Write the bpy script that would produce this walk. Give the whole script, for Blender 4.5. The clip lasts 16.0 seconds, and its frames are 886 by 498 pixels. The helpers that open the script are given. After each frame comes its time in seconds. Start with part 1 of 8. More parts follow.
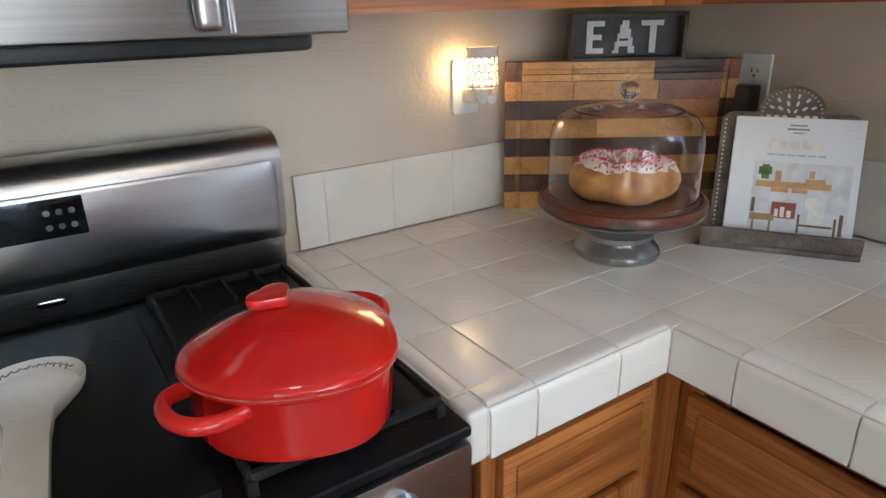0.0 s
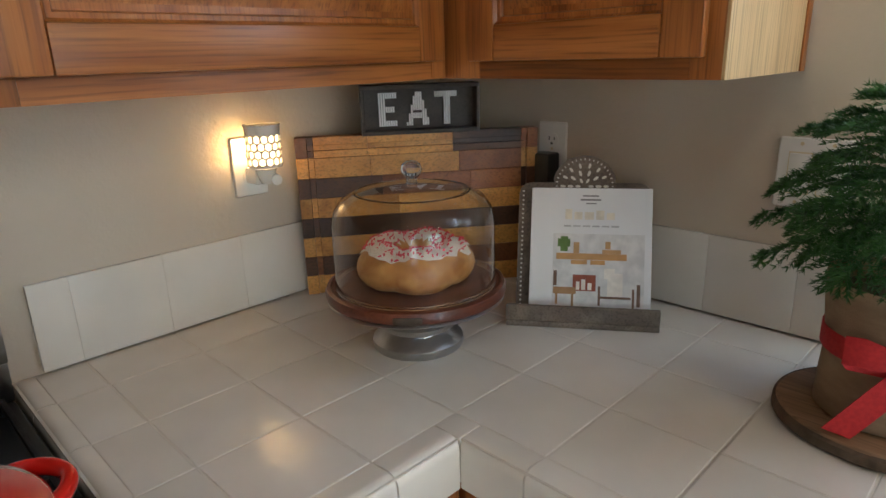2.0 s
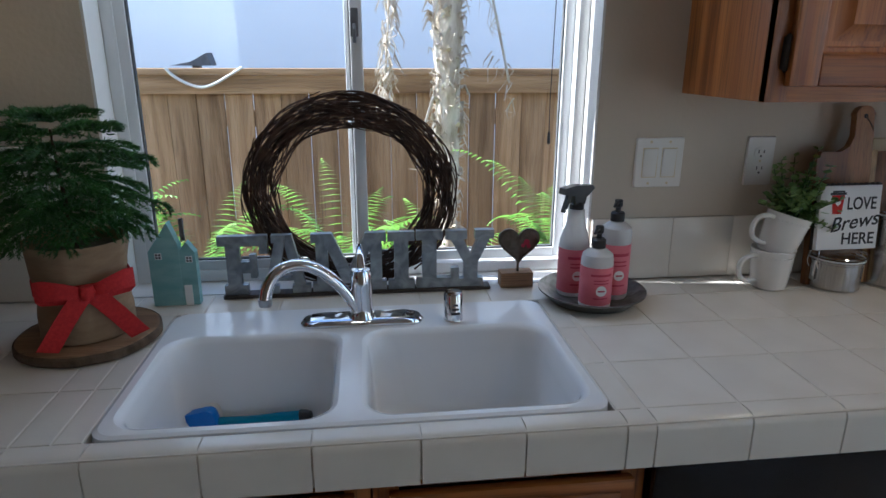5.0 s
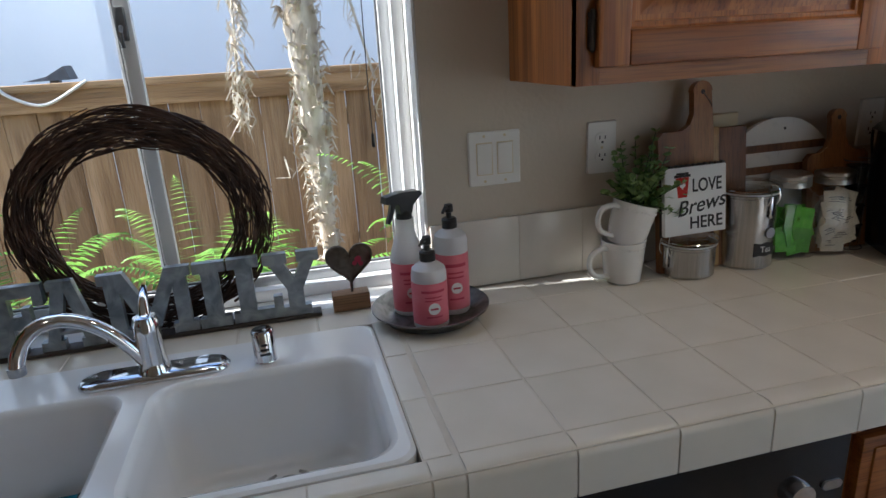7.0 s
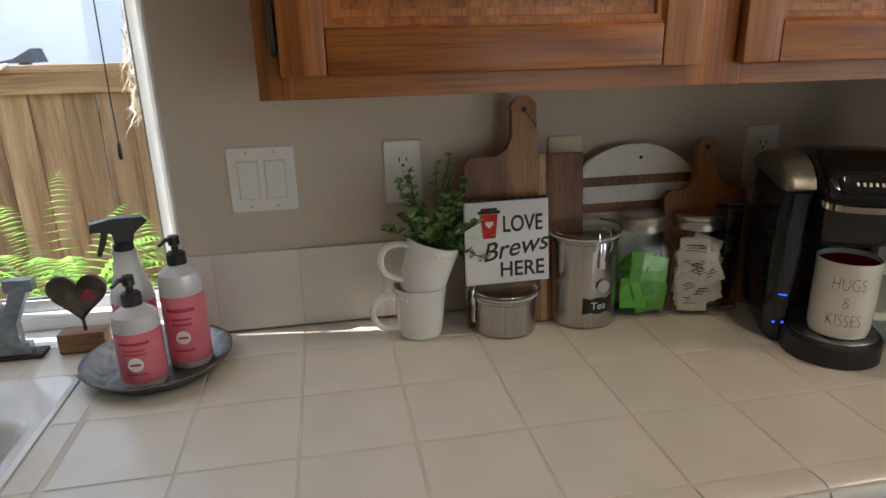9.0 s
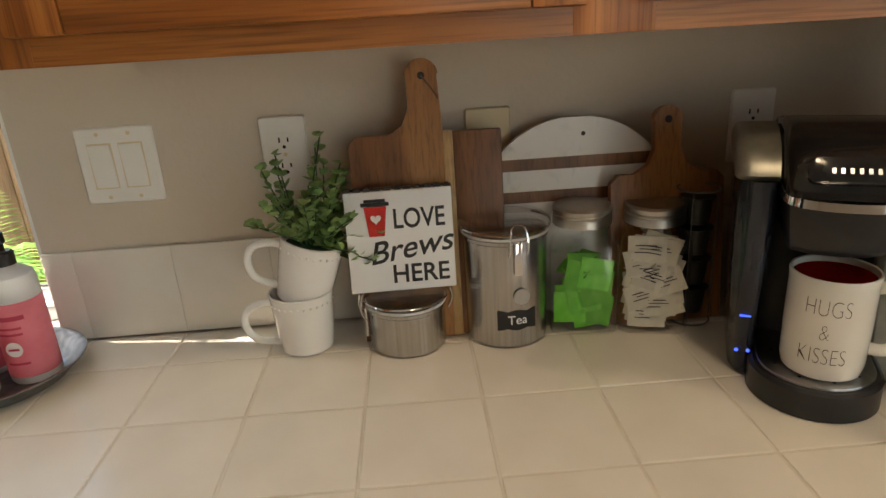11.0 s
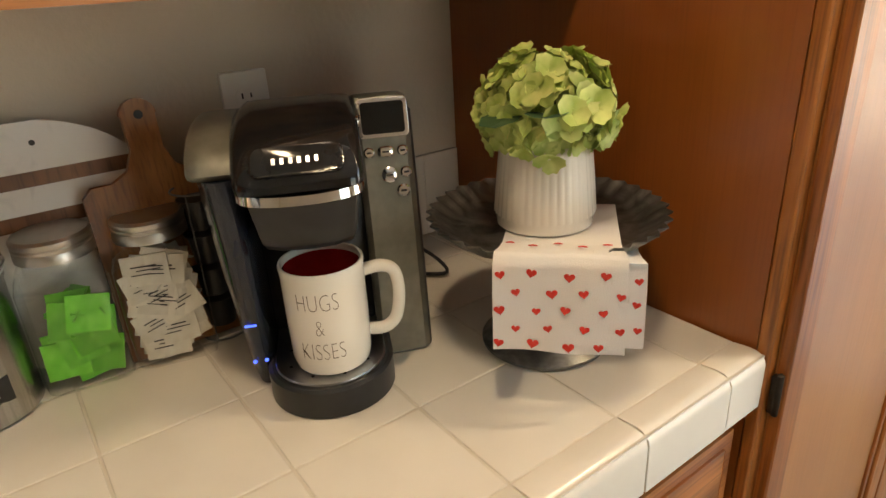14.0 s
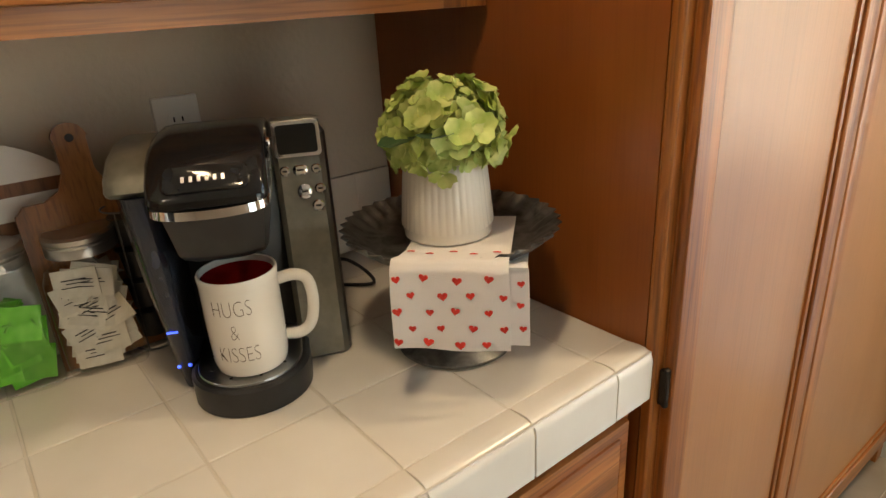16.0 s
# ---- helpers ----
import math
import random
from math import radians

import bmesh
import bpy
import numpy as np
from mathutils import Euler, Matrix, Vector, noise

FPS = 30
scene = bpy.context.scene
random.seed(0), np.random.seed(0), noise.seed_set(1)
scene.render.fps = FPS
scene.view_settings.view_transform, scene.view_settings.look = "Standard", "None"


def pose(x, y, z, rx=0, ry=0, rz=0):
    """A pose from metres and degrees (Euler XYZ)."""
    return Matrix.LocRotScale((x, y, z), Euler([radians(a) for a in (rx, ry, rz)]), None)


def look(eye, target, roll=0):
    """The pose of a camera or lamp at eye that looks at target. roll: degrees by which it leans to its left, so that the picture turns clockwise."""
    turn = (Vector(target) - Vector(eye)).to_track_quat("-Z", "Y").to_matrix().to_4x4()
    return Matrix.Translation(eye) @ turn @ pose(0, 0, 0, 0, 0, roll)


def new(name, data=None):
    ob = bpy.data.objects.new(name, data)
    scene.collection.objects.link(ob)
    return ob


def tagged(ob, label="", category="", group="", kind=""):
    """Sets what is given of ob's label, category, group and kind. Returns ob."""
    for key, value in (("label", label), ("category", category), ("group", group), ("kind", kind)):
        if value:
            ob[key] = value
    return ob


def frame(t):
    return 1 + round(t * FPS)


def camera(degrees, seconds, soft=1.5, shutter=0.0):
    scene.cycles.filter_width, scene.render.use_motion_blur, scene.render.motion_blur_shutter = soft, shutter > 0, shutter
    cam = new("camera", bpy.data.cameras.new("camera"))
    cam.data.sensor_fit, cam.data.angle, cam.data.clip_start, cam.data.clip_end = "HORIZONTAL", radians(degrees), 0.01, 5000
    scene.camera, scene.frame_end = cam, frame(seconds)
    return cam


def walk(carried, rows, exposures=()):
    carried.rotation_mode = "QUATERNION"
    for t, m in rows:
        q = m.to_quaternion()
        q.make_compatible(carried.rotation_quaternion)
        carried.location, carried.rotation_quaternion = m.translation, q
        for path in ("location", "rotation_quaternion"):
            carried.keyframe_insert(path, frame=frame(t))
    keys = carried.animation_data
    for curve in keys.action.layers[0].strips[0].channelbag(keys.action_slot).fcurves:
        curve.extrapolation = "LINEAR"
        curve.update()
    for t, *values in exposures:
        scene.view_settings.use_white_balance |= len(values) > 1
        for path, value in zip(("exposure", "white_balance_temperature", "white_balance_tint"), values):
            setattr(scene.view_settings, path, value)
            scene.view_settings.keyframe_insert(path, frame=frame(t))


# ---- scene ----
cam = camera(70.4, 16.0)
PATH = [
    (0, (-0.04, 0.176, 1.365), (0.99, 1.731, 0.642), -1.3),
    (0.5, (0.022, 0.161, 1.4), (1.231, 1.635, 0.796), -1.9),
    (1, (0.122, 0.185, 1.407), (1.422, 1.608, 0.876), -0.8),
    (1.5, (0.159, 0.192, 1.397), (1.483, 1.569, 0.806), -0.9),
    (2, (0.178, 0.178, 1.398), (1.527, 1.531, 0.806), -1.7),
    (2.5, (0.165, 0.141, 1.401), (1.63, 1.372, 0.82), -2.0),
    (3, (0.106, 0.07, 1.416), (1.75, 1.069, 0.87), -2.1),
    (3.5, (0.009, -0.037, 1.418), (1.813, 0.634, 0.875), -3.9),
    (4, (-0.031, -0.188, 1.386), (1.884, 0.153, 0.924), -5.4),
    (4.3, (-0.03, -0.164, 1.4), (1.913, -0.211, 0.928), -0.7),
    (4.5, (-0.065, -0.229, 1.43), (1.854, -0.361, 0.882), 0.2),
    (4.6, (-0.065, -0.243, 1.412), (1.859, -0.388, 0.883), -0.2),
    (4.7, (-0.084, -0.237, 1.434), (1.829, -0.427, 0.88), 0.4),
    (6.8, (0.04, -0.47, 1.421), (1.911, -0.856, 0.831), -2.6),
    (7, (0.043, -0.492, 1.43), (1.896, -0.933, 0.82), -3.4),
    (7.5, (0.037, -0.616, 1.426), (1.9, -1.006, 0.814), -1.7),
    (8, (0.021, -0.796, 1.425), (1.898, -1.129, 0.82), -0.3),
    (8.5, (0.071, -0.909, 1.419), (1.938, -1.261, 0.795), -1.8),
    (8.7, (0.116, -0.96, 1.422), (1.983, -1.321, 0.803), -1.4),
    (10.8, (0.331, -1.34, 1.372), (2.217, -1.325, 0.707), -3.4),
    (11, (0.342, -1.357, 1.379), (2.22, -1.439, 0.695), -3.4),
    (11.5, (0.378, -1.394, 1.383), (2.227, -1.724, 0.698), -2.7),
    (12, (0.394, -1.451, 1.384), (2.171, -2.066, 0.701), -3.1),
    (12.5, (0.412, -1.492, 1.382), (2.111, -2.255, 0.656), -3.3),
    (13, (0.422, -1.523, 1.371), (2.046, -2.39, 0.588), -3.2),
    (13.5, (0.41, -1.564, 1.37), (1.978, -2.523, 0.579), -3.6),
    (14, (0.39, -1.584, 1.364), (1.889, -2.638, 0.563), -3.4),
    (14.5, (0.364, -1.584, 1.364), (1.846, -2.656, 0.554), -2.8),
    (15, (0.333, -1.589, 1.367), (1.791, -2.697, 0.562), -2.5),
    (15.5, (0.303, -1.589, 1.375), (1.77, -2.705, 0.598), -3.0),
    (16, (0.286, -1.611, 1.375), (1.754, -2.743, 0.624), -3.3),
]
walk(cam, [(t, look(eye, target, roll)) for t, eye, target, roll in PATH],
     [(0, 3.18, 5650, 10), (0.5, 2.92, 5800, 10), (1.5, 2.68, 6100, 10), (2.5, 2.75, 6050, 10), (3, 2.95, 5950, 10), (4, 1.82, 5450, 10), (4.6, 1.42, 5400, 10),
      (7, 1.30, 5800, 10), (8.5, 1.68, 6200, 10), (11, 2.2, 7300, 10), (12.5, 3.0, 7700, 10), (13.5, 2.85, 7600, 10), (15, 2.65, 7500, 10), (16, 2.6, 7500, 10)])

# ---- light ----
world = bpy.data.worlds.new("sky")
scene.world = world
world.use_nodes = True
wn = world.node_tree.nodes
sky = wn.new("ShaderNodeTexSky")
sky.sky_type = 'NISHITA'
sky.sun_disc = False
SUN = Vector((0.14, 1.0, 0.75)).normalized()          # towards the sun
sky.sun_elevation = math.asin(SUN.z)
sky.sun_rotation = math.atan2(SUN.x, SUN.y)
world.node_tree.links.new(sky.outputs[0], wn["Background"].inputs[0])
wn["Background"].inputs[1].default_value = 0.15

sun = new("sun", bpy.data.lights.new("sun", 'SUN'))
sun.data.energy, sun.data.angle, sun.data.color = 5.0, radians(0.5), (1.0, 0.95, 0.87)
sun.matrix_world = look(SUN * 20, (0, 0, 0))


def area_lamp(name, eye, target, sx, sy, watts, colour):
    ob = new(name, bpy.data.lights.new(name, 'AREA'))
    ob.data.shape, ob.data.size, ob.data.size_y, ob.data.energy, ob.data.color = 'RECTANGLE', sx, sy, watts, colour
    ob.matrix_world = look(eye, target)
    return ob


WARM = (1.0, 0.80, 0.55)
area_lamp("window_daylight", (1.335, -0.23, 1.83), (0.2, -0.23, 0.95), 0.95, 0.30, 0.8, (0.78, 0.89, 1.0))
# Daylight panel added just inside an assumed patio door that is out of view.
area_lamp("assumed_door_daylight", (-0.55, -3.54, 1.10), (-0.55, 0, 1.10), 1.6, 1.8, 0.4, (0.84, 0.92, 1.0))
# Unseen fixtures; the third is extra fill added to brighten the pantry front.
LAMPS = ((-0.40, -0.15, 0.42), (0.50, -1.66, 1.15), (0.12, -3.0, 2.4))
for lx, ly, lw in LAMPS:
    area_lamp("unseen_ceiling_light", (lx, ly, 2.420), (lx, ly, 0), 0.15, 0.15, lw, WARM if ly < -1 else (1.0, 0.91, 0.80))
warmer_glow = new("wax_warmer_bulb", bpy.data.lights.new("wax_warmer_bulb", 'POINT'))
warmer_glow.data.energy, warmer_glow.data.color, warmer_glow.data.shadow_soft_size = 0.036, (1.0, 0.62, 0.25), 0.004
warmer_glow.location = (0.762, 1.285, 1.238)

# ---- materials ----
def material(name, colour, rough=0.5, metal=0.0, colour2=None, scale=(8, 8, 8), detail=4.0, bump=0.0, bump_scale=200.0,
             vary=0.0, ramp=(0.35, 0.65), transmission=0.0, ior=1.45, coat=0.0, emit=None, strength=0.0, rough_vary=0.0, distort=0.0):
    m = bpy.data.materials.new(name)
    m.use_nodes = True
    n, l = m.node_tree.nodes, m.node_tree.links
    b = n["Principled BSDF"]
    b.inputs["Roughness"].default_value, b.inputs["Metallic"].default_value = rough, metal
    b.inputs["Transmission Weight"].default_value, b.inputs["IOR"].default_value = transmission, ior
    b.inputs["Coat Weight"].default_value = coat
    b.inputs["Base Color"].default_value = (*colour, 1)
    if emit:
        b.inputs["Emission Color"].default_value = (*emit, 1)
        b.inputs["Emission Strength"].default_value = strength
    tc = n.new("ShaderNodeTexCoord")
    out = None
    if colour2:
        mp, nz, rp = n.new("ShaderNodeMapping"), n.new("ShaderNodeTexNoise"), n.new("ShaderNodeValToRGB")
        mp.inputs["Scale"].default_value = scale
        nz.inputs["Scale"].default_value, nz.inputs["Detail"].default_value, nz.inputs["Distortion"].default_value = 1.0, detail, distort
        rp.color_ramp.elements[0].position, rp.color_ramp.elements[1].position = ramp
        rp.color_ramp.elements[0].color, rp.color_ramp.elements[1].color = (*colour, 1), (*colour2, 1)
        l.new(tc.outputs["Object"], mp.inputs[0]); l.new(mp.outputs[0], nz.inputs["Vector"]); l.new(nz.outputs["Fac"], rp.inputs[0])
        out = rp.outputs[0]
        if rough_vary:
            mr = n.new("ShaderNodeMapRange")
            mr.inputs[3].default_value, mr.inputs[4].default_value = rough - rough_vary, rough + rough_vary
            l.new(nz.outputs["Fac"], mr.inputs[0]); l.new(mr.outputs[0], b.inputs["Roughness"])
    if vary:
        oi, hs, mr = n.new("ShaderNodeObjectInfo"), n.new("ShaderNodeHueSaturation"), n.new("ShaderNodeMapRange")
        mr.inputs[3].default_value, mr.inputs[4].default_value = 1 - vary, 1 + vary
        l.new(oi.outputs["Random"], mr.inputs[0]); l.new(mr.outputs[0], hs.inputs["Value"])
        hs.inputs["Color"].default_value = (*colour, 1)
        if out:
            l.new(out, hs.inputs["Color"])
        out = hs.outputs[0]
    if out:
        l.new(out, b.inputs["Base Color"])
    if bump:
        nb, bp = n.new("ShaderNodeTexNoise"), n.new("ShaderNodeBump")
        nb.inputs["Scale"].default_value, nb.inputs["Detail"].default_value = bump_scale, 3
        bp.inputs["Strength"].default_value, bp.inputs["Distance"].default_value = bump, 0.002
        l.new(tc.outputs["Object"], nb.inputs["Vector"]); l.new(nb.outputs["Fac"], bp.inputs["Height"]); l.new(bp.outputs[0], b.inputs["Normal"])
    return m


def wood(name, dark, mid, light, axis, size=1.0, rough=0.38, coat=0.14, vary=0.0, rings=14.0, pore_depth=0.62):
    """Long-grained wood: broad cathedral figure and fine open pores, both stretched along one axis."""
    m = bpy.data.materials.new(name)
    m.use_nodes = True
    n, l = m.node_tree.nodes, m.node_tree.links
    b = n["Principled BSDF"]
    tc, mp, mp2 = n.new("ShaderNodeTexCoord"), n.new("ShaderNodeMapping"), n.new("ShaderNodeMapping")
    s1, s2 = [rings / size] * 3, [260 / size] * 3
    s1[axis], s2[axis] = 1.1 / size, 7 / size
    mp.inputs["Scale"].default_value, mp2.inputs["Scale"].default_value = s1, s2
    n1, n2, n3 = (n.new("ShaderNodeTexNoise") for _ in range(3))
    n1.inputs["Scale"].default_value, n1.inputs["Detail"].default_value, n1.inputs["Distortion"].default_value = 1, 5, 0.7
    n2.inputs["Scale"].default_value, n2.inputs["Detail"].default_value = 1, 2
    n3.inputs["Scale"].default_value = 3.0
    oi, ad = n.new("ShaderNodeObjectInfo"), n.new("ShaderNodeVectorMath")
    mu = n.new("ShaderNodeMath"); mu.operation = 'MULTIPLY'; mu.inputs[1].default_value = 7.0
    l.new(oi.outputs["Random"], mu.inputs[0]); l.new(tc.outputs["Object"], ad.inputs[0]); l.new(mu.outputs[0], ad.inputs[1])
    l.new(ad.outputs[0], mp.inputs[0]); l.new(ad.outputs[0], mp2.inputs[0]); l.new(ad.outputs[0], n3.inputs["Vector"])
    l.new(mp.outputs[0], n1.inputs["Vector"]); l.new(mp2.outputs[0], n2.inputs["Vector"])
    rp = n.new("ShaderNodeValToRGB")
    e = rp.color_ramp.elements
    e[0].position, e[0].color, e[1].position, e[1].color = 0.30, (*dark, 1), 0.68, (*light, 1)
    k = e.new(0.48); k.color = (*mid, 1)
    l.new(n1.outputs["Fac"], rp.inputs[0])
    pore = n.new("ShaderNodeMapRange")
    pore.inputs[1].default_value, pore.inputs[2].default_value, pore.inputs[3].default_value, pore.inputs[4].default_value = 0.30, 0.52, pore_depth, 1.0
    l.new(n2.outputs["Fac"], pore.inputs[0])
    mix = n.new("ShaderNodeMix"); mix.data_type, mix.blend_type = 'RGBA', 'MULTIPLY'
    mix.inputs[0].default_value = 1.0
    l.new(rp.outputs[0], mix.inputs[6]); l.new(pore.outputs[0], mix.inputs[7])
    hs, mr = n.new("ShaderNodeHueSaturation"), n.new("ShaderNodeMapRange")
    mr.inputs[3].default_value, mr.inputs[4].default_value = 1 - vary - 0.08, 1 + vary + 0.08
    l.new(oi.outputs["Random"] if vary else n3.outputs["Fac"], mr.inputs[0])
    l.new(mr.outputs[0], hs.inputs["Value"]); l.new(mix.outputs[2], hs.inputs["Color"]); l.new(hs.outputs[0], b.inputs["Base Color"])
    b.inputs["Roughness"].default_value, b.inputs["Coat Weight"].default_value, b.inputs["Coat Roughness"].default_value = rough, coat, 0.25
    bp = n.new("ShaderNodeBump"); bp.inputs["Strength"].default_value, bp.inputs["Distance"].default_value = 0.25, 0.001
    l.new(n2.outputs["Fac"], bp.inputs["Height"]); l.new(bp.outputs[0], b.inputs["Normal"])
    return m


OAK_D, OAK_M, OAK_L = (0.20, 0.056, 0.010), (0.36, 0.120, 0.024), (0.48, 0.178, 0.042)
OAK = [wood("oak_" + a, OAK_D, OAK_M, OAK_L, i, rings=22.0, pore_depth=0.56) for i, a in enumerate("xyz")]
PANEL_OAK = wood("stained_panel", (0.265, 0.072, 0.014), (0.305, 0.088, 0.018), (0.34, 0.104, 0.022), 2, rings=4, rough=0.3, pore_depth=0.9)
MAPLE = wood("pale_veneer", (0.56, 0.36, 0.17), (0.64, 0.43, 0.21), (0.70, 0.49, 0.25), 2, rings=6, rough=0.45)
WALL = material("wall_paint", (0.56, 0.485, 0.385), 0.55, colour2=(0.60, 0.525, 0.42), scale=(1.5, 1.5, 1.5), bump=0.5, bump_scale=95)
CEIL = material("ceiling_paint", (0.75, 0.73, 0.69), 0.8, colour2=(0.79, 0.77, 0.73), scale=(2, 2, 2), bump=0.4, bump_scale=90)
TILE = material("glazed_tile", (0.70, 0.655, 0.575), 0.20, colour2=(0.755, 0.71, 0.63), scale=(7, 7, 7), vary=0.015, bump=0.03, bump_scale=30, rough_vary=0.03)
GROUT = material("grout", (0.62, 0.56, 0.47), 0.85, colour2=(0.68, 0.63, 0.55), scale=(18, 18, 18), bump=0.5, bump_scale=600)
WHITE_TRIM = material("white_paint", (0.76, 0.74, 0.70), 0.4, colour2=(0.80, 0.79, 0.76), scale=(5, 5, 5), bump=0.06, bump_scale=80)
VINYL = material("window_vinyl", (0.78, 0.79, 0.79), 0.35, colour2=(0.70, 0.71, 0.71), scale=(10, 10, 10), ramp=(0.45, 0.8))
GASKET = material("window_gasket", (0.10, 0.10, 0.10), 0.6, colour2=(0.16, 0.16, 0.16), scale=(30, 30, 30))
FLOOR_TILE = material("floor_tile", (0.34, 0.29, 0.22), 0.4, colour2=(0.43, 0.37, 0.29), scale=(6, 6, 6), vary=0.05, bump=0.2, bump_scale=60)
STEEL = material("brushed_steel", (0.43, 0.43, 0.435), 0.29, 1.0, colour2=(0.47, 0.47, 0.47), scale=(3, 160, 160), rough_vary=0.02)
STEEL_V = material("brushed_steel_upright", (0.42, 0.41, 0.40), 0.26, 1.0, colour2=(0.54, 0.525, 0.51), scale=(220, 220, 4), rough_vary=0.03)
CHROME = material("chrome", (0.78, 0.78, 0.79), 0.07, 1.0, colour2=(0.70, 0.70, 0.71), scale=(20, 20, 20), rough_vary=0.03)
BLACK = material("black_enamel", (0.006, 0.006, 0.007), 0.12, colour2=(0.013, 0.013, 0.014), scale=(20, 20, 20), rough_vary=0.05)
BLACK_P = material("black_plastic", (0.014, 0.014, 0.015), 0.35, colour2=(0.024, 0.024, 0.025), scale=(30, 30, 30), bump=0.05, bump_scale=500)
IRON = material("cast_iron", (0.010, 0.010, 0.010), 0.6, colour2=(0.022, 0.022, 0.022), scale=(60, 60, 60), bump=0.5, bump_scale=400)
COOKTOP = material("matt_black_cooktop", (0.006, 0.006, 0.006), 0.42, colour2=(0.010, 0.010, 0.010), scale=(20, 20, 20), rough_vary=0.05)
for m_ in (COOKTOP, IRON):
    m_.node_tree.nodes["Principled BSDF"].inputs["Specular IOR Level"].default_value = 0.18
PORCELAIN = material("sink_enamel", (0.78, 0.78, 0.775), 0.14, colour2=(0.83, 0.83, 0.82), scale=(4, 4, 4), coat=0.3, rough_vary=0.04)
PLATE = material("switch_plastic", (0.78, 0.76, 0.70), 0.35, colour2=(0.80, 0.78, 0.73), scale=(20, 20, 20))
IVORY = material("ivory_plastic", (0.66, 0.55, 0.34), 0.4, colour2=(0.70, 0.59, 0.38), scale=(20, 20, 20))
DARK = material("dark_slot", (0.015, 0.013, 0.012), 0.6, colour2=(0.02, 0.02, 0.02), scale=(20, 20, 20))
def thin_glass(name, tint=(1, 1, 1), least=0.04):
    """Clear sheet glass: see-through, with gloss that grows towards the edges."""
    m = bpy.data.materials.new(name)
    m.use_nodes = True
    n, l = m.node_tree.nodes, m.node_tree.links
    n.remove(n["Principled BSDF"])
    tr, gl, lw, mx = n.new("ShaderNodeBsdfTransparent"), n.new("ShaderNodeBsdfGlossy"), n.new("ShaderNodeLayerWeight"), n.new("ShaderNodeMixShader")
    pw, ma = n.new("ShaderNodeMath"), n.new("ShaderNodeMath")
    pw.operation, pw.inputs[1].default_value = 'POWER', 3.0
    ma.operation, ma.inputs[1].default_value, ma.inputs[2].default_value = 'MULTIPLY_ADD', 0.85, least
    tr.inputs[0].default_value = (*tint, 1)
    gl.inputs["Roughness"].default_value, lw.inputs[0].default_value = 0.02, 0.5
    l.new(lw.outputs["Facing"], pw.inputs[0]); l.new(pw.outputs[0], ma.inputs[0]); l.new(ma.outputs[0], mx.inputs[0])
    l.new(tr.outputs[0], mx.inputs[1]); l.new(gl.outputs[0], mx.inputs[2]); l.new(mx.outputs[0], n["Material Output"].inputs[0])
    return m


GLASS = thin_glass("clear_glass", (0.985, 0.99, 0.985), 0.045)
SOLID_GLASS = material("solid_glass", (0.96, 0.97, 0.96), 0.02, transmission=1.0, ior=1.48)
PANE = thin_glass("window_glass", (0.985, 0.99, 0.99), 0.02)
FENCE = [wood("fence_cedar", (0.22, 0.125, 0.055), (0.38, 0.230, 0.108), (0.50, 0.325, 0.17), 2, rough=0.8, coat=0.0, vary=0.14),
         wood("fence_rail", (0.22, 0.125, 0.055), (0.38, 0.230, 0.108), (0.50, 0.325, 0.17), 1, rough=0.8, coat=0.0)]
STUCCO = material("stucco", (0.82, 0.86, 0.88), 0.9, colour2=(0.86, 0.89, 0.91), scale=(2, 2, 2), bump=0.6, bump_scale=60)
SOIL = material("soil", (0.10, 0.07, 0.045), 0.95, colour2=(0.19, 0.14, 0.09), scale=(9, 9, 9), bump=0.8, bump_scale=50)

# ---- building helpers ----

def box(bm, x0, y0, z0, x1, y1, z1, bevel=0.0, segs=2):
    m = Matrix.LocRotScale(((x0 + x1) / 2, (y0 + y1) / 2, (z0 + z1) / 2), None, (abs(x1 - x0), abs(y1 - y0), abs(z1 - z0)))
    v = bmesh.ops.create_cube(bm, size=1, matrix=m)["verts"]
    if bevel:
        e = list({e for a in v for e in a.link_edges})
        bmesh.ops.bevel(bm, geom=e, offset=bevel, segments=segs, affect='EDGES', profile=0.6)
    return bm


def boxed(x0, y0, z0, x1, y1, z1, bevel=0.0, segs=2):
    return box(bmesh.new(), x0, y0, z0, x1, y1, z1, bevel, segs)


def lathe(bm, profile, centre, segs=40, m=None):
    """Turns (radius, height) pairs about the vertical through centre."""
    cx, cy, cz = centre
    rings = []
    for r, z in profile:
        if r < 1e-5:
            rings.append([bm.verts.new((cx, cy, cz + z))])
        else:
            rings.append([bm.verts.new((cx + r * math.cos(2 * math.pi * k / segs), cy + r * math.sin(2 * math.pi * k / segs), cz + z)) for k in range(segs)])
    for a, b in zip(rings, rings[1:]):
        if len(a) == 1 and len(b) == 1:
            continue
        for k in range(segs):
            j = (k + 1) % segs
            if len(a) == 1:
                bm.faces.new((a[0], b[j], b[k]))
            elif len(b) == 1:
                bm.faces.new((a[k], a[j], b[0]))
            else:
                bm.faces.new((a[k], a[j], b[j], b[k]))
    if m is not None:
        bmesh.ops.transform(bm, matrix=m, verts=[v for ring in rings for v in ring])
    return bm


def turned(profile, centre, segs=40, m=None):
    return lathe(bmesh.new(), profile, centre, segs, m)


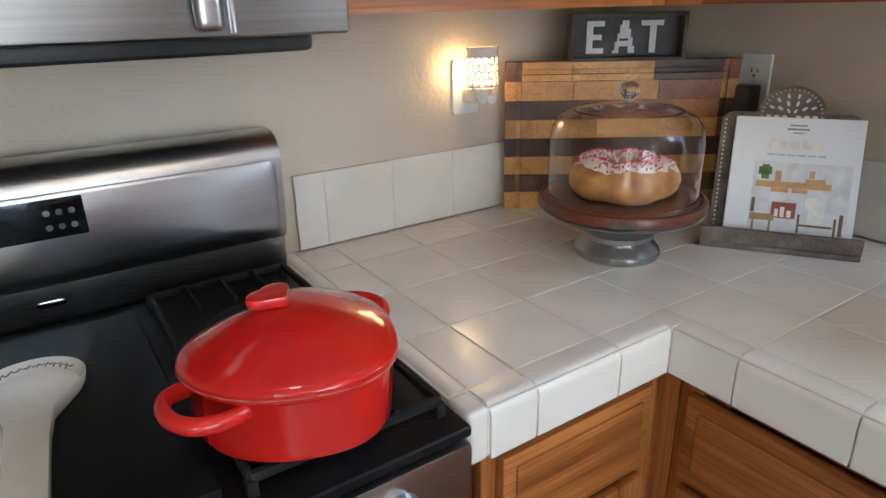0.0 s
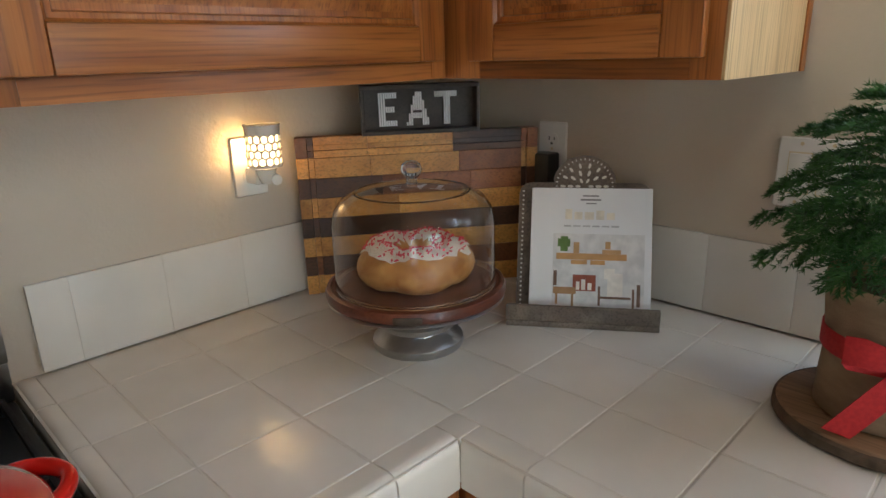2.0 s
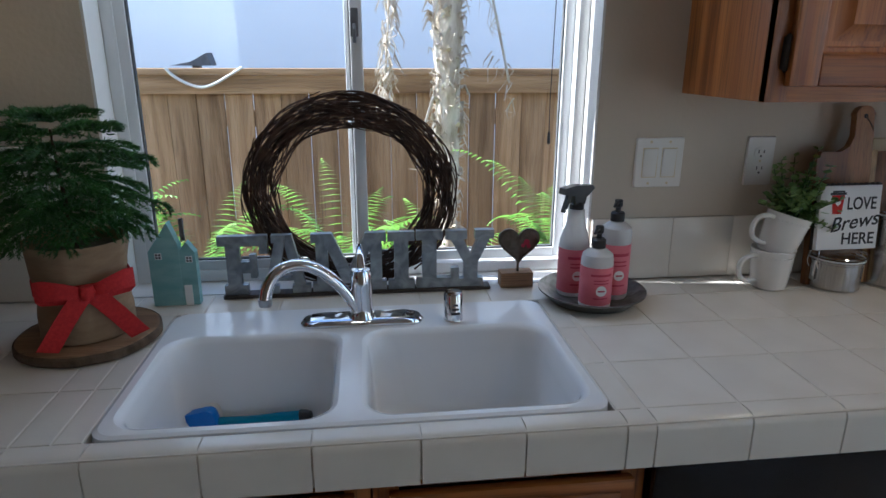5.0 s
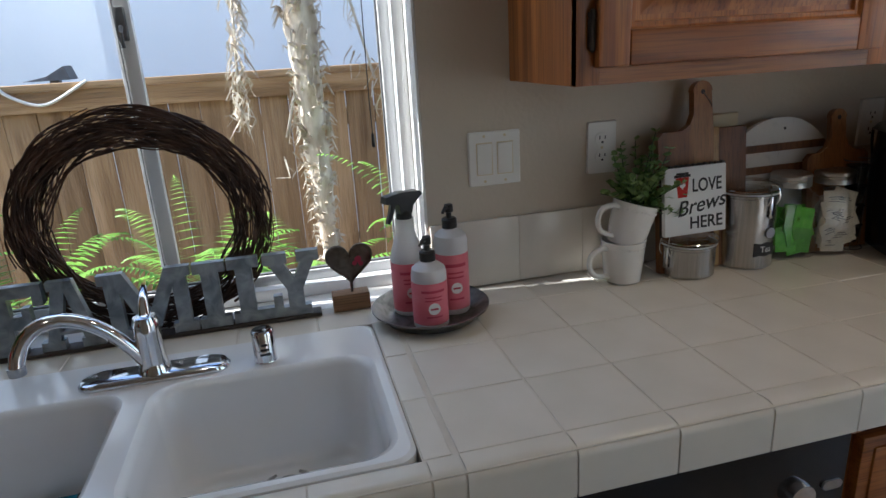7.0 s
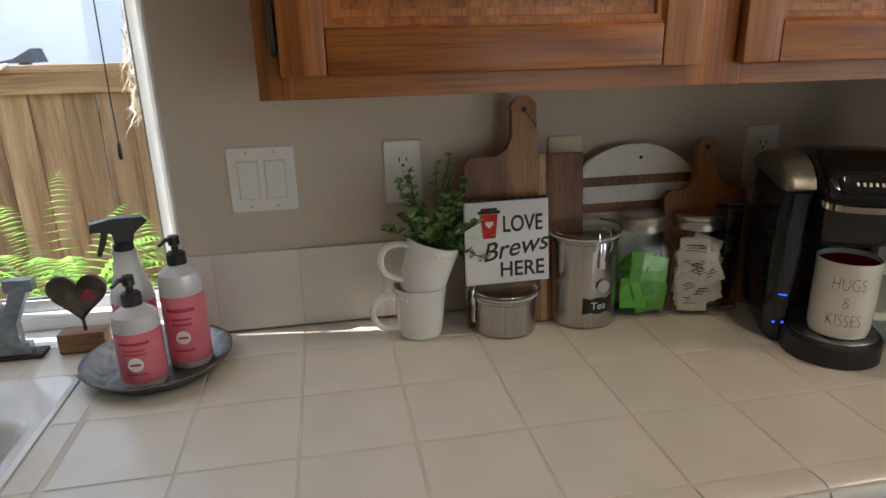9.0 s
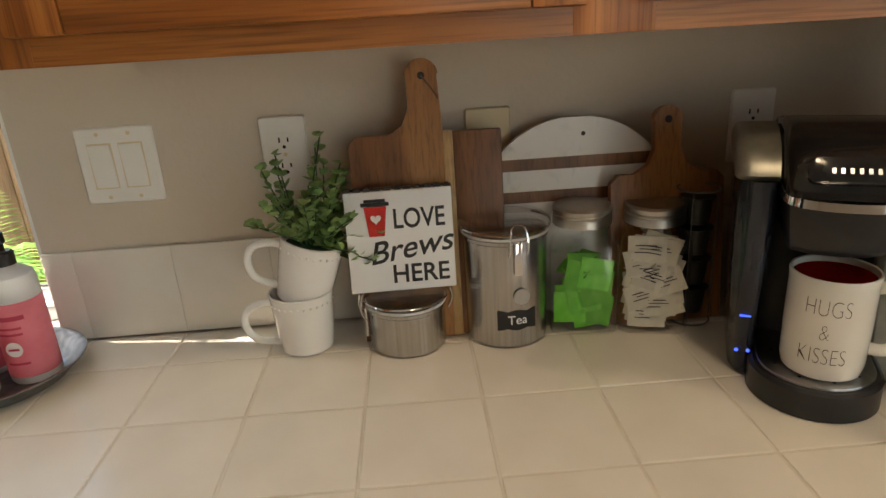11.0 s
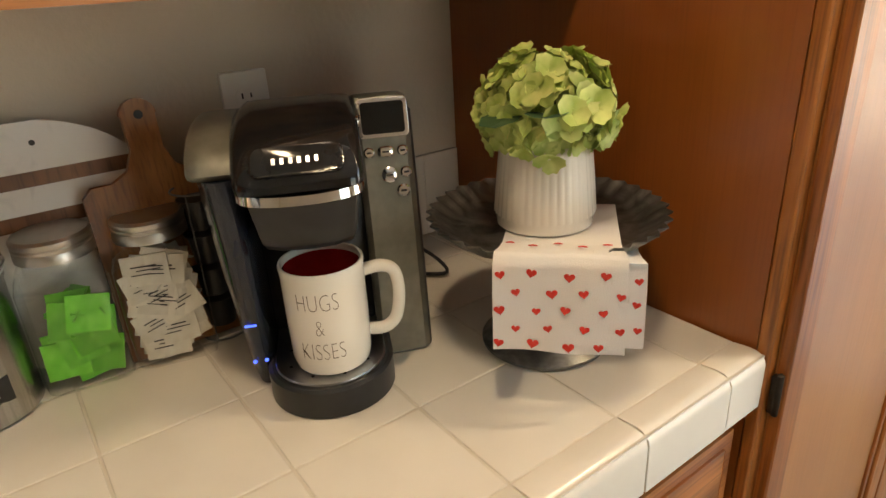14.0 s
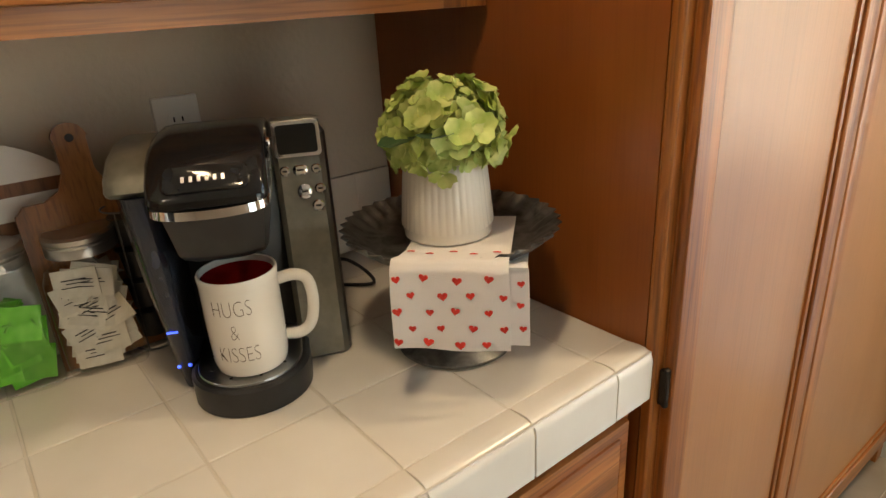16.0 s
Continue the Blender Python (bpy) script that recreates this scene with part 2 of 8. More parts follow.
def curve(pts, n=6):
    """A smooth line through a few points."""
    pts = [Vector(p) for p in pts]
    out = []
    for i in range(len(pts) - 1):
        a, b, c, d = pts[max(i - 1, 0)], pts[i], pts[i + 1], pts[min(i + 2, len(pts) - 1)]
        for k in range(n):
            t = k / n
            out.append(0.5 * (2 * b + (c - a) * t + (2 * a - 5 * b + 4 * c - d) * t * t + (3 * b - a - 3 * c + d) * t ** 3))
    return out + [pts[-1]]


def tube(bm, pts, radius, segs=8, closed=False, taper=None):
    """A round bar along points."""
    pts = [Vector(p) for p in pts]
    n = len(pts)
    rings = []
    up = None
    for i, p in enumerate(pts):
        a, b = (pts[i - 1] if (i or closed) else p), (pts[(i + 1) % n] if (i < n - 1 or closed) else p)
        d = (b - a).normalized()
        if up is None:
            up = d.orthogonal().normalized()
        up = (up - d * up.dot(d)).normalized()
        side = d.cross(up)
        r = radius if taper is None else radius * taper(i / (n - 1))
        rings.append([bm.verts.new(p + (up * math.cos(2 * math.pi * k / segs) + side * math.sin(2 * math.pi * k / segs)) * r) for k in range(segs)])
    pairs = list(zip(rings, rings[1:])) + ([(rings[-1], rings[0])] if closed else [])
    for a, b in pairs:
        for k in range(segs):
            j = (k + 1) % segs
            bm.faces.new((a[k], a[j], b[j], b[k]))
    if not closed:
        bm.faces.new(rings[0][::-1]); bm.faces.new(rings[-1])
    return bm


def prism(bm, outline, depth, m):
    """A flat outline (u, v) given thickness along w, then placed by m."""
    a = [bm.verts.new((u, v, 0)) for u, v in outline]
    b = [bm.verts.new((u, v, depth)) for u, v in outline]
    n = len(a)
    f = [bm.faces.new(a[::-1]), bm.faces.new(b)] + [bm.faces.new((a[i], a[(i + 1) % n], b[(i + 1) % n], b[i])) for i in range(n)]
    vs = a + b
    bmesh.ops.transform(bm, matrix=m, verts=vs)
    return bm


def finish(bm, smooth=35):
    bmesh.ops.recalc_face_normals(bm, faces=bm.faces)
    me = bpy.data.meshes.new("mesh")
    bm.to_mesh(me)
    bm.free()
    if smooth:
        me.shade_smooth()
        me.set_sharp_from_angle(angle=radians(smooth))
    return me


def part(name, bm, mat, parent=None, label="", smooth=35):
    """Links a bmesh (in world places) as one mesh object, under a thing or a part."""
    me = bm if isinstance(bm, bpy.types.Mesh) else finish(bm, smooth)
    if mat:
        me.materials.append(mat)
    ob = new(name, me)
    if parent:
        hang(ob, parent)
    if label:
        ob["label"] = label
    return ob


def hang(ob, parent):
    """Parents ob and keeps it where it is; meshes stand at the origin, things at their base."""
    ob.parent = parent
    ob.matrix_parent_inverse = parent.matrix_basis.inverted()


def thing(name, place, label, category, group="", kind=""):
    ob = new(name)
    ob.empty_display_size = 0.05
    ob.matrix_basis = pose(*place)
    return tagged(ob, label, category, group, kind)


def structure(ob, label="", category=""):
    return tagged(ob, label, category, "", "structure")

# ---- the room ----
XE, YN, CT = 1.313, 1.310, 0.915            # window wall, range wall, counter top
XW, YS, CEILING = -2.4, -3.57, 2.44
WY0, WY1, WZ0, WZ1 = -0.765, 0.307, 0.909, 2.02      # window opening
WALL_T = 0.135

floor_slab = structure(part("floor", boxed(XW - 0.2, YS - 0.2, -0.12, XE + 0.02, YN + 0.15, -0.006), GROUT), "beige square ceramic tile kitchen floor with grout joints", "floor")
structure(part("ceiling", boxed(XW - 0.2, YS - 0.2, CEILING, XE + WALL_T, YN + 0.15, CEILING + 0.1), CEIL), "off-white textured kitchen ceiling", "ceiling")
structure(part("wall_north", boxed(XW, YN, 0, XE, YN + 0.15, CEILING), WALL), "beige textured painted wall behind the range", "wall")
DX0, DX1 = -1.45, 0.35                      # glass patio door assumed in the far wall, unseen, added for daylight
bm = bmesh.new()
for x0, x1, z0, z1 in ((XW - 0.15, DX0, 0, CEILING), (DX1, XE, 0, CEILING), (DX0, DX1, 2.05, CEILING)):
    box(bm, x0, YS - 0.15, z0, x1, YS, z1)
structure(part("wall_south", bm, WALL), "beige textured painted wall around an assumed glass patio door", "wall")
EY0, EY1 = -3.15, -2.10                     # narrower door opening added in the unseen wall across, for more daylight
bm = bmesh.new()
for y0, y1, z0, z1 in ((YS, EY0, 0, CEILING), (EY1, YN + 0.15, 0, CEILING), (EY0, EY1, 2.05, CEILING)):
    box(bm, XW - 0.15, y0, z0, XW, y1, z1)
structure(part("wall_west", bm, WALL), "plain beige painted wall around an assumed glazed door", "wall")
pd = structure(new("assumed_door_2"), "assumed, unseen white framed glazed door added to let in daylight", "door")
bm = bmesh.new()
for y0, y1, z0, z1 in ((EY0, EY0 + 0.05, 0, 2.05), (EY1 - 0.05, EY1, 0, 2.05), (EY0 + 0.05, EY1 - 0.05, 2.0, 2.05), (EY0 + 0.05, EY1 - 0.05, 0, 0.05)):
    box(bm, XW - 0.10, y0 + 0.0005, z0, XW - 0.05, y1 - 0.0005, z1 - 0.0005)
part("door_frame", bm, VINYL, pd)
part("pane", boxed(XW - 0.08, EY0 + 0.05, 0.05, XW - 0.076, EY1 - 0.05, 2.0), PANE, pd).visible_shadow = False
pd = structure(new("assumed_door_1"), "assumed, unseen white framed glass patio door added to let in daylight", "door")
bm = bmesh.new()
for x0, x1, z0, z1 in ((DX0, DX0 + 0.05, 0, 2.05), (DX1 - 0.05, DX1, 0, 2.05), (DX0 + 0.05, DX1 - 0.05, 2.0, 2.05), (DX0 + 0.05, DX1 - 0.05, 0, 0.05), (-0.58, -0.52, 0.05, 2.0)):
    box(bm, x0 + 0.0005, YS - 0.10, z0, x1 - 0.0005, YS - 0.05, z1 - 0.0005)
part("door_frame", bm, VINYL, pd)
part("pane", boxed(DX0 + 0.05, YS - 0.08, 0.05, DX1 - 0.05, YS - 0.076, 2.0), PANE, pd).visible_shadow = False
bm = boxed(-40, -60, -0.40, XE + WALL_T, YS - 0.2, -0.02)
box(bm, -40, YS - 0.2, -0.40, XW - 0.2, 40, -0.02)
structure(part("patio", bm, GROUT), "assumed pale concrete patio beyond the added glass doors", "patio")
bm = bmesh.new()
for y0, y1, z0, z1 in ((YS - 0.15, WY0, 0, CEILING), (WY1, YN + 0.15, 0, CEILING), (WY0, WY1, 0, WZ0), (WY0, WY1, WZ1, CEILING)):
    box(bm, XE, y0, z0, XE + WALL_T, y1, z1)
structure(part("wall_east", bm, WALL), "beige textured painted wall around the kitchen window", "wall")

# window: painted returns, sill, vinyl slider
win = structure(new("window_1"), "white vinyl sliding window over the sink, one sash open track", "window")
XF = 1.392
part("window_sill", boxed(XE - 0.004, WY0 + 0.001, WZ0, XF + 0.06, WY1 - 0.001, CT + 0.001, 0.002), WHITE_TRIM, win)
bm = boxed(XE + 0.001, WY1 - 0.006, CT, XF, WY1 - 0.0005, WZ1)
box(bm, XE + 0.001, WY0 + 0.0005, CT, XF, WY0 + 0.006, WZ1)
box(bm, XE + 0.001, WY0 + 0.006, WZ1 - 0.006, XF, WY1 - 0.006, WZ1 - 0.0005)
part("window_return", bm, WHITE_TRIM, win, "white painted window return")
bm = bmesh.new()
F0, F1, G0 = WY0 + 0.006, WY1 - 0.006, CT + 0.002
for y0, y1, z0, z1 in ((F0, F0 + 0.026, G0, WZ1 - 0.006), (F1 - 0.026, F1, G0, WZ1 - 0.006), (F0 + 0.026, F1 - 0.026, G0, G0 + 0.028), (F0 + 0.026, F1 - 0.026, WZ1 - 0.034, WZ1 - 0.006)):
    box(bm, XF, y0, z0, XF + 0.055, y1, z1, 0.003)
part("window_frame", bm, VINYL, win)
MID = -0.222


def sash(y0, y1, x):
    s = bmesh.new()
    z0, z1, w = G0 + 0.024, WZ1 - 0.030, 0.027
    for a, b, c, d in ((y0, y0 + w, z0, z1), (y1 - w, y1, z0, z1), (y0 + w, y1 - w, z0, z0 + w), (y0 + w, y1 - w, z1 - w, z1)):
        box(s, x, a, c, x + 0.022, b, d, 0.003)
    ob = part("sash", s, VINYL, win)
    g = bmesh.new()
    for a, b, c, d in ((y0 + w, y0 + w + 0.004, z0 + w, z1 - w), (y1 - w - 0.004, y1 - w, z0 + w, z1 - w), (y0 + w, y1 - w, z0 + w, z0 + w + 0.004)):
        box(g, x + 0.006, a, c, x + 0.016, b, d)
    part("gasket", g, GASKET, ob)
    p = part("pane", boxed(x + 0.009, y0 + w, z0 + w, x + 0.013, y1 - w, z1 - w), PANE, ob)
    p.visible_shadow = False
    return ob


sash(F0 + 0.022, MID + 0.020, XF + 0.028)
inner = sash(MID - 0.020, F1 - 0.022, XF + 0.004)
bm = boxed(XF - 0.012, MID - 0.012, 1.475, XF + 0.006, MID + 0.006, 1.535, 0.003)
tube(bm, [(XF - 0.012, MID - 0.003, 1.50), (XF - 0.022, MID - 0.003, 1.49), (XF - 0.022, MID - 0.003, 1.462)], 0.004)
part("latch", bm, GASKET, inner, "small dark sash latch")

# ---- counters: grid of six-inch tiles ----
P, GX, GY, GAP = 0.1535, 0.889, -1.735, 0.003
BX, BY = XE - 0.010, YN - 0.010                       # faces of the backsplash
CX, CY = 0.6915, 0.6720                               # front faces of the edge trim
SX0, SX1, SY0, SY1 = 0.736, 1.196, -0.612, 0.163      # sink cut-out
END = -2.272                                          # pantry side
CL = 0.318                                            # counter's edge at the range
counter = structure(new("counter_1"), "off-white glazed square tile countertop with pale grout and rounded edge tiles", "countertop")
bm = bmesh.new()
TB = CT - 0.0014
for x0, y0, x1, y1 in ((CL + 0.004, CY + 0.004, XE, YN), (CX + 0.004, SY1, XE, CY + 0.004), (CX + 0.004, END, XE, SY0), (CX + 0.004, SY0, SX0, SY1), (SX1, SY0, XE, SY1)):
    box(bm, x0, y0, 0.845, x1, y1, TB)
part("grout_bed", bm, GROUT, counter, smooth=0)
TILE_MESH = {}


def tile_mesh(w, d, t=0.007):
    key = (round(w, 3), round(d, 3), t)
    if key not in TILE_MESH:
        b = boxed(-w / 2, -d / 2, -t, w / 2, d / 2, 0)
        top = [e for e in b.edges if all(v.co.z > -1e-6 for v in e.verts)]
        bmesh.ops.bevel(b, geom=top, offset=0.0016, segments=2, affect='EDGES', profile=0.5)
        me = finish(b, 15)
        me.materials.append(TILE)
        TILE_MESH[key] = me
    return TILE_MESH[key]


RND = random.Random(4)


def lay_tile(x0, y0, x1, y1, parent):
    if x1 - x0 < 0.012 or y1 - y0 < 0.012:
        return
    ob = new("tile", tile_mesh(x1 - x0 - GAP, y1 - y0 - GAP))
    ob.parent = parent
    ob.matrix_basis = pose((x0 + x1) / 2, (y0 + y1) / 2, CT + RND.uniform(-0.0003, 0.0003), RND.uniform(-0.03, 0.03), RND.uniform(-0.03, 0.03))


def cells(lo, hi, origin):
    k = math.floor((lo - origin) / P)
    edges = [lo] + [origin + i * P for i in range(k, k + 60) if lo + 0.004 < origin + i * P < hi - 0.004] + [hi]
    return list(zip(edges, edges[1:]))


TX, TY = GX - P, GY + 16 * P            # inner line of the front trim: window run, range run
for x0, x1 in cells(TX, BX, GX):
    for y0, y1 in cells(END, BY, GY):
        if y0 < SY1 and y1 > SY0 and x0 < SX1:
            if x1 > SX1 + 0.01:
                lay_tile(SX1, y0, x1, y1, counter) if x1 < BX - 0.001 else lay_tile(SX1, max(y0, END), BX, y1, counter)
            if y1 > SY1 + 0.01:
                lay_tile(x0, SY1 + 0.042, min(x1, SX1), y1, counter)
            if y0 < SY0 - 0.01:
                lay_tile(x0, y0, min(x1, SX1), SY0 - 0.042, counter)
        else:
            lay_tile(x0, y0, x1, y1, counter)
for x0, x1 in cells(CL + 0.034, TX, GX):
    for y0, y1 in cells(TY, BY, GY):
        lay_tile(x0, y0, x1, y1, counter)
for y0, y1 in ((SY1, SY1 + 0.042), (SY0 - 0.042, SY0)):        # narrow strips beside the sink
    for x0, x1 in cells(TX, SX1, GX):
        lay_tile(x0, y0, x1, y1, counter)


def edge_profile(depth, drop=0.075, r=0.017):
    """Section of a rounded edge tile: back of the top, over the nose, down the face."""
    pts = [(0, 0), (depth - r - 0.008, 0.0022)]
    for k in range(7):
        a = math.pi / 2 * (1 - k / 6)
        pts.append((depth - r + r * math.cos(a), 0.0022 - r + r * math.sin(a)))
    pts += [(depth, -drop), (depth - 0.011, -drop), (depth - 0.011, -0.012), (0, -0.012)]
    return pts


def edge_tile(length, depth):
    b = bmesh.new()
    prof = edge_profile(depth)
    rows = [[b.verts.new((u, s, v)) for u, v in prof] for s in (-length / 2, length / 2)]
    n = len(prof)
    for i in range(n):
        b.faces.new((rows[0][i], rows[0][(i + 1) % n], rows[1][(i + 1) % n], rows[1][i]))
    b.faces.new(rows[0][::-1]); b.faces.new(rows[1])
    me = finish(b, 30)
    me.materials.append(TILE)
    return me


EDGE = {}


def lay_edge(length, depth, place, turn):
    key = (round(length, 3), round(depth, 3))
    if key not in EDGE:
        EDGE[key] = edge_tile(length - GAP, depth - GAP / 2)
    ob = new("edge_tile", EDGE[key])
    ob.parent = counter
    ob.matrix_basis = pose(*place, 0, RND.uniform(-0.3, 0.3), turn)


D1, D2 = TX - CX, TY - CY
for y0, y1 in cells(END, -0.6605, GY) + cells(-0.6605, 0.2605, GY + 0.045) + cells(0.2605, CY + 0.001, GY):
    lay_edge(y1 - y0, D1, (TX - 0.0015, (y0 + y1) / 2, CT), 180)
for x0, x1 in cells(CL + 0.034, CX, GX):
    lay_edge(x1 - x0, D2, ((x0 + x1) / 2, TY - 0.0015, CT), -90)
for y0, y1 in cells(TY, BY, GY):
    lay_edge(y1 - y0, 0.034, (CL + 0.034, (y0 + y1) / 2, CT), 180)
part("corner_block", boxed(TX - D1 + 0.001, CY + 0.002, CT - 0.012, TX - 0.002, TY - 0.002, CT + 0.001, 0.002), TILE, counter)
part("corner_block", boxed(CL + 0.0005, CY + 0.0005, CT - 0.0745, CL + 0.0335, TY - 0.0015, CT + 0.0018, 0.009, 4), TILE, counter)

# backsplash tiles standing on the counter
bs = structure(new("backsplash"), "off-white glazed tile backsplash strip, one tile high", "backsplash")
BH = 1.068


def splash(a, b, along_x):
    z0, z1 = CT + 0.003, BH
    if along_x:
        t = boxed(a + 0.0004, BY, z0, b - 0.0004, YN - 0.0005, z1, 0.0007)
    else:
        t = boxed(BX, a + 0.0004, z0, XE - 0.0005, b - 0.0004, z1, 0.0007)
    part("tile", t, TILE, bs)


bm = boxed(0.368, BY + 0.0012, CT + 0.003, BX, YN - 0.0004, BH - 0.0012)
for y0, y1 in ((WY1 + 0.003, BY), (END + 0.001, WY0 - 0.003)):
    box(bm, BX + 0.0012, y0, CT + 0.003, XE - 0.0004, y1, BH - 0.0012)
part("grout_bed", bm, GROUT, bs, smooth=0)
for x0, x1 in cells(0.367, BX, GX):
    splash(x0, x1, True)
for y0, y1 in cells(WY1 + 0.002, BY, GY + 0.5 * P - 0.03):
    splash(y0, y1, False)
for y0, y1 in cells(END, WY0 - 0.002, GY):
    splash(y0, y1, False)


# ---- cabinets ----
def raised_door(name, y0, y1, z0, z1, parent, facing, plane, arch=False):
    """A raised-panel door in local width/height, facing -x or -y, its back on the plane."""
    w, h = y1 - y0, z1 - z0
    t, st = 0.019, 0.056

    def put(bm):
        if facing == "x":
            m = Matrix(((0, 0, -1, plane), (1, 0, 0, y0), (0, 1, 0, z0), (0, 0, 0, 1)))
        else:
            m = Matrix(((1, 0, 0, y0), (0, 0, -1, plane), (0, 1, 0, z0), (0, 0, 0, 1)))
        bmesh.ops.transform(bm, matrix=m, verts=bm.verts)
        return bm
    up, across = OAK[2], OAK[1 if facing == "x" else 0]
    door = part(name, put(boxed(0.004, 0.004, 0.0005, w - 0.004, h - 0.004, 0.006)), up, parent)
    for u0, u1 in ((0, st), (w - st, w)):
        part("stile", put(boxed(u0, 0, 0.001, u1, h, t, 0.0045, 2)), up, door)
    for v0, v1 in ((0, st), (h - st, h)):
        part("rail", put(boxed(st + 0.0003, v0, 0.001, w - st - 0.0003, v1, t, 0.0045, 2)), across, door)
    b = bmesh.new()
    steps = ((0.0, 0.0165), (0.004, 0.0115), (0.010, 0.0115), (0.013, 0.0045), (0.017, 0.0045), (0.046, 0.0150), (0.049, 0.0168), (0.056, 0.0168))
    loops = []
    for ins, dep in steps:
        a = st + ins
        loops.append([b.verts.new(c) for c in ((a, a, dep), (w - a, a, dep), (w - a, h - a, dep), (a, h - a, dep))])
    for p, q in zip(loops, loops[1:]):
        for i in range(4):
            b.faces.new((p[i], p[(i + 1) % 4], q[(i + 1) % 4], q[i]))
    b.faces.new(loops[-1])
    part("raised_panel", put(b), up if h > w * 0.8 else across, door, smooth=20)
    return door


HINGE = material("dark_hinge", (0.03, 0.024, 0.02), 0.45, 0.7, colour2=(0.06, 0.05, 0.04), scale=(60, 60, 60))


def hinge(parent, x, y, z):
    b = boxed(x - 0.004, y - 0.005, z - 0.028, x + 0.004, y + 0.005, z + 0.028, 0.002)
    lathe(b, [(0, -0.034), (0.0045, -0.030), (0.0045, 0.030), (0, 0.034)], (x - 0.005, y, z), 10)
    part("hinge", b, HINGE, parent, "dark metal hinge")


CB, CTOP, FX, FY = 1.357, 2.13, 1.003, 0.985      # upper cabinets: bottom, top, face planes
# upper cabinet on the window wall, towards the corner
c = thing("upper_cabinet", (FX, 0.74, CB), "honey oak wall cabinet with raised-panel door and pale veneer end", "cabinet", "upper cabinets")
bm = boxed(FX + 0.019, 0.503, CB + 0.012, XE - 0.001, YN - 0.001, CTOP)
part("body", bm, OAK[2], c)
part("end_panel", boxed(FX + 0.0005, 0.4985, CB, XE - 0.001, 0.503, CTOP), MAPLE, c, "pale maple veneer end")
part("end_edge", boxed(XE - 0.022, 0.4955, CB, XE - 0.001, 0.4984, CTOP, 0.001), OAK[2], c)
for y0, y1 in ((0.503, 0.545), (0.905, FY + 0.019)):
    part("stile", boxed(FX, y0, CB, FX + 0.019, y1, CTOP, 0.001), OAK[2], c)
for z0, z1 in ((CB, CB + 0.045), (CTOP - 0.05, CTOP)):
    part("rail", boxed(FX + 0.0005, 0.5452, z0, FX + 0.019, 0.9048, z1), OAK[1], c)
raised_door("door", 0.523, 0.917, CB + 0.028, CTOP - 0.03, c, "x", FX - 0.0005)
# upper cabinet on the range wall
c = thing("upper_cabinet", (0.65, FY, CB), "honey oak wall cabinet with wide raised-panel door", "cabinet", "upper cabinets")
part("body", boxed(0.312, FY + 0.019, CB + 0.012, FX + 0.018, YN - 0.001, CTOP), OAK[2], c)
for x0, x1 in ((0.308, 0.350), (0.968, FX - 0.0005)):
    part("stile", boxed(x0, FY, CB, x1, FY + 0.019, CTOP, 0.001), OAK[2], c)
for z0, z1 in ((CB, CB + 0.045), (CTOP - 0.05, CTOP)):
    part("rail", boxed(0.3502, FY + 0.0005, z0, 0.9678, FY + 0.019, z1), OAK[0], c)
raised_door("door", 0.328, 0.990 - 0.008, CB + 0.030, CTOP - 0.03, c, "y", FY - 0.0005)
# upper cabinets over the coffee counter
c = thing("upper_cabinet", (FX, -1.6, CB), "honey oak wall cabinet run with raised-panel doors", "cabinet", "upper cabinets")
part("body", boxed(FX + 0.019, -2.268, CB + 0.012, XE - 0.001, -0.961, CTOP), OAK[2], c)
part("end_panel", boxed(FX + 0.0005, -0.9605, CB, XE - 0.001, -0.957, CTOP), OAK[2], c)
for y0, y1 in ((-0.998, -0.957), (-1.615, -1.530), (-2.268, -2.190)):
    part("stile", boxed(FX, y0, CB, FX + 0.019, y1, CTOP, 0.001), OAK[2], c)
for y0, y1 in ((-1.5302, -0.9982), (-2.1898, -1.6152)):
    for z0, z1 in ((CB, CB + 0.04), (CTOP - 0.05, CTOP)):
        part("rail", boxed(FX + 0.0005, y0, z0, FX + 0.019, y1, z1), OAK[1], c)
raised_door("door", -1.541, -0.986, CB + 0.028, CTOP - 0.03, c, "x", FX - 0.0005)
raised_door("door", -2.202, -1.604, CB + 0.028, CTOP - 0.03, c, "x", FX - 0.0005)
hinge(c, FX - 0.004, -0.980, CB + 0.085)

# base cabinets
KX, KY = 0.722, 0.706          # face planes


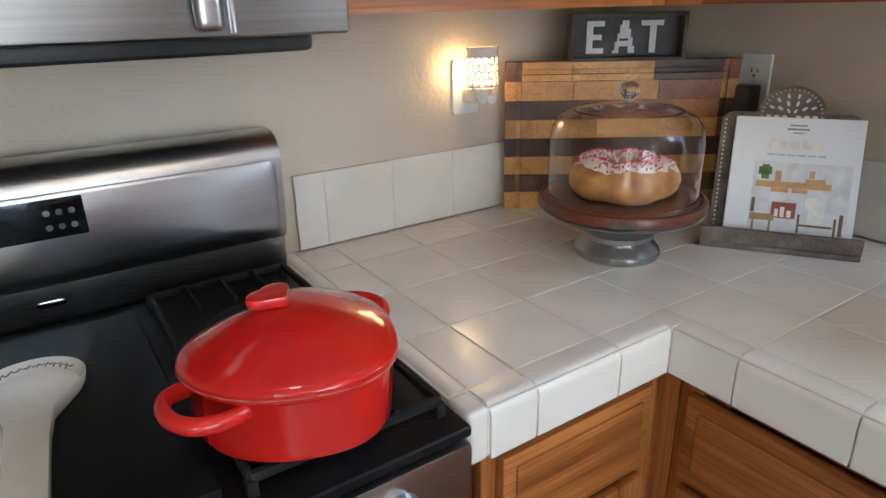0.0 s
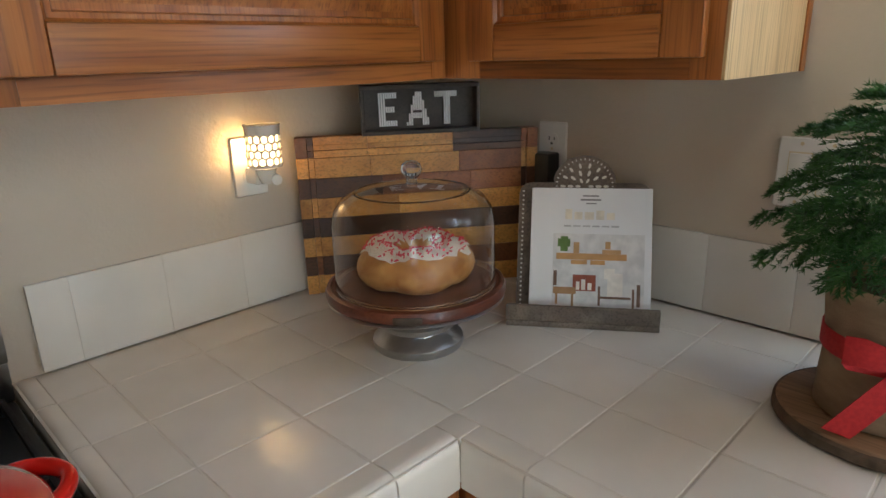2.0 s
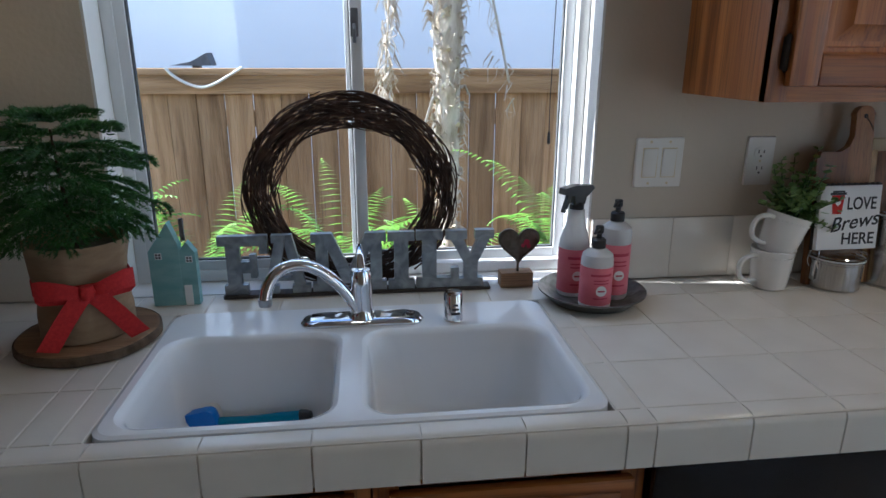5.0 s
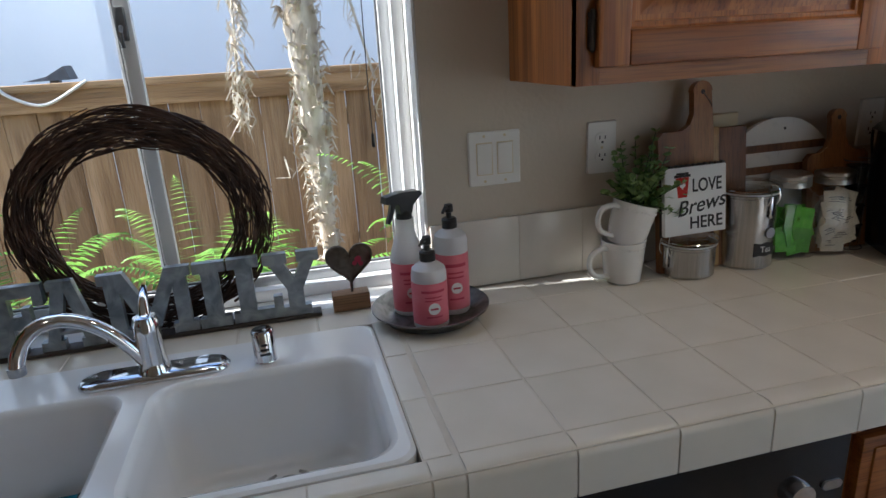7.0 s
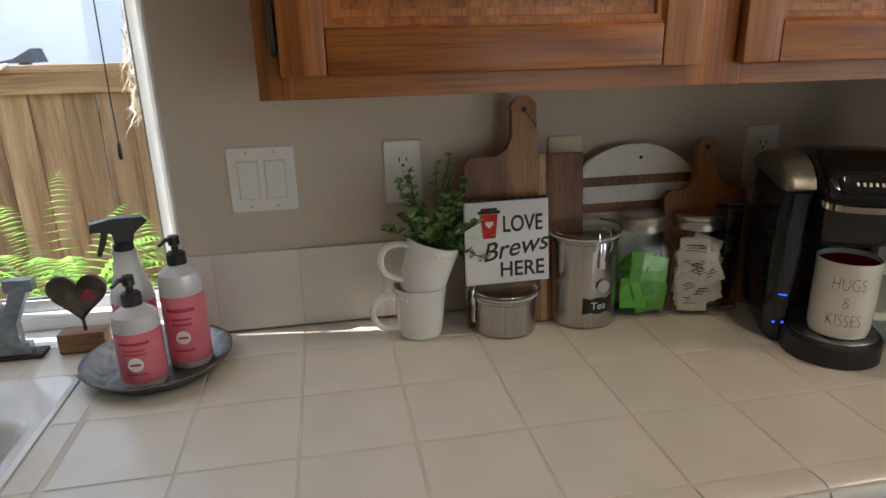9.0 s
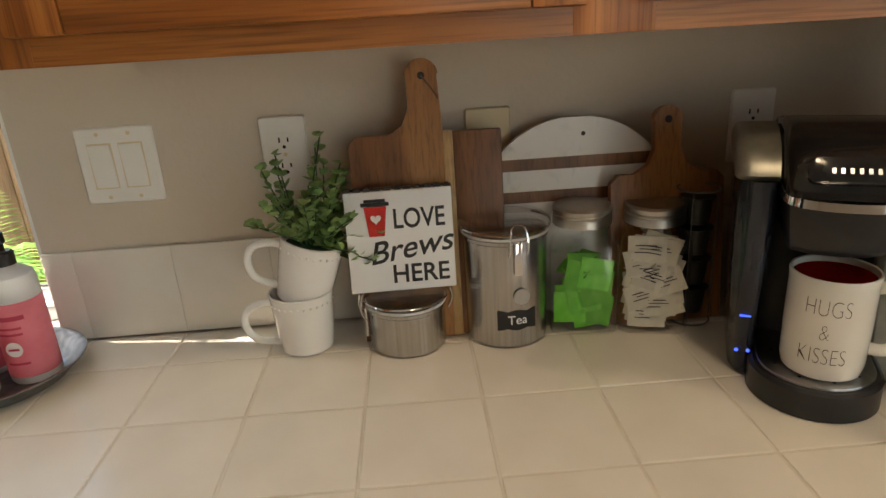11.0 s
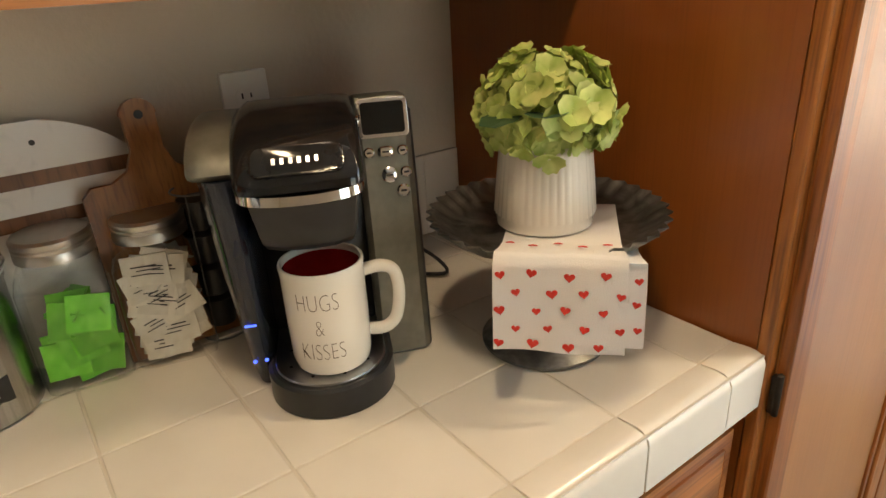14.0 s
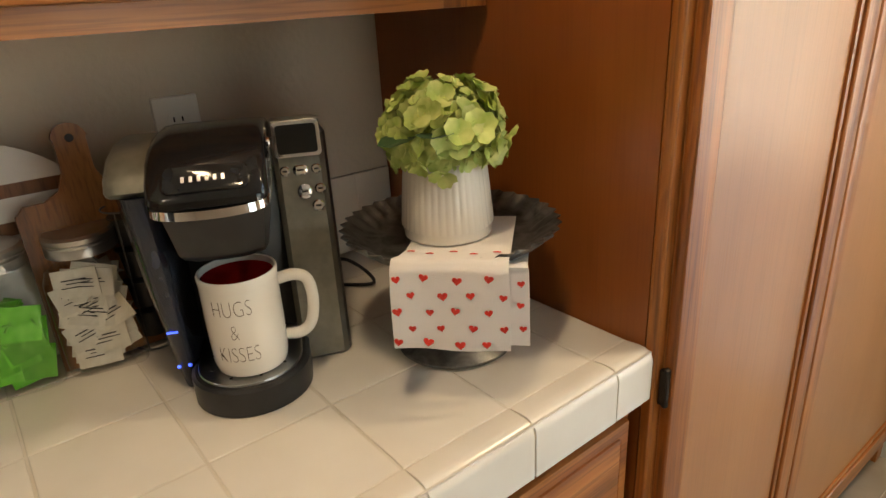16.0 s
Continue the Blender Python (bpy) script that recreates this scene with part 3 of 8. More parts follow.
def base_unit(y0, y1, label, drawers=True, facing="x"):
    c = thing("base_cabinet", ((KX, (y0 + y1) / 2, 0) if facing == "x" else ((y0 + y1) / 2, KY, 0)), label, "cabinet", "base cabinets")

    def bx(a0, b0, z0, a1, b1, z1, bev=0.0):       # a: into the room's wall, b: along
        return boxed(a0, b0, z0, a1, b1, z1, bev) if facing == "x" else boxed(b0, a0, z0, b1, a1, z1, bev)
    F = KX if facing == "x" else KY
    back = XE if facing == "x" else YN
    part("body", bx(F + 0.019, y0, 0.10, back - 0.02, y1, 0.70), OAK[2], c)
    part("toe_kick", bx(F + 0.07, y0, 0.0, F + 0.085, y1, 0.10), DARK, c)
    for a, b in ((y0, y0 + 0.04), (y1 - 0.04, y1)):
        part("stile", bx(F, a + 0.0004, 0.10, F + 0.0185, b - 0.0004, 0.8435, 0.001), OAK[2], c)
    for z0, z1 in ((0.815, 0.8435), (0.63, 0.665), (0.10, 0.14)):
        part("rail", bx(F + 0.0006, y0 + 0.0402, z0, F + 0.0185, y1 - 0.0402, z1), OAK[1 if facing == "x" else 0], c)
    m0, m1 = y0 + 0.024, y1 - 0.024
    if drawers:
        d = part("drawer_front", bx(F - 0.019, m0, 0.660, F - 0.0005, m1, 0.812, 0.004), OAK[1 if facing == "x" else 0], c)
        part("drawer_panel", bx(F - 0.0225, m0 + 0.022, 0.680, F - 0.0185, m1 - 0.022, 0.792, 0.0035), OAK[1 if facing == "x" else 0], d)
    raised_door("door", m0, m1, 0.125, 0.640, c, facing, F - 0.0005)
    return c


base_unit(0.362, 0.7055, "honey oak base cabinet with drawer beside the range", True, "y")
bm = boxed(0.7062, KY + 0.0005, 0.10, 0.7225, KY + 0.019, 0.8435); box(bm, KX, 0.667, 0.10, KX + 0.0185, KY - 0.0005, 0.8435)
ob = part("corner_stile", bm, OAK[2]); tagged(ob, "honey oak filler stile in the inside corner", "cabinet trim")
base_unit(0.215, 0.665, "honey oak base cabinet with drawer and panel door", True)
base_unit(-0.235, 0.213, "honey oak sink cabinet with raised-panel door", True)
base_unit(-0.664, -0.237, "honey oak sink cabinet with raised-panel door", True)
base_unit(-1.79, -1.282, "honey oak base cabinet with drawer below coffee counter", True)
base_unit(-2.268, -1.792, "honey oak base cabinet with drawer beside the pantry", True)

# pantry: tall cabinet at the end of the counter
PF, PS, PE = 0.690, -2.276, -3.556
DOOR_VENEER = wood("pantry_door_veneer", (0.36, 0.150, 0.048), (0.41, 0.178, 0.060), (0.45, 0.205, 0.074), 2, rings=3, rough=0.34, coat=0.2, pore_depth=0.9)
c = thing("pantry_cabinet", (0.98, -2.9, 0), "tall stained oak pantry cabinet with two flat panel doors", "cabinet")
part("side_panel", boxed(PF + 0.019, PS - 0.012, 0.0, XE - 0.001, PS, 2.13), PANEL_OAK, c, "red-brown stained veneer side")
part("body", boxed(PF + 0.021, PE, 0.1, XE - 0.001, PS - 0.0125, 2.13), OAK[2], c)
part("stile", boxed(PF, PS - 0.042, 0.0, PF + 0.0185, PS + 0.002, 2.13, 0.006, 3), OAK[2], c)
part("stile", boxed(PF, PE, 0.0, PF + 0.0185, PE + 0.04, 2.13, 0.002), OAK[2], c)
part("stile", boxed(PF, -2.815, 0.1, PF + 0.0185, -2.765, 2.13, 0.002), OAK[2], c)
part("toe_kick", boxed(PF + 0.05, PE + 0.041, 0.0, PF + 0.06, PS - 0.043, 0.1), DARK, c)


def pantry_door(y0, y1, z0, z1):
    t = PF - 0.0005
    d = part("door", boxed(t - 0.008, y0 + 0.002, z0 + 0.002, t, y1 - 0.002, z1 - 0.002), DOOR_VENEER, c)
    for a, b in ((y0, y0 + 0.050), (y1 - 0.050, y1)):
        part("stile", boxed(t - 0.019, a, z0, t - 0.0004, b, z1, 0.006, 3), OAK[2], d)
    for a, b in ((z0, z0 + 0.055), (z1 - 0.055, z1)):
        part("rail", boxed(t - 0.019, y0 + 0.0503, a, t - 0.0004, y1 - 0.0503, b, 0.006, 3), OAK[1], d)
    for a, b in ((y0 + 0.0505, y0 + 0.064), (y1 - 0.064, y1 - 0.0505)):
        part("bead", boxed(t - 0.0135, a, z0 + 0.055, t - 0.004, b, z1 - 0.055, 0.004, 2), OAK[2], d)
    for a, b in ((z0 + 0.0555, z0 + 0.069), (z1 - 0.069, z1 - 0.0555)):
        part("bead", boxed(t - 0.0135, y0 + 0.0645, a, t - 0.004, y1 - 0.0645, b, 0.004, 2), OAK[1], d)
    return d


d = pantry_door(-2.788, PS - 0.016, 0.11, 2.10)
hinge(d, PF - 0.006, PS - 0.012, 0.855)
pantry_door(PE + 0.012, -2.794, 0.11, 2.10)
# far wall behind the pantry with its baseboard
for x0, x1 in ((XW, DX0 - 0.002), (DX1 + 0.002, 0.82)):
    structure(part("baseboard", boxed(x0, YS + 0.0005, 0, x1, YS + 0.014, 0.09, 0.004), WHITE_TRIM), "white painted baseboard along the far wall", "baseboard")

# ---- outside ----
structure(part("ground", boxed(XE + WALL_T + 0.001, -400, -0.40, 600, 400, -0.35), SOIL), "bare brown garden soil outside the window", "ground")
fence = thing("fence", (3.6, 0, -0.35), "weathered brown cedar board fence in the side yard", "fence")
part("rail", boxed(3.655, -6, 0.0, 3.70, 6, 0.09), FENCE[1], fence)
part("rail", boxed(3.655, -6, 1.05, 3.70, 6, 1.14), FENCE[1], fence)
part("cap_rail", boxed(3.585, -6, 1.335, 3.70, 6, 1.37, 0.004), FENCE[1], fence, "flat cap board")
part("fascia_board", boxed(3.598, -6, 1.235, 3.62, 6, 1.334, 0.003), FENCE[1], fence)
bmf = boxed(3.63, -0.0752, -0.34, 3.649, 0.0752, 1.334, 0.003)
fm = finish(bmf); fm.materials.append(FENCE[0])
for k in range(-34, 36):
    ob = new("board", fm); hang(ob, fence)
    ob.matrix_basis = pose(RND.uniform(-0.004, 0.004), k * 0.1535 + RND.uniform(-0.0035, 0.0035), RND.uniform(-0.01, 0), 0, RND.uniform(-0.3, 0.3), 0)
house = thing("neighbour_house", (7.2, 0, -0.35), "pale blue-grey stucco side of the house next door", "house")
bm = boxed(7.2, 0.95, -0.35, 7.5, 14, 5.2)
box(bm, 6.4, -14, -0.35, 7.5, 0.95, 5.2)
part("wall", bm, STUCCO, house)


# ---- more materials ----
RED_ENAMEL = material("red_stoneware", (0.55, 0.012, 0.008), 0.12, colour2=(0.62, 0.02, 0.012), scale=(12, 12, 12), coat=0.5)
CERAMIC = material("cream_ceramic", (0.74, 0.70, 0.62), 0.2, colour2=(0.78, 0.74, 0.66), scale=(14, 14, 14), coat=0.4)
WHITE_CER = material("white_ceramic", (0.80, 0.77, 0.72), 0.18, colour2=(0.83, 0.81, 0.77), scale=(14, 14, 14), coat=0.4)
INK = material("black_ink", (0.02, 0.02, 0.02), 0.5, colour2=(0.03, 0.03, 0.03), scale=(40, 40, 40))
GALV = material("galvanised_metal", (0.19, 0.21, 0.225), 0.42, 0.75, colour2=(0.36, 0.385, 0.40), scale=(28, 28, 28), detail=6, rough_vary=0.1, distort=1.0, bump=0.1, bump_scale=120)
ZINC = material("aged_zinc", (0.10, 0.10, 0.098), 0.40, 0.8, colour2=(0.25, 0.25, 0.245), scale=(30, 30, 30), detail=6, rough_vary=0.1, distort=1.2)
WALNUT = [wood("walnut_block", (0.045, 0.018, 0.008), (0.085, 0.034, 0.014), (0.13, 0.056, 0.024), 0, rough=0.45, coat=0.05, vary=0.25),
          wood("acacia_block", (0.40, 0.165, 0.030), (0.60, 0.285, 0.060), (0.70, 0.37, 0.095), 0, rough=0.45, coat=0.05, vary=0.10),
          wood("cherry_block", (0.20, 0.062, 0.017), (0.30, 0.10, 0.028), (0.40, 0.155, 0.05), 0, rough=0.45, coat=0.05, vary=0.2)]
MAHOGANY = wood("mahogany", (0.075, 0.018, 0.008), (0.12, 0.03, 0.013), (0.17, 0.046, 0.02), 0, rough=0.35)
DRIFT = wood("grey_washed_wood", (0.10, 0.075, 0.055), (0.17, 0.13, 0.10), (0.25, 0.20, 0.155), 0, rough=0.7, coat=0.0)
SLICE = wood("log_slice", (0.17, 0.09, 0.04), (0.27, 0.155, 0.075), (0.36, 0.22, 0.12), 1, rough=0.75, coat=0.0)
BARK = material("bark", (0.06, 0.038, 0.022), 0.9, colour2=(0.14, 0.095, 0.06), scale=(40, 40, 20), bump=1.0, bump_scale=160)
TWIG = material("dark_twig", (0.035, 0.018, 0.012), 0.65, colour2=(0.095, 0.05, 0.032), scale=(30, 30, 30), bump=0.5, bump_scale=300)
BURLAP = material("burlap", (0.25, 0.165, 0.095), 0.9, colour2=(0.32, 0.22, 0.13), scale=(24, 24, 60), bump=0.5, bump_scale=500)
RIBBON = material("red_ribbon", (0.42, 0.012, 0.014), 0.7, colour2=(0.52, 0.02, 0.02), scale=(180, 180, 180), bump=0.5, bump_scale=900)
NEEDLE = material("pine_needles", (0.022, 0.085, 0.016), 0.45, colour2=(0.055, 0.165, 0.030), scale=(30, 30, 30))
BREAD = material("bread_crust", (0.40, 0.16, 0.04), 0.42, colour2=(0.66, 0.36, 0.12), scale=(28, 28, 28), bump=0.3, bump_scale=120)
ICING = material("white_icing", (0.80, 0.74, 0.62), 0.35, colour2=(0.85, 0.81, 0.72), scale=(60, 60, 60), bump=0.3, bump_scale=200)
SPRINKLE = material("red_sprinkles", (0.62, 0.02, 0.05), 0.4, colour2=(0.75, 0.10, 0.14), scale=(300, 300, 300))
PAPER = material("white_paper", (0.78, 0.77, 0.75), 0.55, colour2=(0.81, 0.80, 0.78), scale=(12, 12, 12))
TEAL = material("teal_painted_wood", (0.20, 0.40, 0.40), 0.7, colour2=(0.30, 0.50, 0.49), scale=(12, 12, 40), bump=0.3, bump_scale=200)
BRONZE = material("dark_bronze", (0.085, 0.065, 0.05), 0.4, 0.85, colour2=(0.17, 0.14, 0.11), scale=(50, 50, 50), rough_vary=0.1)
BLUE_P = material("blue_plastic", (0.01, 0.16, 0.60), 0.3, colour2=(0.015, 0.20, 0.66), scale=(20, 20, 20))
CYAN_P = material("cyan_clear_plastic", (0.02, 0.30, 0.48), 0.15, colour2=(0.03, 0.34, 0.52), scale=(20, 20, 20), transmission=0.35)
PINK = material("pink_label", (0.66, 0.145, 0.19), 0.4, colour2=(0.72, 0.20, 0.24), scale=(25, 25, 25))
RASP = material("raspberry_print", (0.44, 0.03, 0.07), 0.5, colour2=(0.48, 0.04, 0.08), scale=(25, 25, 25))
CLEARP = material("frosted_bottle", (0.80, 0.80, 0.80), 0.3, colour2=(0.84, 0.84, 0.84), scale=(20, 20, 20), transmission=0.35)
DISPLAY = material("dark_display", (0.006, 0.007, 0.008), 0.08, colour2=(0.01, 0.011, 0.012), scale=(20, 20, 20))
GLOW = material("warmer_glow", (0.9, 0.7, 0.4), 0.6, emit=(1.0, 0.66, 0.27), strength=1.4)
BLUE_LED = material("blue_led", (0.1, 0.2, 0.9), 0.4, emit=(0.03, 0.08, 1.0), strength=0.45)
LAMP = material("lamp_diffuser", (0.9, 0.9, 0.9), 0.5, emit=(1.0, 0.88, 0.70), strength=1.5)


def basis(o, u, v=(0, 0, 1)):
    """Local x along u, local y along v, local z out of the face."""
    u = Vector(u).normalized(); v = Vector(v).normalized(); n = u.cross(v)
    m = Matrix((u, v, n)).transposed().to_4x4()
    m.translation = o
    return m


EAST = (0, -1, 0)          # rightwards along the window wall, seen from the room
deps = bpy.context.evaluated_depsgraph_get


def text_mesh(body, size, mat, depth=0.0006, align='CENTER', shear=0.0, sx=1.0, bold=0.0):
    cu = bpy.data.curves.new("letters", 'FONT')
    cu.body, cu.size, cu.extrude, cu.align_x, cu.align_y, cu.shear, cu.offset = body, size, depth, align, 'CENTER', shear, bold
    ob = new("letters", cu)
    me = bpy.data.meshes.new_from_object(ob.evaluated_get(deps()))
    bpy.data.objects.remove(ob)
    me.transform(Matrix.Diagonal((sx, 1, 1, 1)))
    me.materials.clear()
    me.materials.append(mat)
    return me


def local(bm, m):
    bmesh.ops.transform(bm, matrix=m, verts=bm.verts)
    return bm


def lettering(name, body, size, m, mat, parent, **k):
    """A word laid on a face, one part for each letter."""
    whole = bmesh.new()
    me = text_mesh(body, size, mat, **k)
    whole.from_mesh(me)
    bmesh.ops.remove_doubles(whole, verts=whole.verts, dist=1e-6)
    whole.verts.index_update()
    left = set(whole.verts)
    while left:
        todo, piece = [left.pop()], set()
        while todo:
            v = todo.pop()
            piece.add(v)
            near = [e.other_vert(v) for e in v.link_edges if e.other_vert(v) in left]
            left.difference_update(near)
            todo.extend(near)
        one = whole.copy()
        keep = {v.index for v in piece}
        one.verts.ensure_lookup_table()
        bmesh.ops.delete(one, geom=[v for v in one.verts if v.index not in keep], context='VERTS')
        part(name, local(one, m), mat, parent, smooth=0)
    whole.free()


def disc(bm, r, m, segs=20, depth=0.001):
    lathe(bm, [(0, 0), (r, 0), (r, depth), (0, depth)], (0, 0, 0), segs, m)
    return bm


def rounded(w, h, r, n=5):
    pts = []
    for cx, cy, a0 in ((w / 2 - r, h / 2 - r, 0), (-w / 2 + r, h / 2 - r, 90), (-w / 2 + r, -h / 2 + r, 180), (w / 2 - r, -h / 2 + r, 270)):
        for k in range(n + 1):
            a = radians(a0 + 90 * k / n)
            pts.append((cx + r * math.cos(a), cy + r * math.sin(a)))
    return pts


def loft(bm, loops, cap0=True, cap1=True):
    rings = [[bm.verts.new(p) for p in lp] for lp in loops]
    n = len(rings[0])
    for a, b in zip(rings, rings[1:]):
        for i in range(n):
            bm.faces.new((a[i], a[(i + 1) % n], b[(i + 1) % n], b[i]))
    if cap0:
        bm.faces.new(rings[0][::-1])
    if cap1:
        bm.faces.new(rings[-1])
    return bm


def heart_outline(size, n=28, soft=0.8):
    pts = []
    for k in range(n):
        t = 2 * math.pi * k / n
        pts.append((size / 32 * 16 * math.sin(t) ** 3, size / 32 * (13 * math.cos(t) - 5 * soft * math.cos(2 * t) - 2 * soft * math.cos(3 * t) - soft * math.cos(4 * t))))
    return pts


# ---- wall plates ----
def wall_plate(name, m, w, h, label, kind, mat=PLATE):
    """Cover plate with its devices; local origin at the plate's middle on the wall."""
    p = thing(name, tuple(m.translation), label, "switch" if kind == "switch" else "outlet", "wall plates")
    part("plate", local(loft(bmesh.new(), [[(x * s, y * s2, z) for x, y in rounded(w, h, 0.004, 3)] for s, s2, z in ((1, 1, 0.0005), (1, 1, 0.003), (0.955, 0.97, 0.006))]), m), mat, p)
    if kind == "switch":
        for u in (-0.023, 0.023):
            part("rocker", local(boxed(u - 0.0165, -0.033, 0.0045, u + 0.0165, 0.033, 0.0085, 0.002), m @ pose(0, 0, 0, 3, 0, 0)), mat, p)
            part("rocker_gap", local(boxed(u - 0.018, -0.0345, 0.004, u + 0.018, 0.0345, 0.0063), m), IVORY, p)
            for v in (-0.048, 0.048):
                part("screw", local(disc(bmesh.new(), 0.003, Matrix.Translation((u, v, 0.0055))), m), IVORY, p)
    elif kind == "outlet":
        for v in (-0.0195, 0.0195):
            b = loft(bmesh.new(), [[(x, y + v, z) for x, y in rounded(0.033, 0.028, 0.012)] for z in (0.004, 0.0078)])
            r = part("receptacle", local(b, m), mat, p)
            b = bmesh.new()
            for u, hh in ((-0.0065, 0.008), (0.0065, 0.0065)):
                box(b, u - 0.0012, v + 0.003 - hh / 2, 0.0070, u + 0.0012, v + 0.003 + hh / 2, 0.0082)
            disc(b, 0.0026, Matrix.Translation((0, v - 0.0075, 0.0072)))
            part("slot", local(b, m), DARK, r)
        part("screw", local(disc(bmesh.new(), 0.003, Matrix.Translation((0, 0, 0.0055))), m), IVORY, p)
    else:
        part("screw", local(disc(bmesh.new(), 0.0035, Matrix.Translation((0, 0, 0.0055))), m), STEEL, p)
    return p


wx = XE - 0.0003
wall_plate("switch_plate", basis((wx, -0.9175, 1.2), EAST), 0.116, 0.115, "white double rocker switch plate beside the window", "switch")
wall_plate("outlet_plate", basis((wx, -1.1675, 1.2), EAST), 0.070, 0.115, "white outlet plate above the stacked mugs", "outlet")
wall_plate("blank_plate", basis((wx, -1.479, 1.193), EAST), 0.070, 0.115, "ivory blank cover plate behind cutting boards", "blank", IVORY)
wall_plate("outlet_plate", basis((wx, -1.897, 1.196), EAST), 0.070, 0.115, "white outlet plate behind the coffee maker", "outlet")
wall_plate("outlet_plate", basis((wx, 0.968, 1.197), EAST), 0.070, 0.115, "white outlet plate with a black adapter plugged in", "outlet")
wall_plate("switch_plate", basis((wx, 0.459, 1.196), EAST), 0.116, 0.115, "white double switch plate beside the potted pine", "switch")
wall_plate("outlet_plate", basis((0.776, YN - 0.0003, 1.2), (1, 0, 0)), 0.070, 0.115, "white outlet plate holding the wax warmer", "outlet")
b = boxed(XE - 0.05, 0.945, 1.125, XE - 0.0095, 0.992, 1.192, 0.006, 3)
tagged(part("power_adapter", b, BLACK_P), "black plug-in power adapter in the corner outlet", "adapter")

# ---- range ----
RX0, RX1 = -0.447, 0.312
r = thing("range", ((RX0 + RX1) / 2, 0.98, 0), "stainless steel gas range with black cooktop", "stove")
part("body", boxed(RX0, 0.69, 0.03, RX1, YN - 0.012, 0.905), BLACK, r)
part("oven_door", boxed(RX0 + 0.005, 0.655, 0.17, RX1 - 0.005, 0.6895, 0.80, 0.008), STEEL, r)
part("control_panel", boxed(RX0 + 0.002, 0.650, 0.805, RX1 - 0.002, 0.6895, 0.900, 0.008), STEEL, r)
for k in range(5):
    part("knob", turned([(0, 0), (0.021, 0), (0.019, 0.022), (0, 0.024)], (0, 0, 0), 20, pose(RX0 + 0.1 + k * 0.14, 0.6495, 0.855, 90, 0, 0)), STEEL, r)
part("cooktop", boxed(RX0 + 0.001, 0.652, 0.9055, RX1 - 0.001, 1.232, 0.921, 0.006, 3), COOKTOP, r)


def grate(x0, x1, y0, y1, fingers):
    b = bmesh.new()
    z, w = 0.936, 0.0085
    for a in (x0, x1):
        box(b, a - w / 2, y0, z, a + w / 2, y1, z + 0.012, 0.003)
    for a in (y0, (y0 + y1) / 2, y1):
        box(b, x0, a - w / 2, z, x1, a + w / 2, z + 0.012, 0.003)
    for cy in ((y0 * 3 + y1) / 4, (y0 + y1 * 3) / 4):
        for k in range(fingers):
            xx = x0 + (x1 - x0) * (k + 1) / (fingers + 1)
            for s in (-1, 1):
                box(b, xx - 0.003, cy + s * 0.032, z + 0.002, xx + 0.003, cy + s * (y1 - y0) / 4, z + 0.014, 0.002)
    for a in (x0, x1):
        for c in (y0, y1):
            box(b, a - 0.006, c - 0.006, 0.921, a + 0.006, c + 0.006, z + 0.004, 0.002)
    part("grate", b, IRON, r)


grate(0.070, 0.290, 0.690, 1.190, 3)
grate(-0.425, -0.215, 0.690, 1.190, 3)
part("griddle", boxed(-0.195, 0.700, 0.9215, 0.045, 1.180, 0.934, 0.005, 3), COOKTOP, r, "smooth black centre griddle")
for cy in (0.815, 1.065):
    for cx in (0.18, -0.32):
        part("burner", turned([(0, 0), (0.045, 0), (0.045, 0.006), (0.030, 0.010), (0.028, 0.014), (0, 0.015)], (cx, cy, 0.921), 24), IRON, r)
prof = [(1.295, 0.918), (1.236, 0.918), (1.228, 0.930), (1.222, 0.985), (1.212, 0.992), (1.205, 1.010), (1.196, 1.120), (1.199, 1.145), (1.210, 1.163), (1.230, 1.173), (1.270, 1.174), (1.295, 1.165)]
b = bmesh.new()
rows = [[b.verts.new((x, y, z)) for y, z in prof] for x in (RX0, RX1)]
for i in range(len(prof)):
    j = (i + 1) % len(prof)
    b.faces.new((rows[0][i], rows[0][j], rows[1][j], rows[1][i]))
b.faces.new(rows[0][::-1]); b.faces.new(rows[1])
part("backguard", b, STEEL, r)
bm_ = basis(((RX0 + RX1) / 2, 1.2005, 1.068), (1, 0, 0), (0, -0.08, 1))
b = loft(bmesh.new(), [[(x * s, y * s2, z) for x, y in rounded(0.735, 0.125, 0.018)] for s, s2, z in ((1, 1, 0.0), (1, 1, 0.003), (0.992, 0.95, 0.005))])
part("backguard_panel", local(b, bm_), STEEL, r)
part("clock_panel", local(boxed(-0.13, -0.003, 0.004, 0.078, 0.056, 0.0075, 0.002), bm_), DISPLAY, r, "black clock and touch panel")
b = bmesh.new()
for k in range(3):
    for j in range(2):
        disc(b, 0.0045, Matrix.Translation((0.030 + k * 0.016, 0.014 + j * 0.022, 0.0072)), 14)
part("button", local(b, bm_), GASKET, r)
b = loft(bmesh.new(), [[(x * s, y * s, z) for x, y in rounded(0.040, 0.011, 0.0055)] for s, z in ((1, 0), (1, 0.0015), (0.9, 0.002))])
part("badge", local(b, basis((-0.06, 1.2262, 0.955), (1, 0, 0), (0, -0.1, 1))), CHROME, r, "small oval maker's badge")

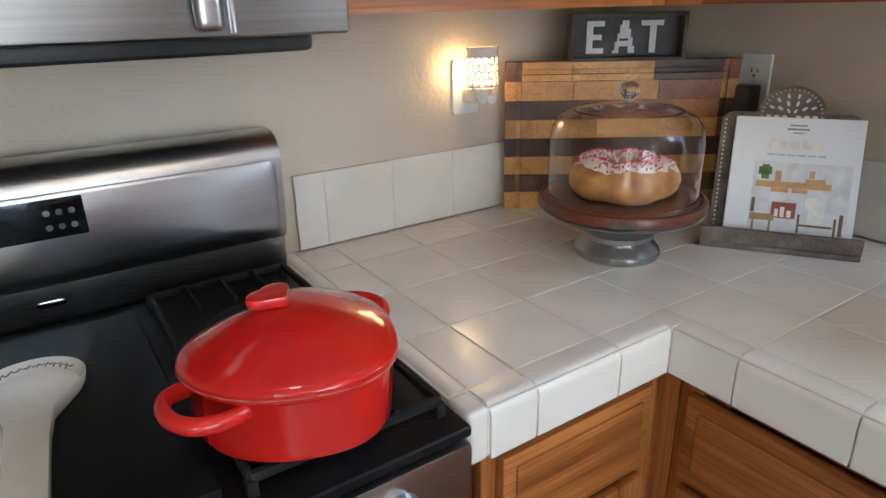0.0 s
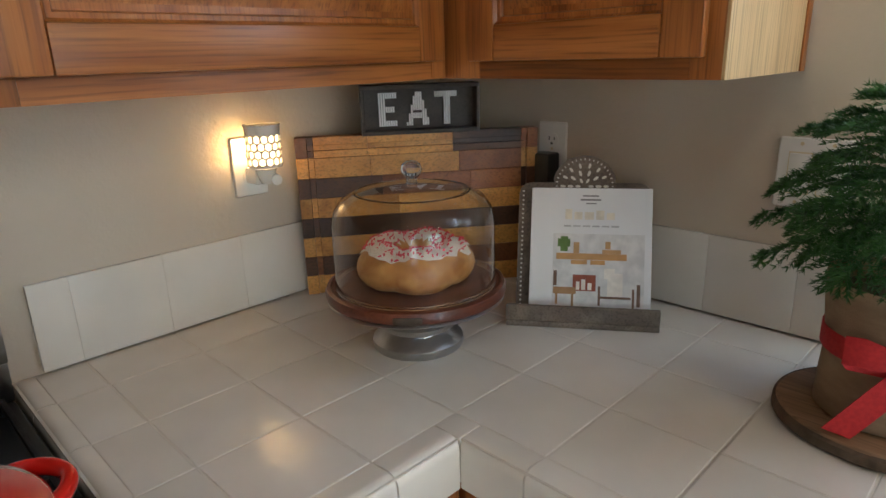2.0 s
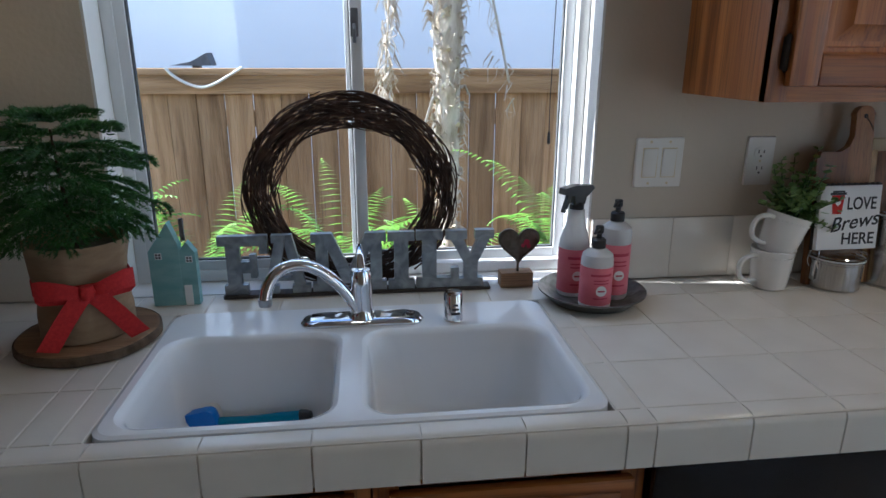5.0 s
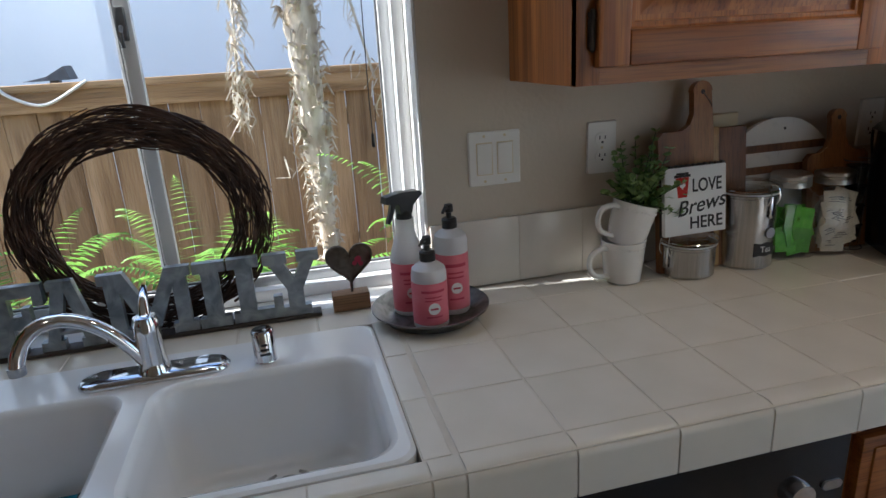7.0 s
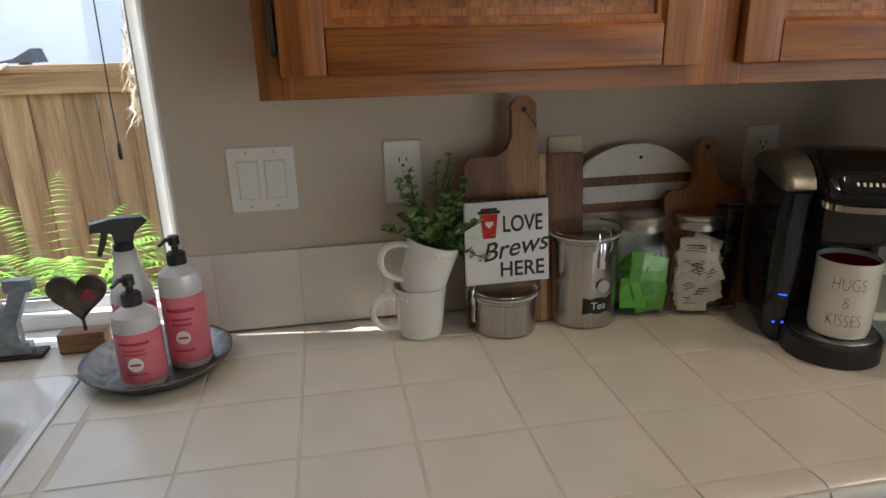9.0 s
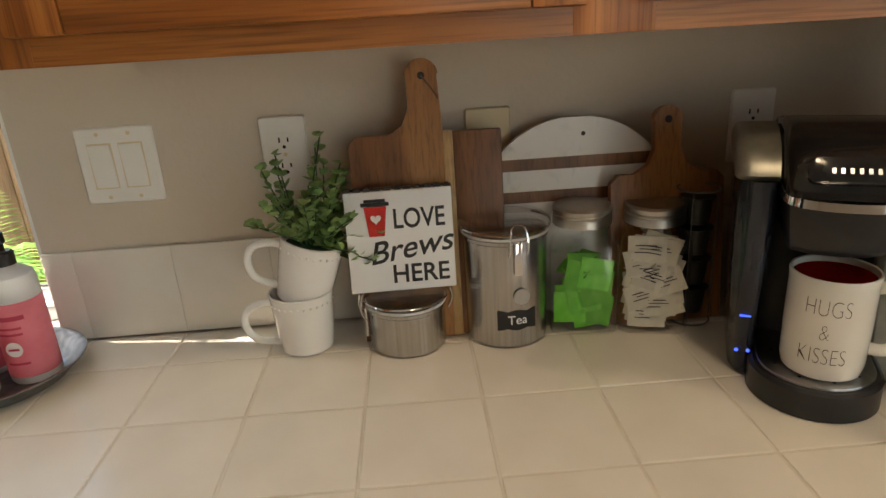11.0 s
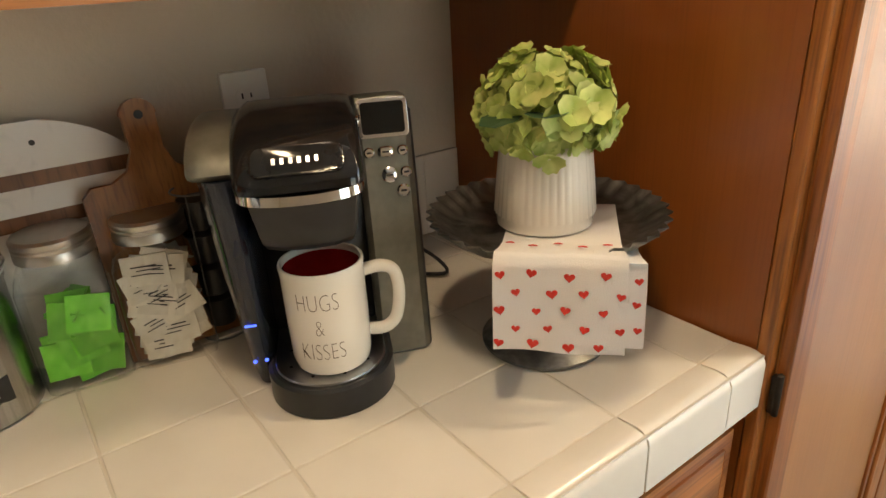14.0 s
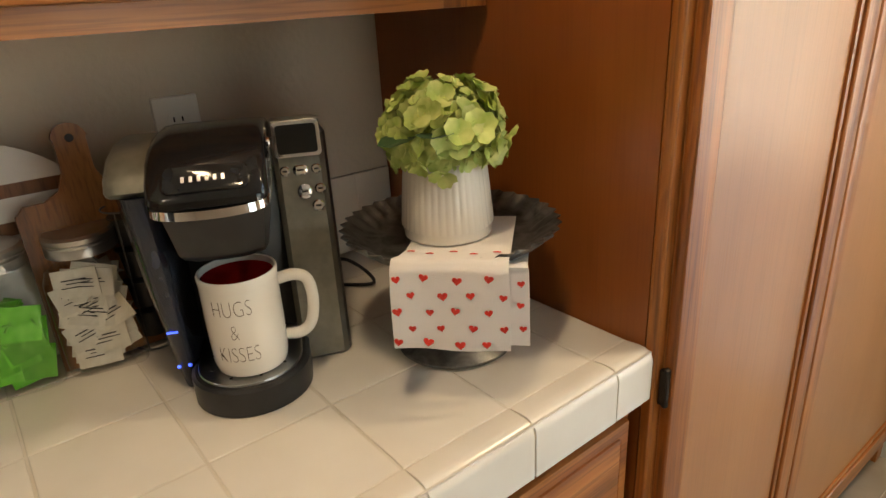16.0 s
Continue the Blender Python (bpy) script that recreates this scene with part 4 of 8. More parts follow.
# ---- microwave ----
MW_STEEL = material("dark_brushed_steel", (0.21, 0.20, 0.19), 0.30, 1.0, colour2=(0.25, 0.24, 0.23), scale=(3, 160, 160), rough_vary=0.02)
mw = thing("microwave", (-0.07, 1.1, 1.34), "stainless steel over-the-range microwave with black control panel", "microwave")
part("body", boxed(-0.45, 0.932, 1.342, 0.308, YN - 0.001, 1.76), BLACK_P, mw)
part("vent_tray", boxed(-0.44, 0.945, 1.316, 0.285, 1.24, 1.3415, 0.010, 3), BLACK_P, mw)
part("front_frame", boxed(-0.452, 0.892, 1.337, 0.310, 0.9315, 1.758, 0.006, 3), MW_STEEL, mw)
part("door_glass", boxed(-0.43, 0.8895, 1.40, 0.085, 0.8925, 1.73, 0.001), DISPLAY, mw)
part("control_panel", boxed(0.185, 0.8895, 1.392, 0.292, 0.8925, 1.73, 0.001), DISPLAY, mw)
b = bmesh.new()
for k in range(3):
    for j in range(7):
        box(b, 0.198 + k * 0.03, 0.8888, 1.415 + j * 0.028, 0.219 + k * 0.03, 0.8893, 1.428 + j * 0.028)
part("button", b, GASKET, mw)
part("trim_strip", boxed(0.168, 0.8895, 1.342, 0.175, 0.8925, 1.752, 0.001), CHROME, mw)
part("trim_strip", boxed(0.2955, 0.8890, 1.392, 0.3005, 0.8925, 1.73, 0.001), CHROME, mw)
part("handle", boxed(0.130, 0.868, 1.345, 0.158, 0.8885, 1.750, 0.009, 4), STEEL, mw, "flat upright steel handle")
c = thing("upper_cabinet", (-0.07, FY, 1.765), "honey oak cabinet above the microwave", "cabinet", "upper cabinets")
part("body", boxed(-0.45, FY, 1.765, 0.306, YN - 0.001, CTOP), OAK[2], c)
raised_door("door", -0.44, -0.075, 1.775, CTOP - 0.02, c, "y", FY - 0.0005)
raised_door("door", -0.065, 0.298, 1.775, CTOP - 0.02, c, "y", FY - 0.0005)

# ---- red heart casserole on the burner ----
HX, HY, HZ = 0.150, 0.762, 0.9505
pot = thing("casserole", (HX, HY, HZ), "glossy red heart-shaped stoneware casserole with lid", "casserole")
hm = Matrix.Translation((HX, HY, HZ)) @ pose(0, 0, 0, 0, 0, 24) @ Matrix.Diagonal((0.95, 0.95, 1.10, 1))
heart = []
for k in range(72):                       # rounded heart: full lobes, shallow notch, blunt tip
    q = 2 * math.pi * k / 72
    dn = min(abs(q - math.pi), 2 * math.pi - abs(q - math.pi))
    dt = min(q, 2 * math.pi - q)
    r_ = 0.105 - 0.050 * math.exp(-(dn / 0.40) ** 2) + 0.020 * math.exp(-(dt / 0.55) ** 2) + 0.006 * math.exp(-((dn - 0.95) / 0.5) ** 2)
    heart.append((r_ * 1.08 * math.sin(q), -r_ * math.cos(q)))


def heart_loft(levels, closed=True):
    return local(loft(bmesh.new(), [[(x * s, y * s + max(0.0, 1 - s) * 0.012, z) for x, y in heart] for s, z in levels], True, closed), hm)


part("base", heart_loft(((0.86, 0.0), (0.93, 0.004), (0.96, 0.012), (0.99, 0.066), (1.02, 0.070), (1.02, 0.074), (0.95, 0.074), (0.9, 0.01))), RED_ENAMEL, pot)
lid = part("lid", heart_loft(((0.98, 0.0745), (1.035, 0.0745), (1.045, 0.0770), (1.04, 0.0810), (1.0, 0.0855), (0.92, 0.0898), (0.80, 0.0951), (0.72, 0.0983), (0.70, 0.0994), (0.62, 0.1018), (0.60, 0.1029), (0.52, 0.1047), (0.50, 0.1056), (0.36, 0.1078), (0.2, 0.1091), (0.05, 0.1094))), RED_ENAMEL, pot)
part("lid_rim", heart_loft(((1.03, 0.0742), (1.047, 0.0746), (1.047, 0.0758), (1.03, 0.0762))), material("worn_glaze_edge", (0.55, 0.20, 0.15), 0.3, colour2=(0.45, 0.05, 0.04), scale=(60, 60, 60)), lid, "pale worn lid edge")
b = local(loft(bmesh.new(), [[(x * s, y * s, z) for x, y in heart_outline(0.058, 32, 0.6)] for s, z in ((0.62, 0.118), (0.54, 0.126), (0.62, 0.130), (0.95, 0.134), (1.0, 0.139), (0.95, 0.143), (0.6, 0.1445), (0.2, 0.143))]), hm @ pose(0, 0.024, -0.0205))
part("knob", b, RED_ENAMEL, lid)
for s in (-1, 1):
    pts = [(s * 0.096, 0.042, 0.062), (s * 0.132, 0.044, 0.063), (s * 0.151, 0.018, 0.063), (s * 0.148, -0.014, 0.062), (s * 0.122, -0.034, 0.060), (s * 0.082, -0.038, 0.060)]
    part("handle", local(tube(bmesh.new(), curve(pts), 0.0085, 12), hm), RED_ENAMEL, pot)

# spoon rest on the griddle
sr = thing("spoon_rest", (-0.1, 0.95, 0.9345), "cream ceramic spoon rest with black script on its bowl", "spoon rest")
b = bmesh.new()
outl = []
for k in range(40):
    a = 2 * math.pi * k / 40
    x, y = 0.062 * math.cos(a), 0.058 * math.sin(a)
    if y < -0.028:
        y2 = -0.028 - (-0.028 - y) / 0.030 * 0.24
        x = math.copysign(max(0.024, abs(x) * 0.55), x)
        y = y2
    outl.append((x, y))
spm = Matrix.Translation((-0.100, 1.000, 0.9345)) @ pose(0, 0, 0, 0, 0, -4)
local(loft(b, [[(x * s, y * s - (1 - s) * 0.05, z) for x, y in outl] for s, z in ((0.9, 0.0), (0.97, 0.006), (1.0, 0.017), (0.985, 0.0185), (0.95, 0.016), (0.86, 0.007))]), spm)
part("dish", b, CERAMIC, sr)
b = bmesh.new()
for k in range(12):
    a = radians(165 - k * 12.5)
    x, y = 0.047 * math.cos(a), 0.045 * math.sin(a) - 0.002
    tube(b, [(x - 0.003, y - 0.004, 0.0150), (x, y + 0.004, 0.0152), (x + 0.003, y - 0.002, 0.0150), (x + 0.006, y + 0.001, 0.0150)], 0.0008, 4)
part("script", local(b, spm), INK, sr, "unreadable black handwriting")

# ---- wax warmer ----
ww = thing("wax_warmer", (0.790, 1.258, 1.19), "cream pierced plug-in wax warmer, lit from inside", "wax warmer")
WC = (0.781, 1.252)
part("foot_ring", turned([(0.0300, 1.204), (0.0315, 1.204), (0.0315, 1.209), (0.0300, 1.209), (0.0300, 1.204)], (*WC, 0), 36), CERAMIC, ww)
b = bmesh.new()
lathe(b, [(0.0300, 1.265), (0.0315, 1.265), (0.0330, 1.279), (0.0345, 1.284), (0.0300, 1.284), (0.0290, 1.270), (0.0300, 1.265)], (*WC, 0), 36)
part("rim_ring", b, CERAMIC, ww)
b = bmesh.new()
for row in range(4):
    for k in range(14):
        a = 2 * math.pi * (k + 0.5 * (row % 2)) / 14
        zc = 1.216 + row * 0.0140
        cells6 = []
        for q in range(6):
            t0, t1 = radians(60 * q + 30), radians(60 * q + 90)
            pp = []
            for tt in (t0, t1):
                aa = a + 0.0081 * math.cos(tt) / 0.031
                pp.append((WC[0] + 0.031 * math.cos(aa), WC[1] + 0.031 * math.sin(aa), zc + 0.0085 * math.sin(tt)))
            tube(b, pp, 0.0021, 5)
part("lattice", b, CERAMIC, ww, "pierced honeycomb lattice")
part("glow_core", turned([(0.0, 1.208), (0.0265, 1.208), (0.0265, 1.264), (0, 1.264)], (*WC, 0), 24), GLOW, ww, "glowing inner shade")
b = turned([(0, 1.172), (0.010, 1.172), (0.014, 1.180), (0.020, 1.200), (0.030, 1.2035), (0, 1.2035)], (*WC, 0), 24)
box(b, 0.763, 1.262, 1.170, 0.799, YN - 0.0085, 1.2, 0.004)
part("plug", b, CERAMIC, ww)
part("dial", turned([(0, 0), (0.011, 0), (0.010, 0.008), (0, 0.009)], (0, 0, 0), 18, pose(0.792, 1.238, 1.180, 90, 0, -15)), PLATE, ww)
warmer_top = part("wax_dish", turned([(0, 1.277), (0.027, 1.280), (0.028, 1.2825), (0, 1.279)], (*WC, 0), 24), CERAMIC, ww)

# ---- striped cutting board across the corner ----
cbm = basis((0.860, 1.272, CT), (0.811, -0.586, 0))
cb = thing("cutting_board", (1.06, 1.13, CT), "large striped end-grain cutting board of walnut, acacia and cherry", "cutting board")
brnd = random.Random(11)
ROWH, BW, BT = 0.0415, 0.503, 0.030
ends = [0, 0.024, 0.036, 0.467, 0.479, BW]
for row in range(8):
    z0, z1 = row * ROWH, (row + 1) * ROWH
    light = row % 2 == 0 and row < 7
    for i, (u0, u1) in enumerate(zip(ends, ends[1:])):
        cuts = [u0, u1] if i != 2 else [u0] + sorted(u0 + (u1 - u0) * (k + brnd.uniform(-0.25, 0.25)) / 3 for k in range(1, 3)) + [u1]
        dep = BT - (0.004 if i in (1, 3) else 0.0)
        bands = [(z0, z1, dep)] if row < 7 or i in (0, 4) else [(z0, z1 - 0.027, dep), (z1 - 0.027, z1 - 0.016, BT - 0.004), (z1 - 0.016, z1, BT)]
        for a, c_ in zip(cuts, cuts[1:]):
            mt = WALNUT[1] if light else (WALNUT[2] if brnd.random() < 0.28 else WALNUT[0])
            if row == 7:
                mt = WALNUT[brnd.choice((0, 0, 2, 2, 1))]
            if light and brnd.random() < 0.12:
                mt = WALNUT[2]
            for b0, b1, dd in bands:
                part("block", local(boxed(a + 0.00015, b0 + 0.00015, -BT, c_ - 0.00015, b1 - 0.00015, -BT + dd, 0.0006, 1), cbm), mt, cb)

# sign box on the board
em = basis((1.066, 1.124, 1.2475), (0.811, -0.586, 0))
eat = thing("sign_box", (1.07, 1.13, 1.248), "dark brown wooden box sign reading EAT in striped white letters", "sign")
SIGNW = wood("espresso_wood", (0.03, 0.022, 0.017), (0.05, 0.037, 0.029), (0.075, 0.058, 0.046), 0, rough=0.6, coat=0.0)
part("back", local(boxed(-0.112, 0.008, -0.028, 0.112, 0.088, -0.010), em), SIGNW, eat)
for a in ((-0.119, 0.0, -0.03, 0.119, 0.008, 0.026), (-0.119, 0.088, -0.03, 0.119, 0.096, 0.026), (-0.119, 0.008, -0.03, -0.112, 0.088, 0.026), (0.112, 0.008, -0.03, 0.119, 0.088, 0.026)):
    part("frame_board", local(boxed(*a, 0.001, 1), em), SIGNW, eat)
strokes = {"E": [(0, 0, 0.013, 0.066), (0.013, 0, 0.036, 0.011), (0.013, 0.0275, 0.032, 0.0385), (0.013, 0.055, 0.036, 0.066)],
           "T": [(0.0165, 0, 0.0295, 0.055), (0, 0.055, 0.046, 0.066)]}
for ch, off in (("E", -0.082), ("A", -0.026), ("T", 0.032)):
    b = bmesh.new()
    for k in range(16):        # narrow upright slats make the letter
        x0 = k * 0.0047
        x1 = x0 + 0.0034
        if ch == "A":
            if x1 > 0.048:
                break
            xm = (x0 + x1) / 2
            top = 0.066 - max(0, abs(xm - 0.024) - 0.006) / 0.018 * 0.066
            low = 0.066 - max(0, abs(xm - 0.024) + 0.008) / 0.018 * 0.066
            low = max(low, 0) if abs(xm - 0.024) > 0.0095 else None
            spans = [(low, top)] if low is not None else [(0.014, 0.025), (max(0.030, 0.066 - (abs(xm - 0.024) + 0.0105) / 0.018 * 0.066), top)]
        else:
            spans = []
            for a0, b0, a1, b1 in strokes[ch]:
                if a0 - 0.0005 <= (x0 + x1) / 2 <= a1 + 0.0005:
                    spans.append((b0, b1))
        for s0, s1 in spans:
            if s1 - s0 > 0.002:
                box(b, x0 + off, s0 + 0.014, -0.0105, x1 + off, s1 + 0.014, -0.004)
    part("letter", local(b, em), PAPER, eat, "striped white letter " + ch)

# ---- cake stand with glass dome ----
KC = (0.860, 0.930, CT)
cs = thing("cake_stand", KC, "pedestal cake stand with metal foot and mahogany plate", "cake stand")
part("foot", turned([(0, 0), (0.078, 0), (0.080, 0.004), (0.079, 0.014), (0.070, 0.024), (0.063, 0.030), (0.060, 0.034), (0.066, 0.038), (0.067, 0.046), (0.058, 0.056), (0.046, 0.066), (0.044, 0.074), (0.052, 0.082), (0.120, 0.088), (0.149, 0.090), (0.152, 0.0925), (0.149, 0.095), (0, 0.095)], KC, 56), STEEL, cs, "brushed pewter foot")
part("plate", turned([(0, 0.0952), (0.148, 0.0952), (0.153, 0.099), (0.154, 0.108), (0.151, 0.115), (0.145, 0.117), (0.1435, 0.113), (0, 0.113)], KC, 56), MAHOGANY, cs, "mahogany wooden plate")
bdm = Matrix.Translation(KC) @ pose(0, 0, 0, 0, 0, 222) @ basis((0.1535, 0, 0.1045), (0, 1, 0))
part("badge", local(loft(bmesh.new(), [[(x, y, z) for x, y in rounded(0.044, 0.011, 0.002, 2)] for z in (-0.001, 0.0016)]), bdm), BRONZE, cs, "small brass plaque")
dome = thing("glass_dome", (KC[0], KC[1], CT + 0.113), "clear glass cake dome with round glass knob", "cake dome")
outp = [(0.1355, 0.0), (0.1360, 0.02), (0.1355, 0.105), (0.131, 0.128), (0.118, 0.146), (0.095, 0.157), (0.060, 0.164), (0.030, 0.167), (0.012, 0.168)]
part("bell", turned([(0.1325, 0.0), (0.1355, 0.0)] + outp[1:] + [(0, 0.168)], (KC[0], KC[1], CT + 0.1145), 64), GLASS, dome).visible_shadow = False
part("knob", turned([(0, 0.1685), (0.010, 0.1685), (0.008, 0.174), (0.009, 0.178), (0.0155, 0.184), (0.0175, 0.192), (0.0155, 0.200), (0.008, 0.205), (0, 0.206)], (KC[0], KC[1], CT + 0.1145), 28), SOLID_GLASS, dome, "solid glass knob")
part("shoulder_ring", turned([(0.088, 0.1575), (0.094, 0.1582), (0.096, 0.1565), (0.090, 0.1560), (0.088, 0.1575)], (KC[0], KC[1], CT + 0.1145), 56), SOLID_GLASS, dome)
part("foot_ring", turned([(0.1320, 0.0001), (0.1372, 0.0001), (0.1372, 0.004), (0.1320, 0.004), (0.1320, 0.0001)], (KC[0], KC[1], CT + 0.1145), 56), SOLID_GLASS, dome)
# ring bread
rb = thing("ring_cake", (KC[0], KC[1], CT + 0.114), "golden ring-shaped sweet bread with white icing and red sprinkles", "cake")
b = bmesh.new()
N, M = 48, 18
grid = []
for i in range(N):
    a = 2 * math.pi * i / N
    ring = []
    for j in range(M):
        t = 2 * math.pi * j / M
        lump = 1 + 0.17 * abs(math.sin(2.5 * a + 0.6)) - 0.10 + 0.03 * noise.noise((3 * math.cos(a), 3 * math.sin(a), t))
        rr = 0.060 + 0.039 * lump * math.cos(t)
        ring.append(b.verts.new((KC[0] + rr * math.cos(a), KC[1] + rr * math.sin(a), CT + 0.1145 + 0.034 + 0.034 * lump * max(-0.98, math.sin(t)))))
    grid.append(ring)
for i in range(N):
    for j in range(M):
        b.faces.new((grid[i][j], grid[(i + 1) % N][j], grid[(i + 1) % N][(j + 1) % M], grid[i][(j + 1) % M]))
part("bread", b, BREAD, rb, smooth=80)
b = bmesh.new()
grid = []
for i in range(N):
    a = 2 * math.pi * i / N
    ring = []
    for j in range(11):
        drip = 0.27 + 0.22 * noise.noise((5 * math.cos(a), 5 * math.sin(a), 2.0))
        t = math.pi * (drip + (1 - 2 * drip) * j / 10)
        lump = 1 + 0.17 * abs(math.sin(2.5 * a + 0.6)) - 0.10
        rr = 0.060 + 0.0412 * lump * math.cos(t)
        ring.append(b.verts.new((KC[0] + rr * math.cos(a), KC[1] + rr * math.sin(a), CT + 0.1145 + 0.034 + 0.0365 * lump * math.sin(t) + 0.001)))
    grid.append(ring)
for i in range(N):
    for j in range(10):
        b.faces.new((grid[i][j], grid[(i + 1) % N][j], grid[(i + 1) % N][j + 1], grid[i][j + 1]))
part("icing", b, ICING, rb, smooth=80)
b = bmesh.new()
srnd = random.Random(5)
for k in range(260):
    a, t = srnd.uniform(0, 6.28), srnd.uniform(0.28, 0.72) * math.pi
    lump = 1 + 0.17 * abs(math.sin(2.5 * a + 0.6)) - 0.10
    rr = 0.060 + 0.0425 * lump * math.cos(t)
    m = Matrix.Translation((KC[0] + rr * math.cos(a), KC[1] + rr * math.sin(a), CT + 0.1145 + 0.034 + 0.038 * lump * math.sin(t) + 0.0008)) @ pose(0, 0, 0, srnd.uniform(0, 90), srnd.uniform(0, 90), srnd.uniform(0, 180)) @ Matrix.Diagonal((0.006, 0.0022, 0.0016, 1))
    bmesh.ops.create_cube(b, size=1, matrix=m)
tagged(part("sprinkles", b, SPRINKLE, rb), kind="stuff")

# ---- cookbook on its stand ----
SU, SN = Vector((0.554, -0.833, 0)), Vector((-0.833, -0.554, 0))
SO = Vector((1.087, 0.742, CT))
st = thing("cookbook_stand", tuple(SO), "grey-washed carved wooden cookbook stand with round medallion top", "book stand")
lm = basis(SO, SU)
part("ledge", local(boxed(-0.136, 0.0, -0.055, 0.136, 0.012, 0.0, 0.003), lm), DRIFT, st)
part("ledge_lip", local(boxed(-0.136, 0.0122, -0.010, 0.136, 0.042, 0.0, 0.003), lm), DRIFT, st)
LEAN_A = radians(21)
lean_v = Vector((0, 0, 1)) * math.cos(LEAN_A) - SN * math.sin(LEAN_A)
pm = basis(SO - SN * 0.046 + Vector((0, 0, 0.0125)), SU, lean_v)
outl = [(-0.122, 0.0), (0.122, 0.0), (0.122, 0.225)] + [(0.122 - 0.022 * (1 - math.cos(radians(q))), 0.225 + 0.022 * math.sin(radians(q))) for q in (30, 60, 90)] + [(0.056, 0.247)] + \
    [(0.060 * math.cos(radians(q)), 0.240 + 0.060 * math.sin(radians(q))) for q in range(15, 170, 10)] + [(-0.056, 0.247), (-0.100, 0.247)] + [(-0.122 + 0.022 * (1 - math.sin(radians(q))), 0.225 + 0.022 * math.cos(radians(q))) for q in (30, 60, 90)]
part("back_panel", local(prism(bmesh.new(), outl, 0.012, pose(0, 0, -0.014)), pm), DRIFT, st)
for s in (-1, 1):
    b = bmesh.new()
    for k in range(26):
        disc(b, 0.0021, Matrix.Translation((s * 0.114, 0.012 + k * 0.0087, -0.002)), 6, 0.0012)
    part("dotted_border", local(b, pm), CERAMIC, st, "white dotted border")
b = bmesh.new()
for rr, cnt, sz in ((0.052, 40, 0.0016), (0.040, 14, 0.0038), (0.026, 10, 0.0042), (0.012, 6, 0.0036)):
    for k in range(cnt):
        a = 2 * math.pi * k / cnt
        if 0.240 + rr * math.sin(a) > 0.205:
            lathe(b, [(0, 0), (sz, 0), (0, 0.0014)], (0, 0, 0), 6, Matrix.Translation((rr * math.cos(a), 0.240 + rr * math.sin(a), -0.002)) @ pose(0, 0, 0, 0, 0, math.degrees(a)) @ Matrix.Diagonal((1.5, 0.7, 1, 1)))
part("carved_rosette", local(b, pm), CERAMIC, st, "white carved rosette")
part("prop_leg", tube(bmesh.new(), [pm @ Vector((0, 0.17, -0.014)), SO - SN * 0.175 + Vector((0, 0, 0.008)), SO - SN * 0.175 + Vector((0, 0, 0.001))], 0.006, 8), DRIFT, st)
bk = thing("cookbook", tuple(SO - SN * 0.04), "white hardcover cookbook with a kitchen fireplace cover picture", "book")
km = pm @ pose(0.014, 0.003, 0) @ Matrix.Diagonal((1.04, 1.07, 1, 1))
part("pages", local(boxed(-0.099, 0.003, 0.002, 0.101, 0.212, 0.018), km), PAPER, bk)
part("cover", local(boxed(-0.103, 0.0, 0.0182, 0.104, 0.215, 0.0205, 0.0008), km), PAPER, bk)
part("cover", local(boxed(-0.103, 0.0, -0.0012, 0.104, 0.215, 0.0012, 0.0006), km), PAPER, bk)
part("spine", local(boxed(-0.1065, 0.0, -0.001, -0.1032, 0.215, 0.0203, 0.001), km), PAPER, bk)


def print_on(name, shapes, colour, parent, m, z, rough=0.5):
    ink = material("print_" + name, colour, rough, colour2=tuple(min(1, q * 1.25) for q in colour), scale=(50, 50, 50))
    for x0, y0, x1, y1 in shapes:
        part(name, local(boxed(x0, y0, z, x1, y1, z + 0.0004), m), ink, parent)


print_on("picture_ground", [(-0.066, 0.006, 0.092, 0.135)], (0.62, 0.60, 0.57), bk, km, 0.0206)
print_on("mantel_shelf", [(-0.060, 0.090, 0.062, 0.101), (-0.034, 0.082, -0.006, 0.0895), (0.0, 0.082, 0.025, 0.0895)], (0.50, 0.27, 0.10), bk, km, 0.0211)
print_on("greenery", [(-0.058, 0.112, -0.036, 0.126), (-0.053, 0.104, -0.040, 0.130)], (0.12, 0.20, 0.05), bk, km, 0.0212)
print_on("basket_print", [(-0.030, 0.1012, -0.020, 0.120), (0.020, 0.1012, 0.052, 0.108), (0.025, 0.109, 0.034, 0.122)], (0.48, 0.28, 0.12), bk, km, 0.0212)
print_on("fireplace", [(-0.030, 0.036, 0.010, 0.064)], (0.28, 0.07, 0.035), bk, km, 0.0212)
print_on("candle", [(-0.024, 0.038, -0.018, 0.052), (-0.015, 0.038, -0.008, 0.056), (-0.004, 0.038, 0.003, 0.050)], (0.78, 0.70, 0.60), bk, km, 0.0217)
print_on("side_table", [(-0.064, 0.030, -0.024, 0.042), (-0.060, 0.012, -0.056, 0.030), (-0.032, 0.008, -0.028, 0.030)], (0.34, 0.19, 0.08), bk, km, 0.0216)
print_on("chair_print", [(-0.064, 0.044, -0.058, 0.070), (0.014, 0.012, 0.018, 0.045), (0.018, 0.024, 0.070, 0.028), (0.072, 0.008, 0.076, 0.042), (0.080, 0.012, 0.086, 0.050)], (0.16, 0.09, 0.055), bk, km, 0.0216)
print_on("pale_shape", [(0.030, 0.028, 0.056, 0.068), (0.024, 0.058, 0.042, 0.076)], (0.74, 0.69, 0.62), bk, km, 0.0214)
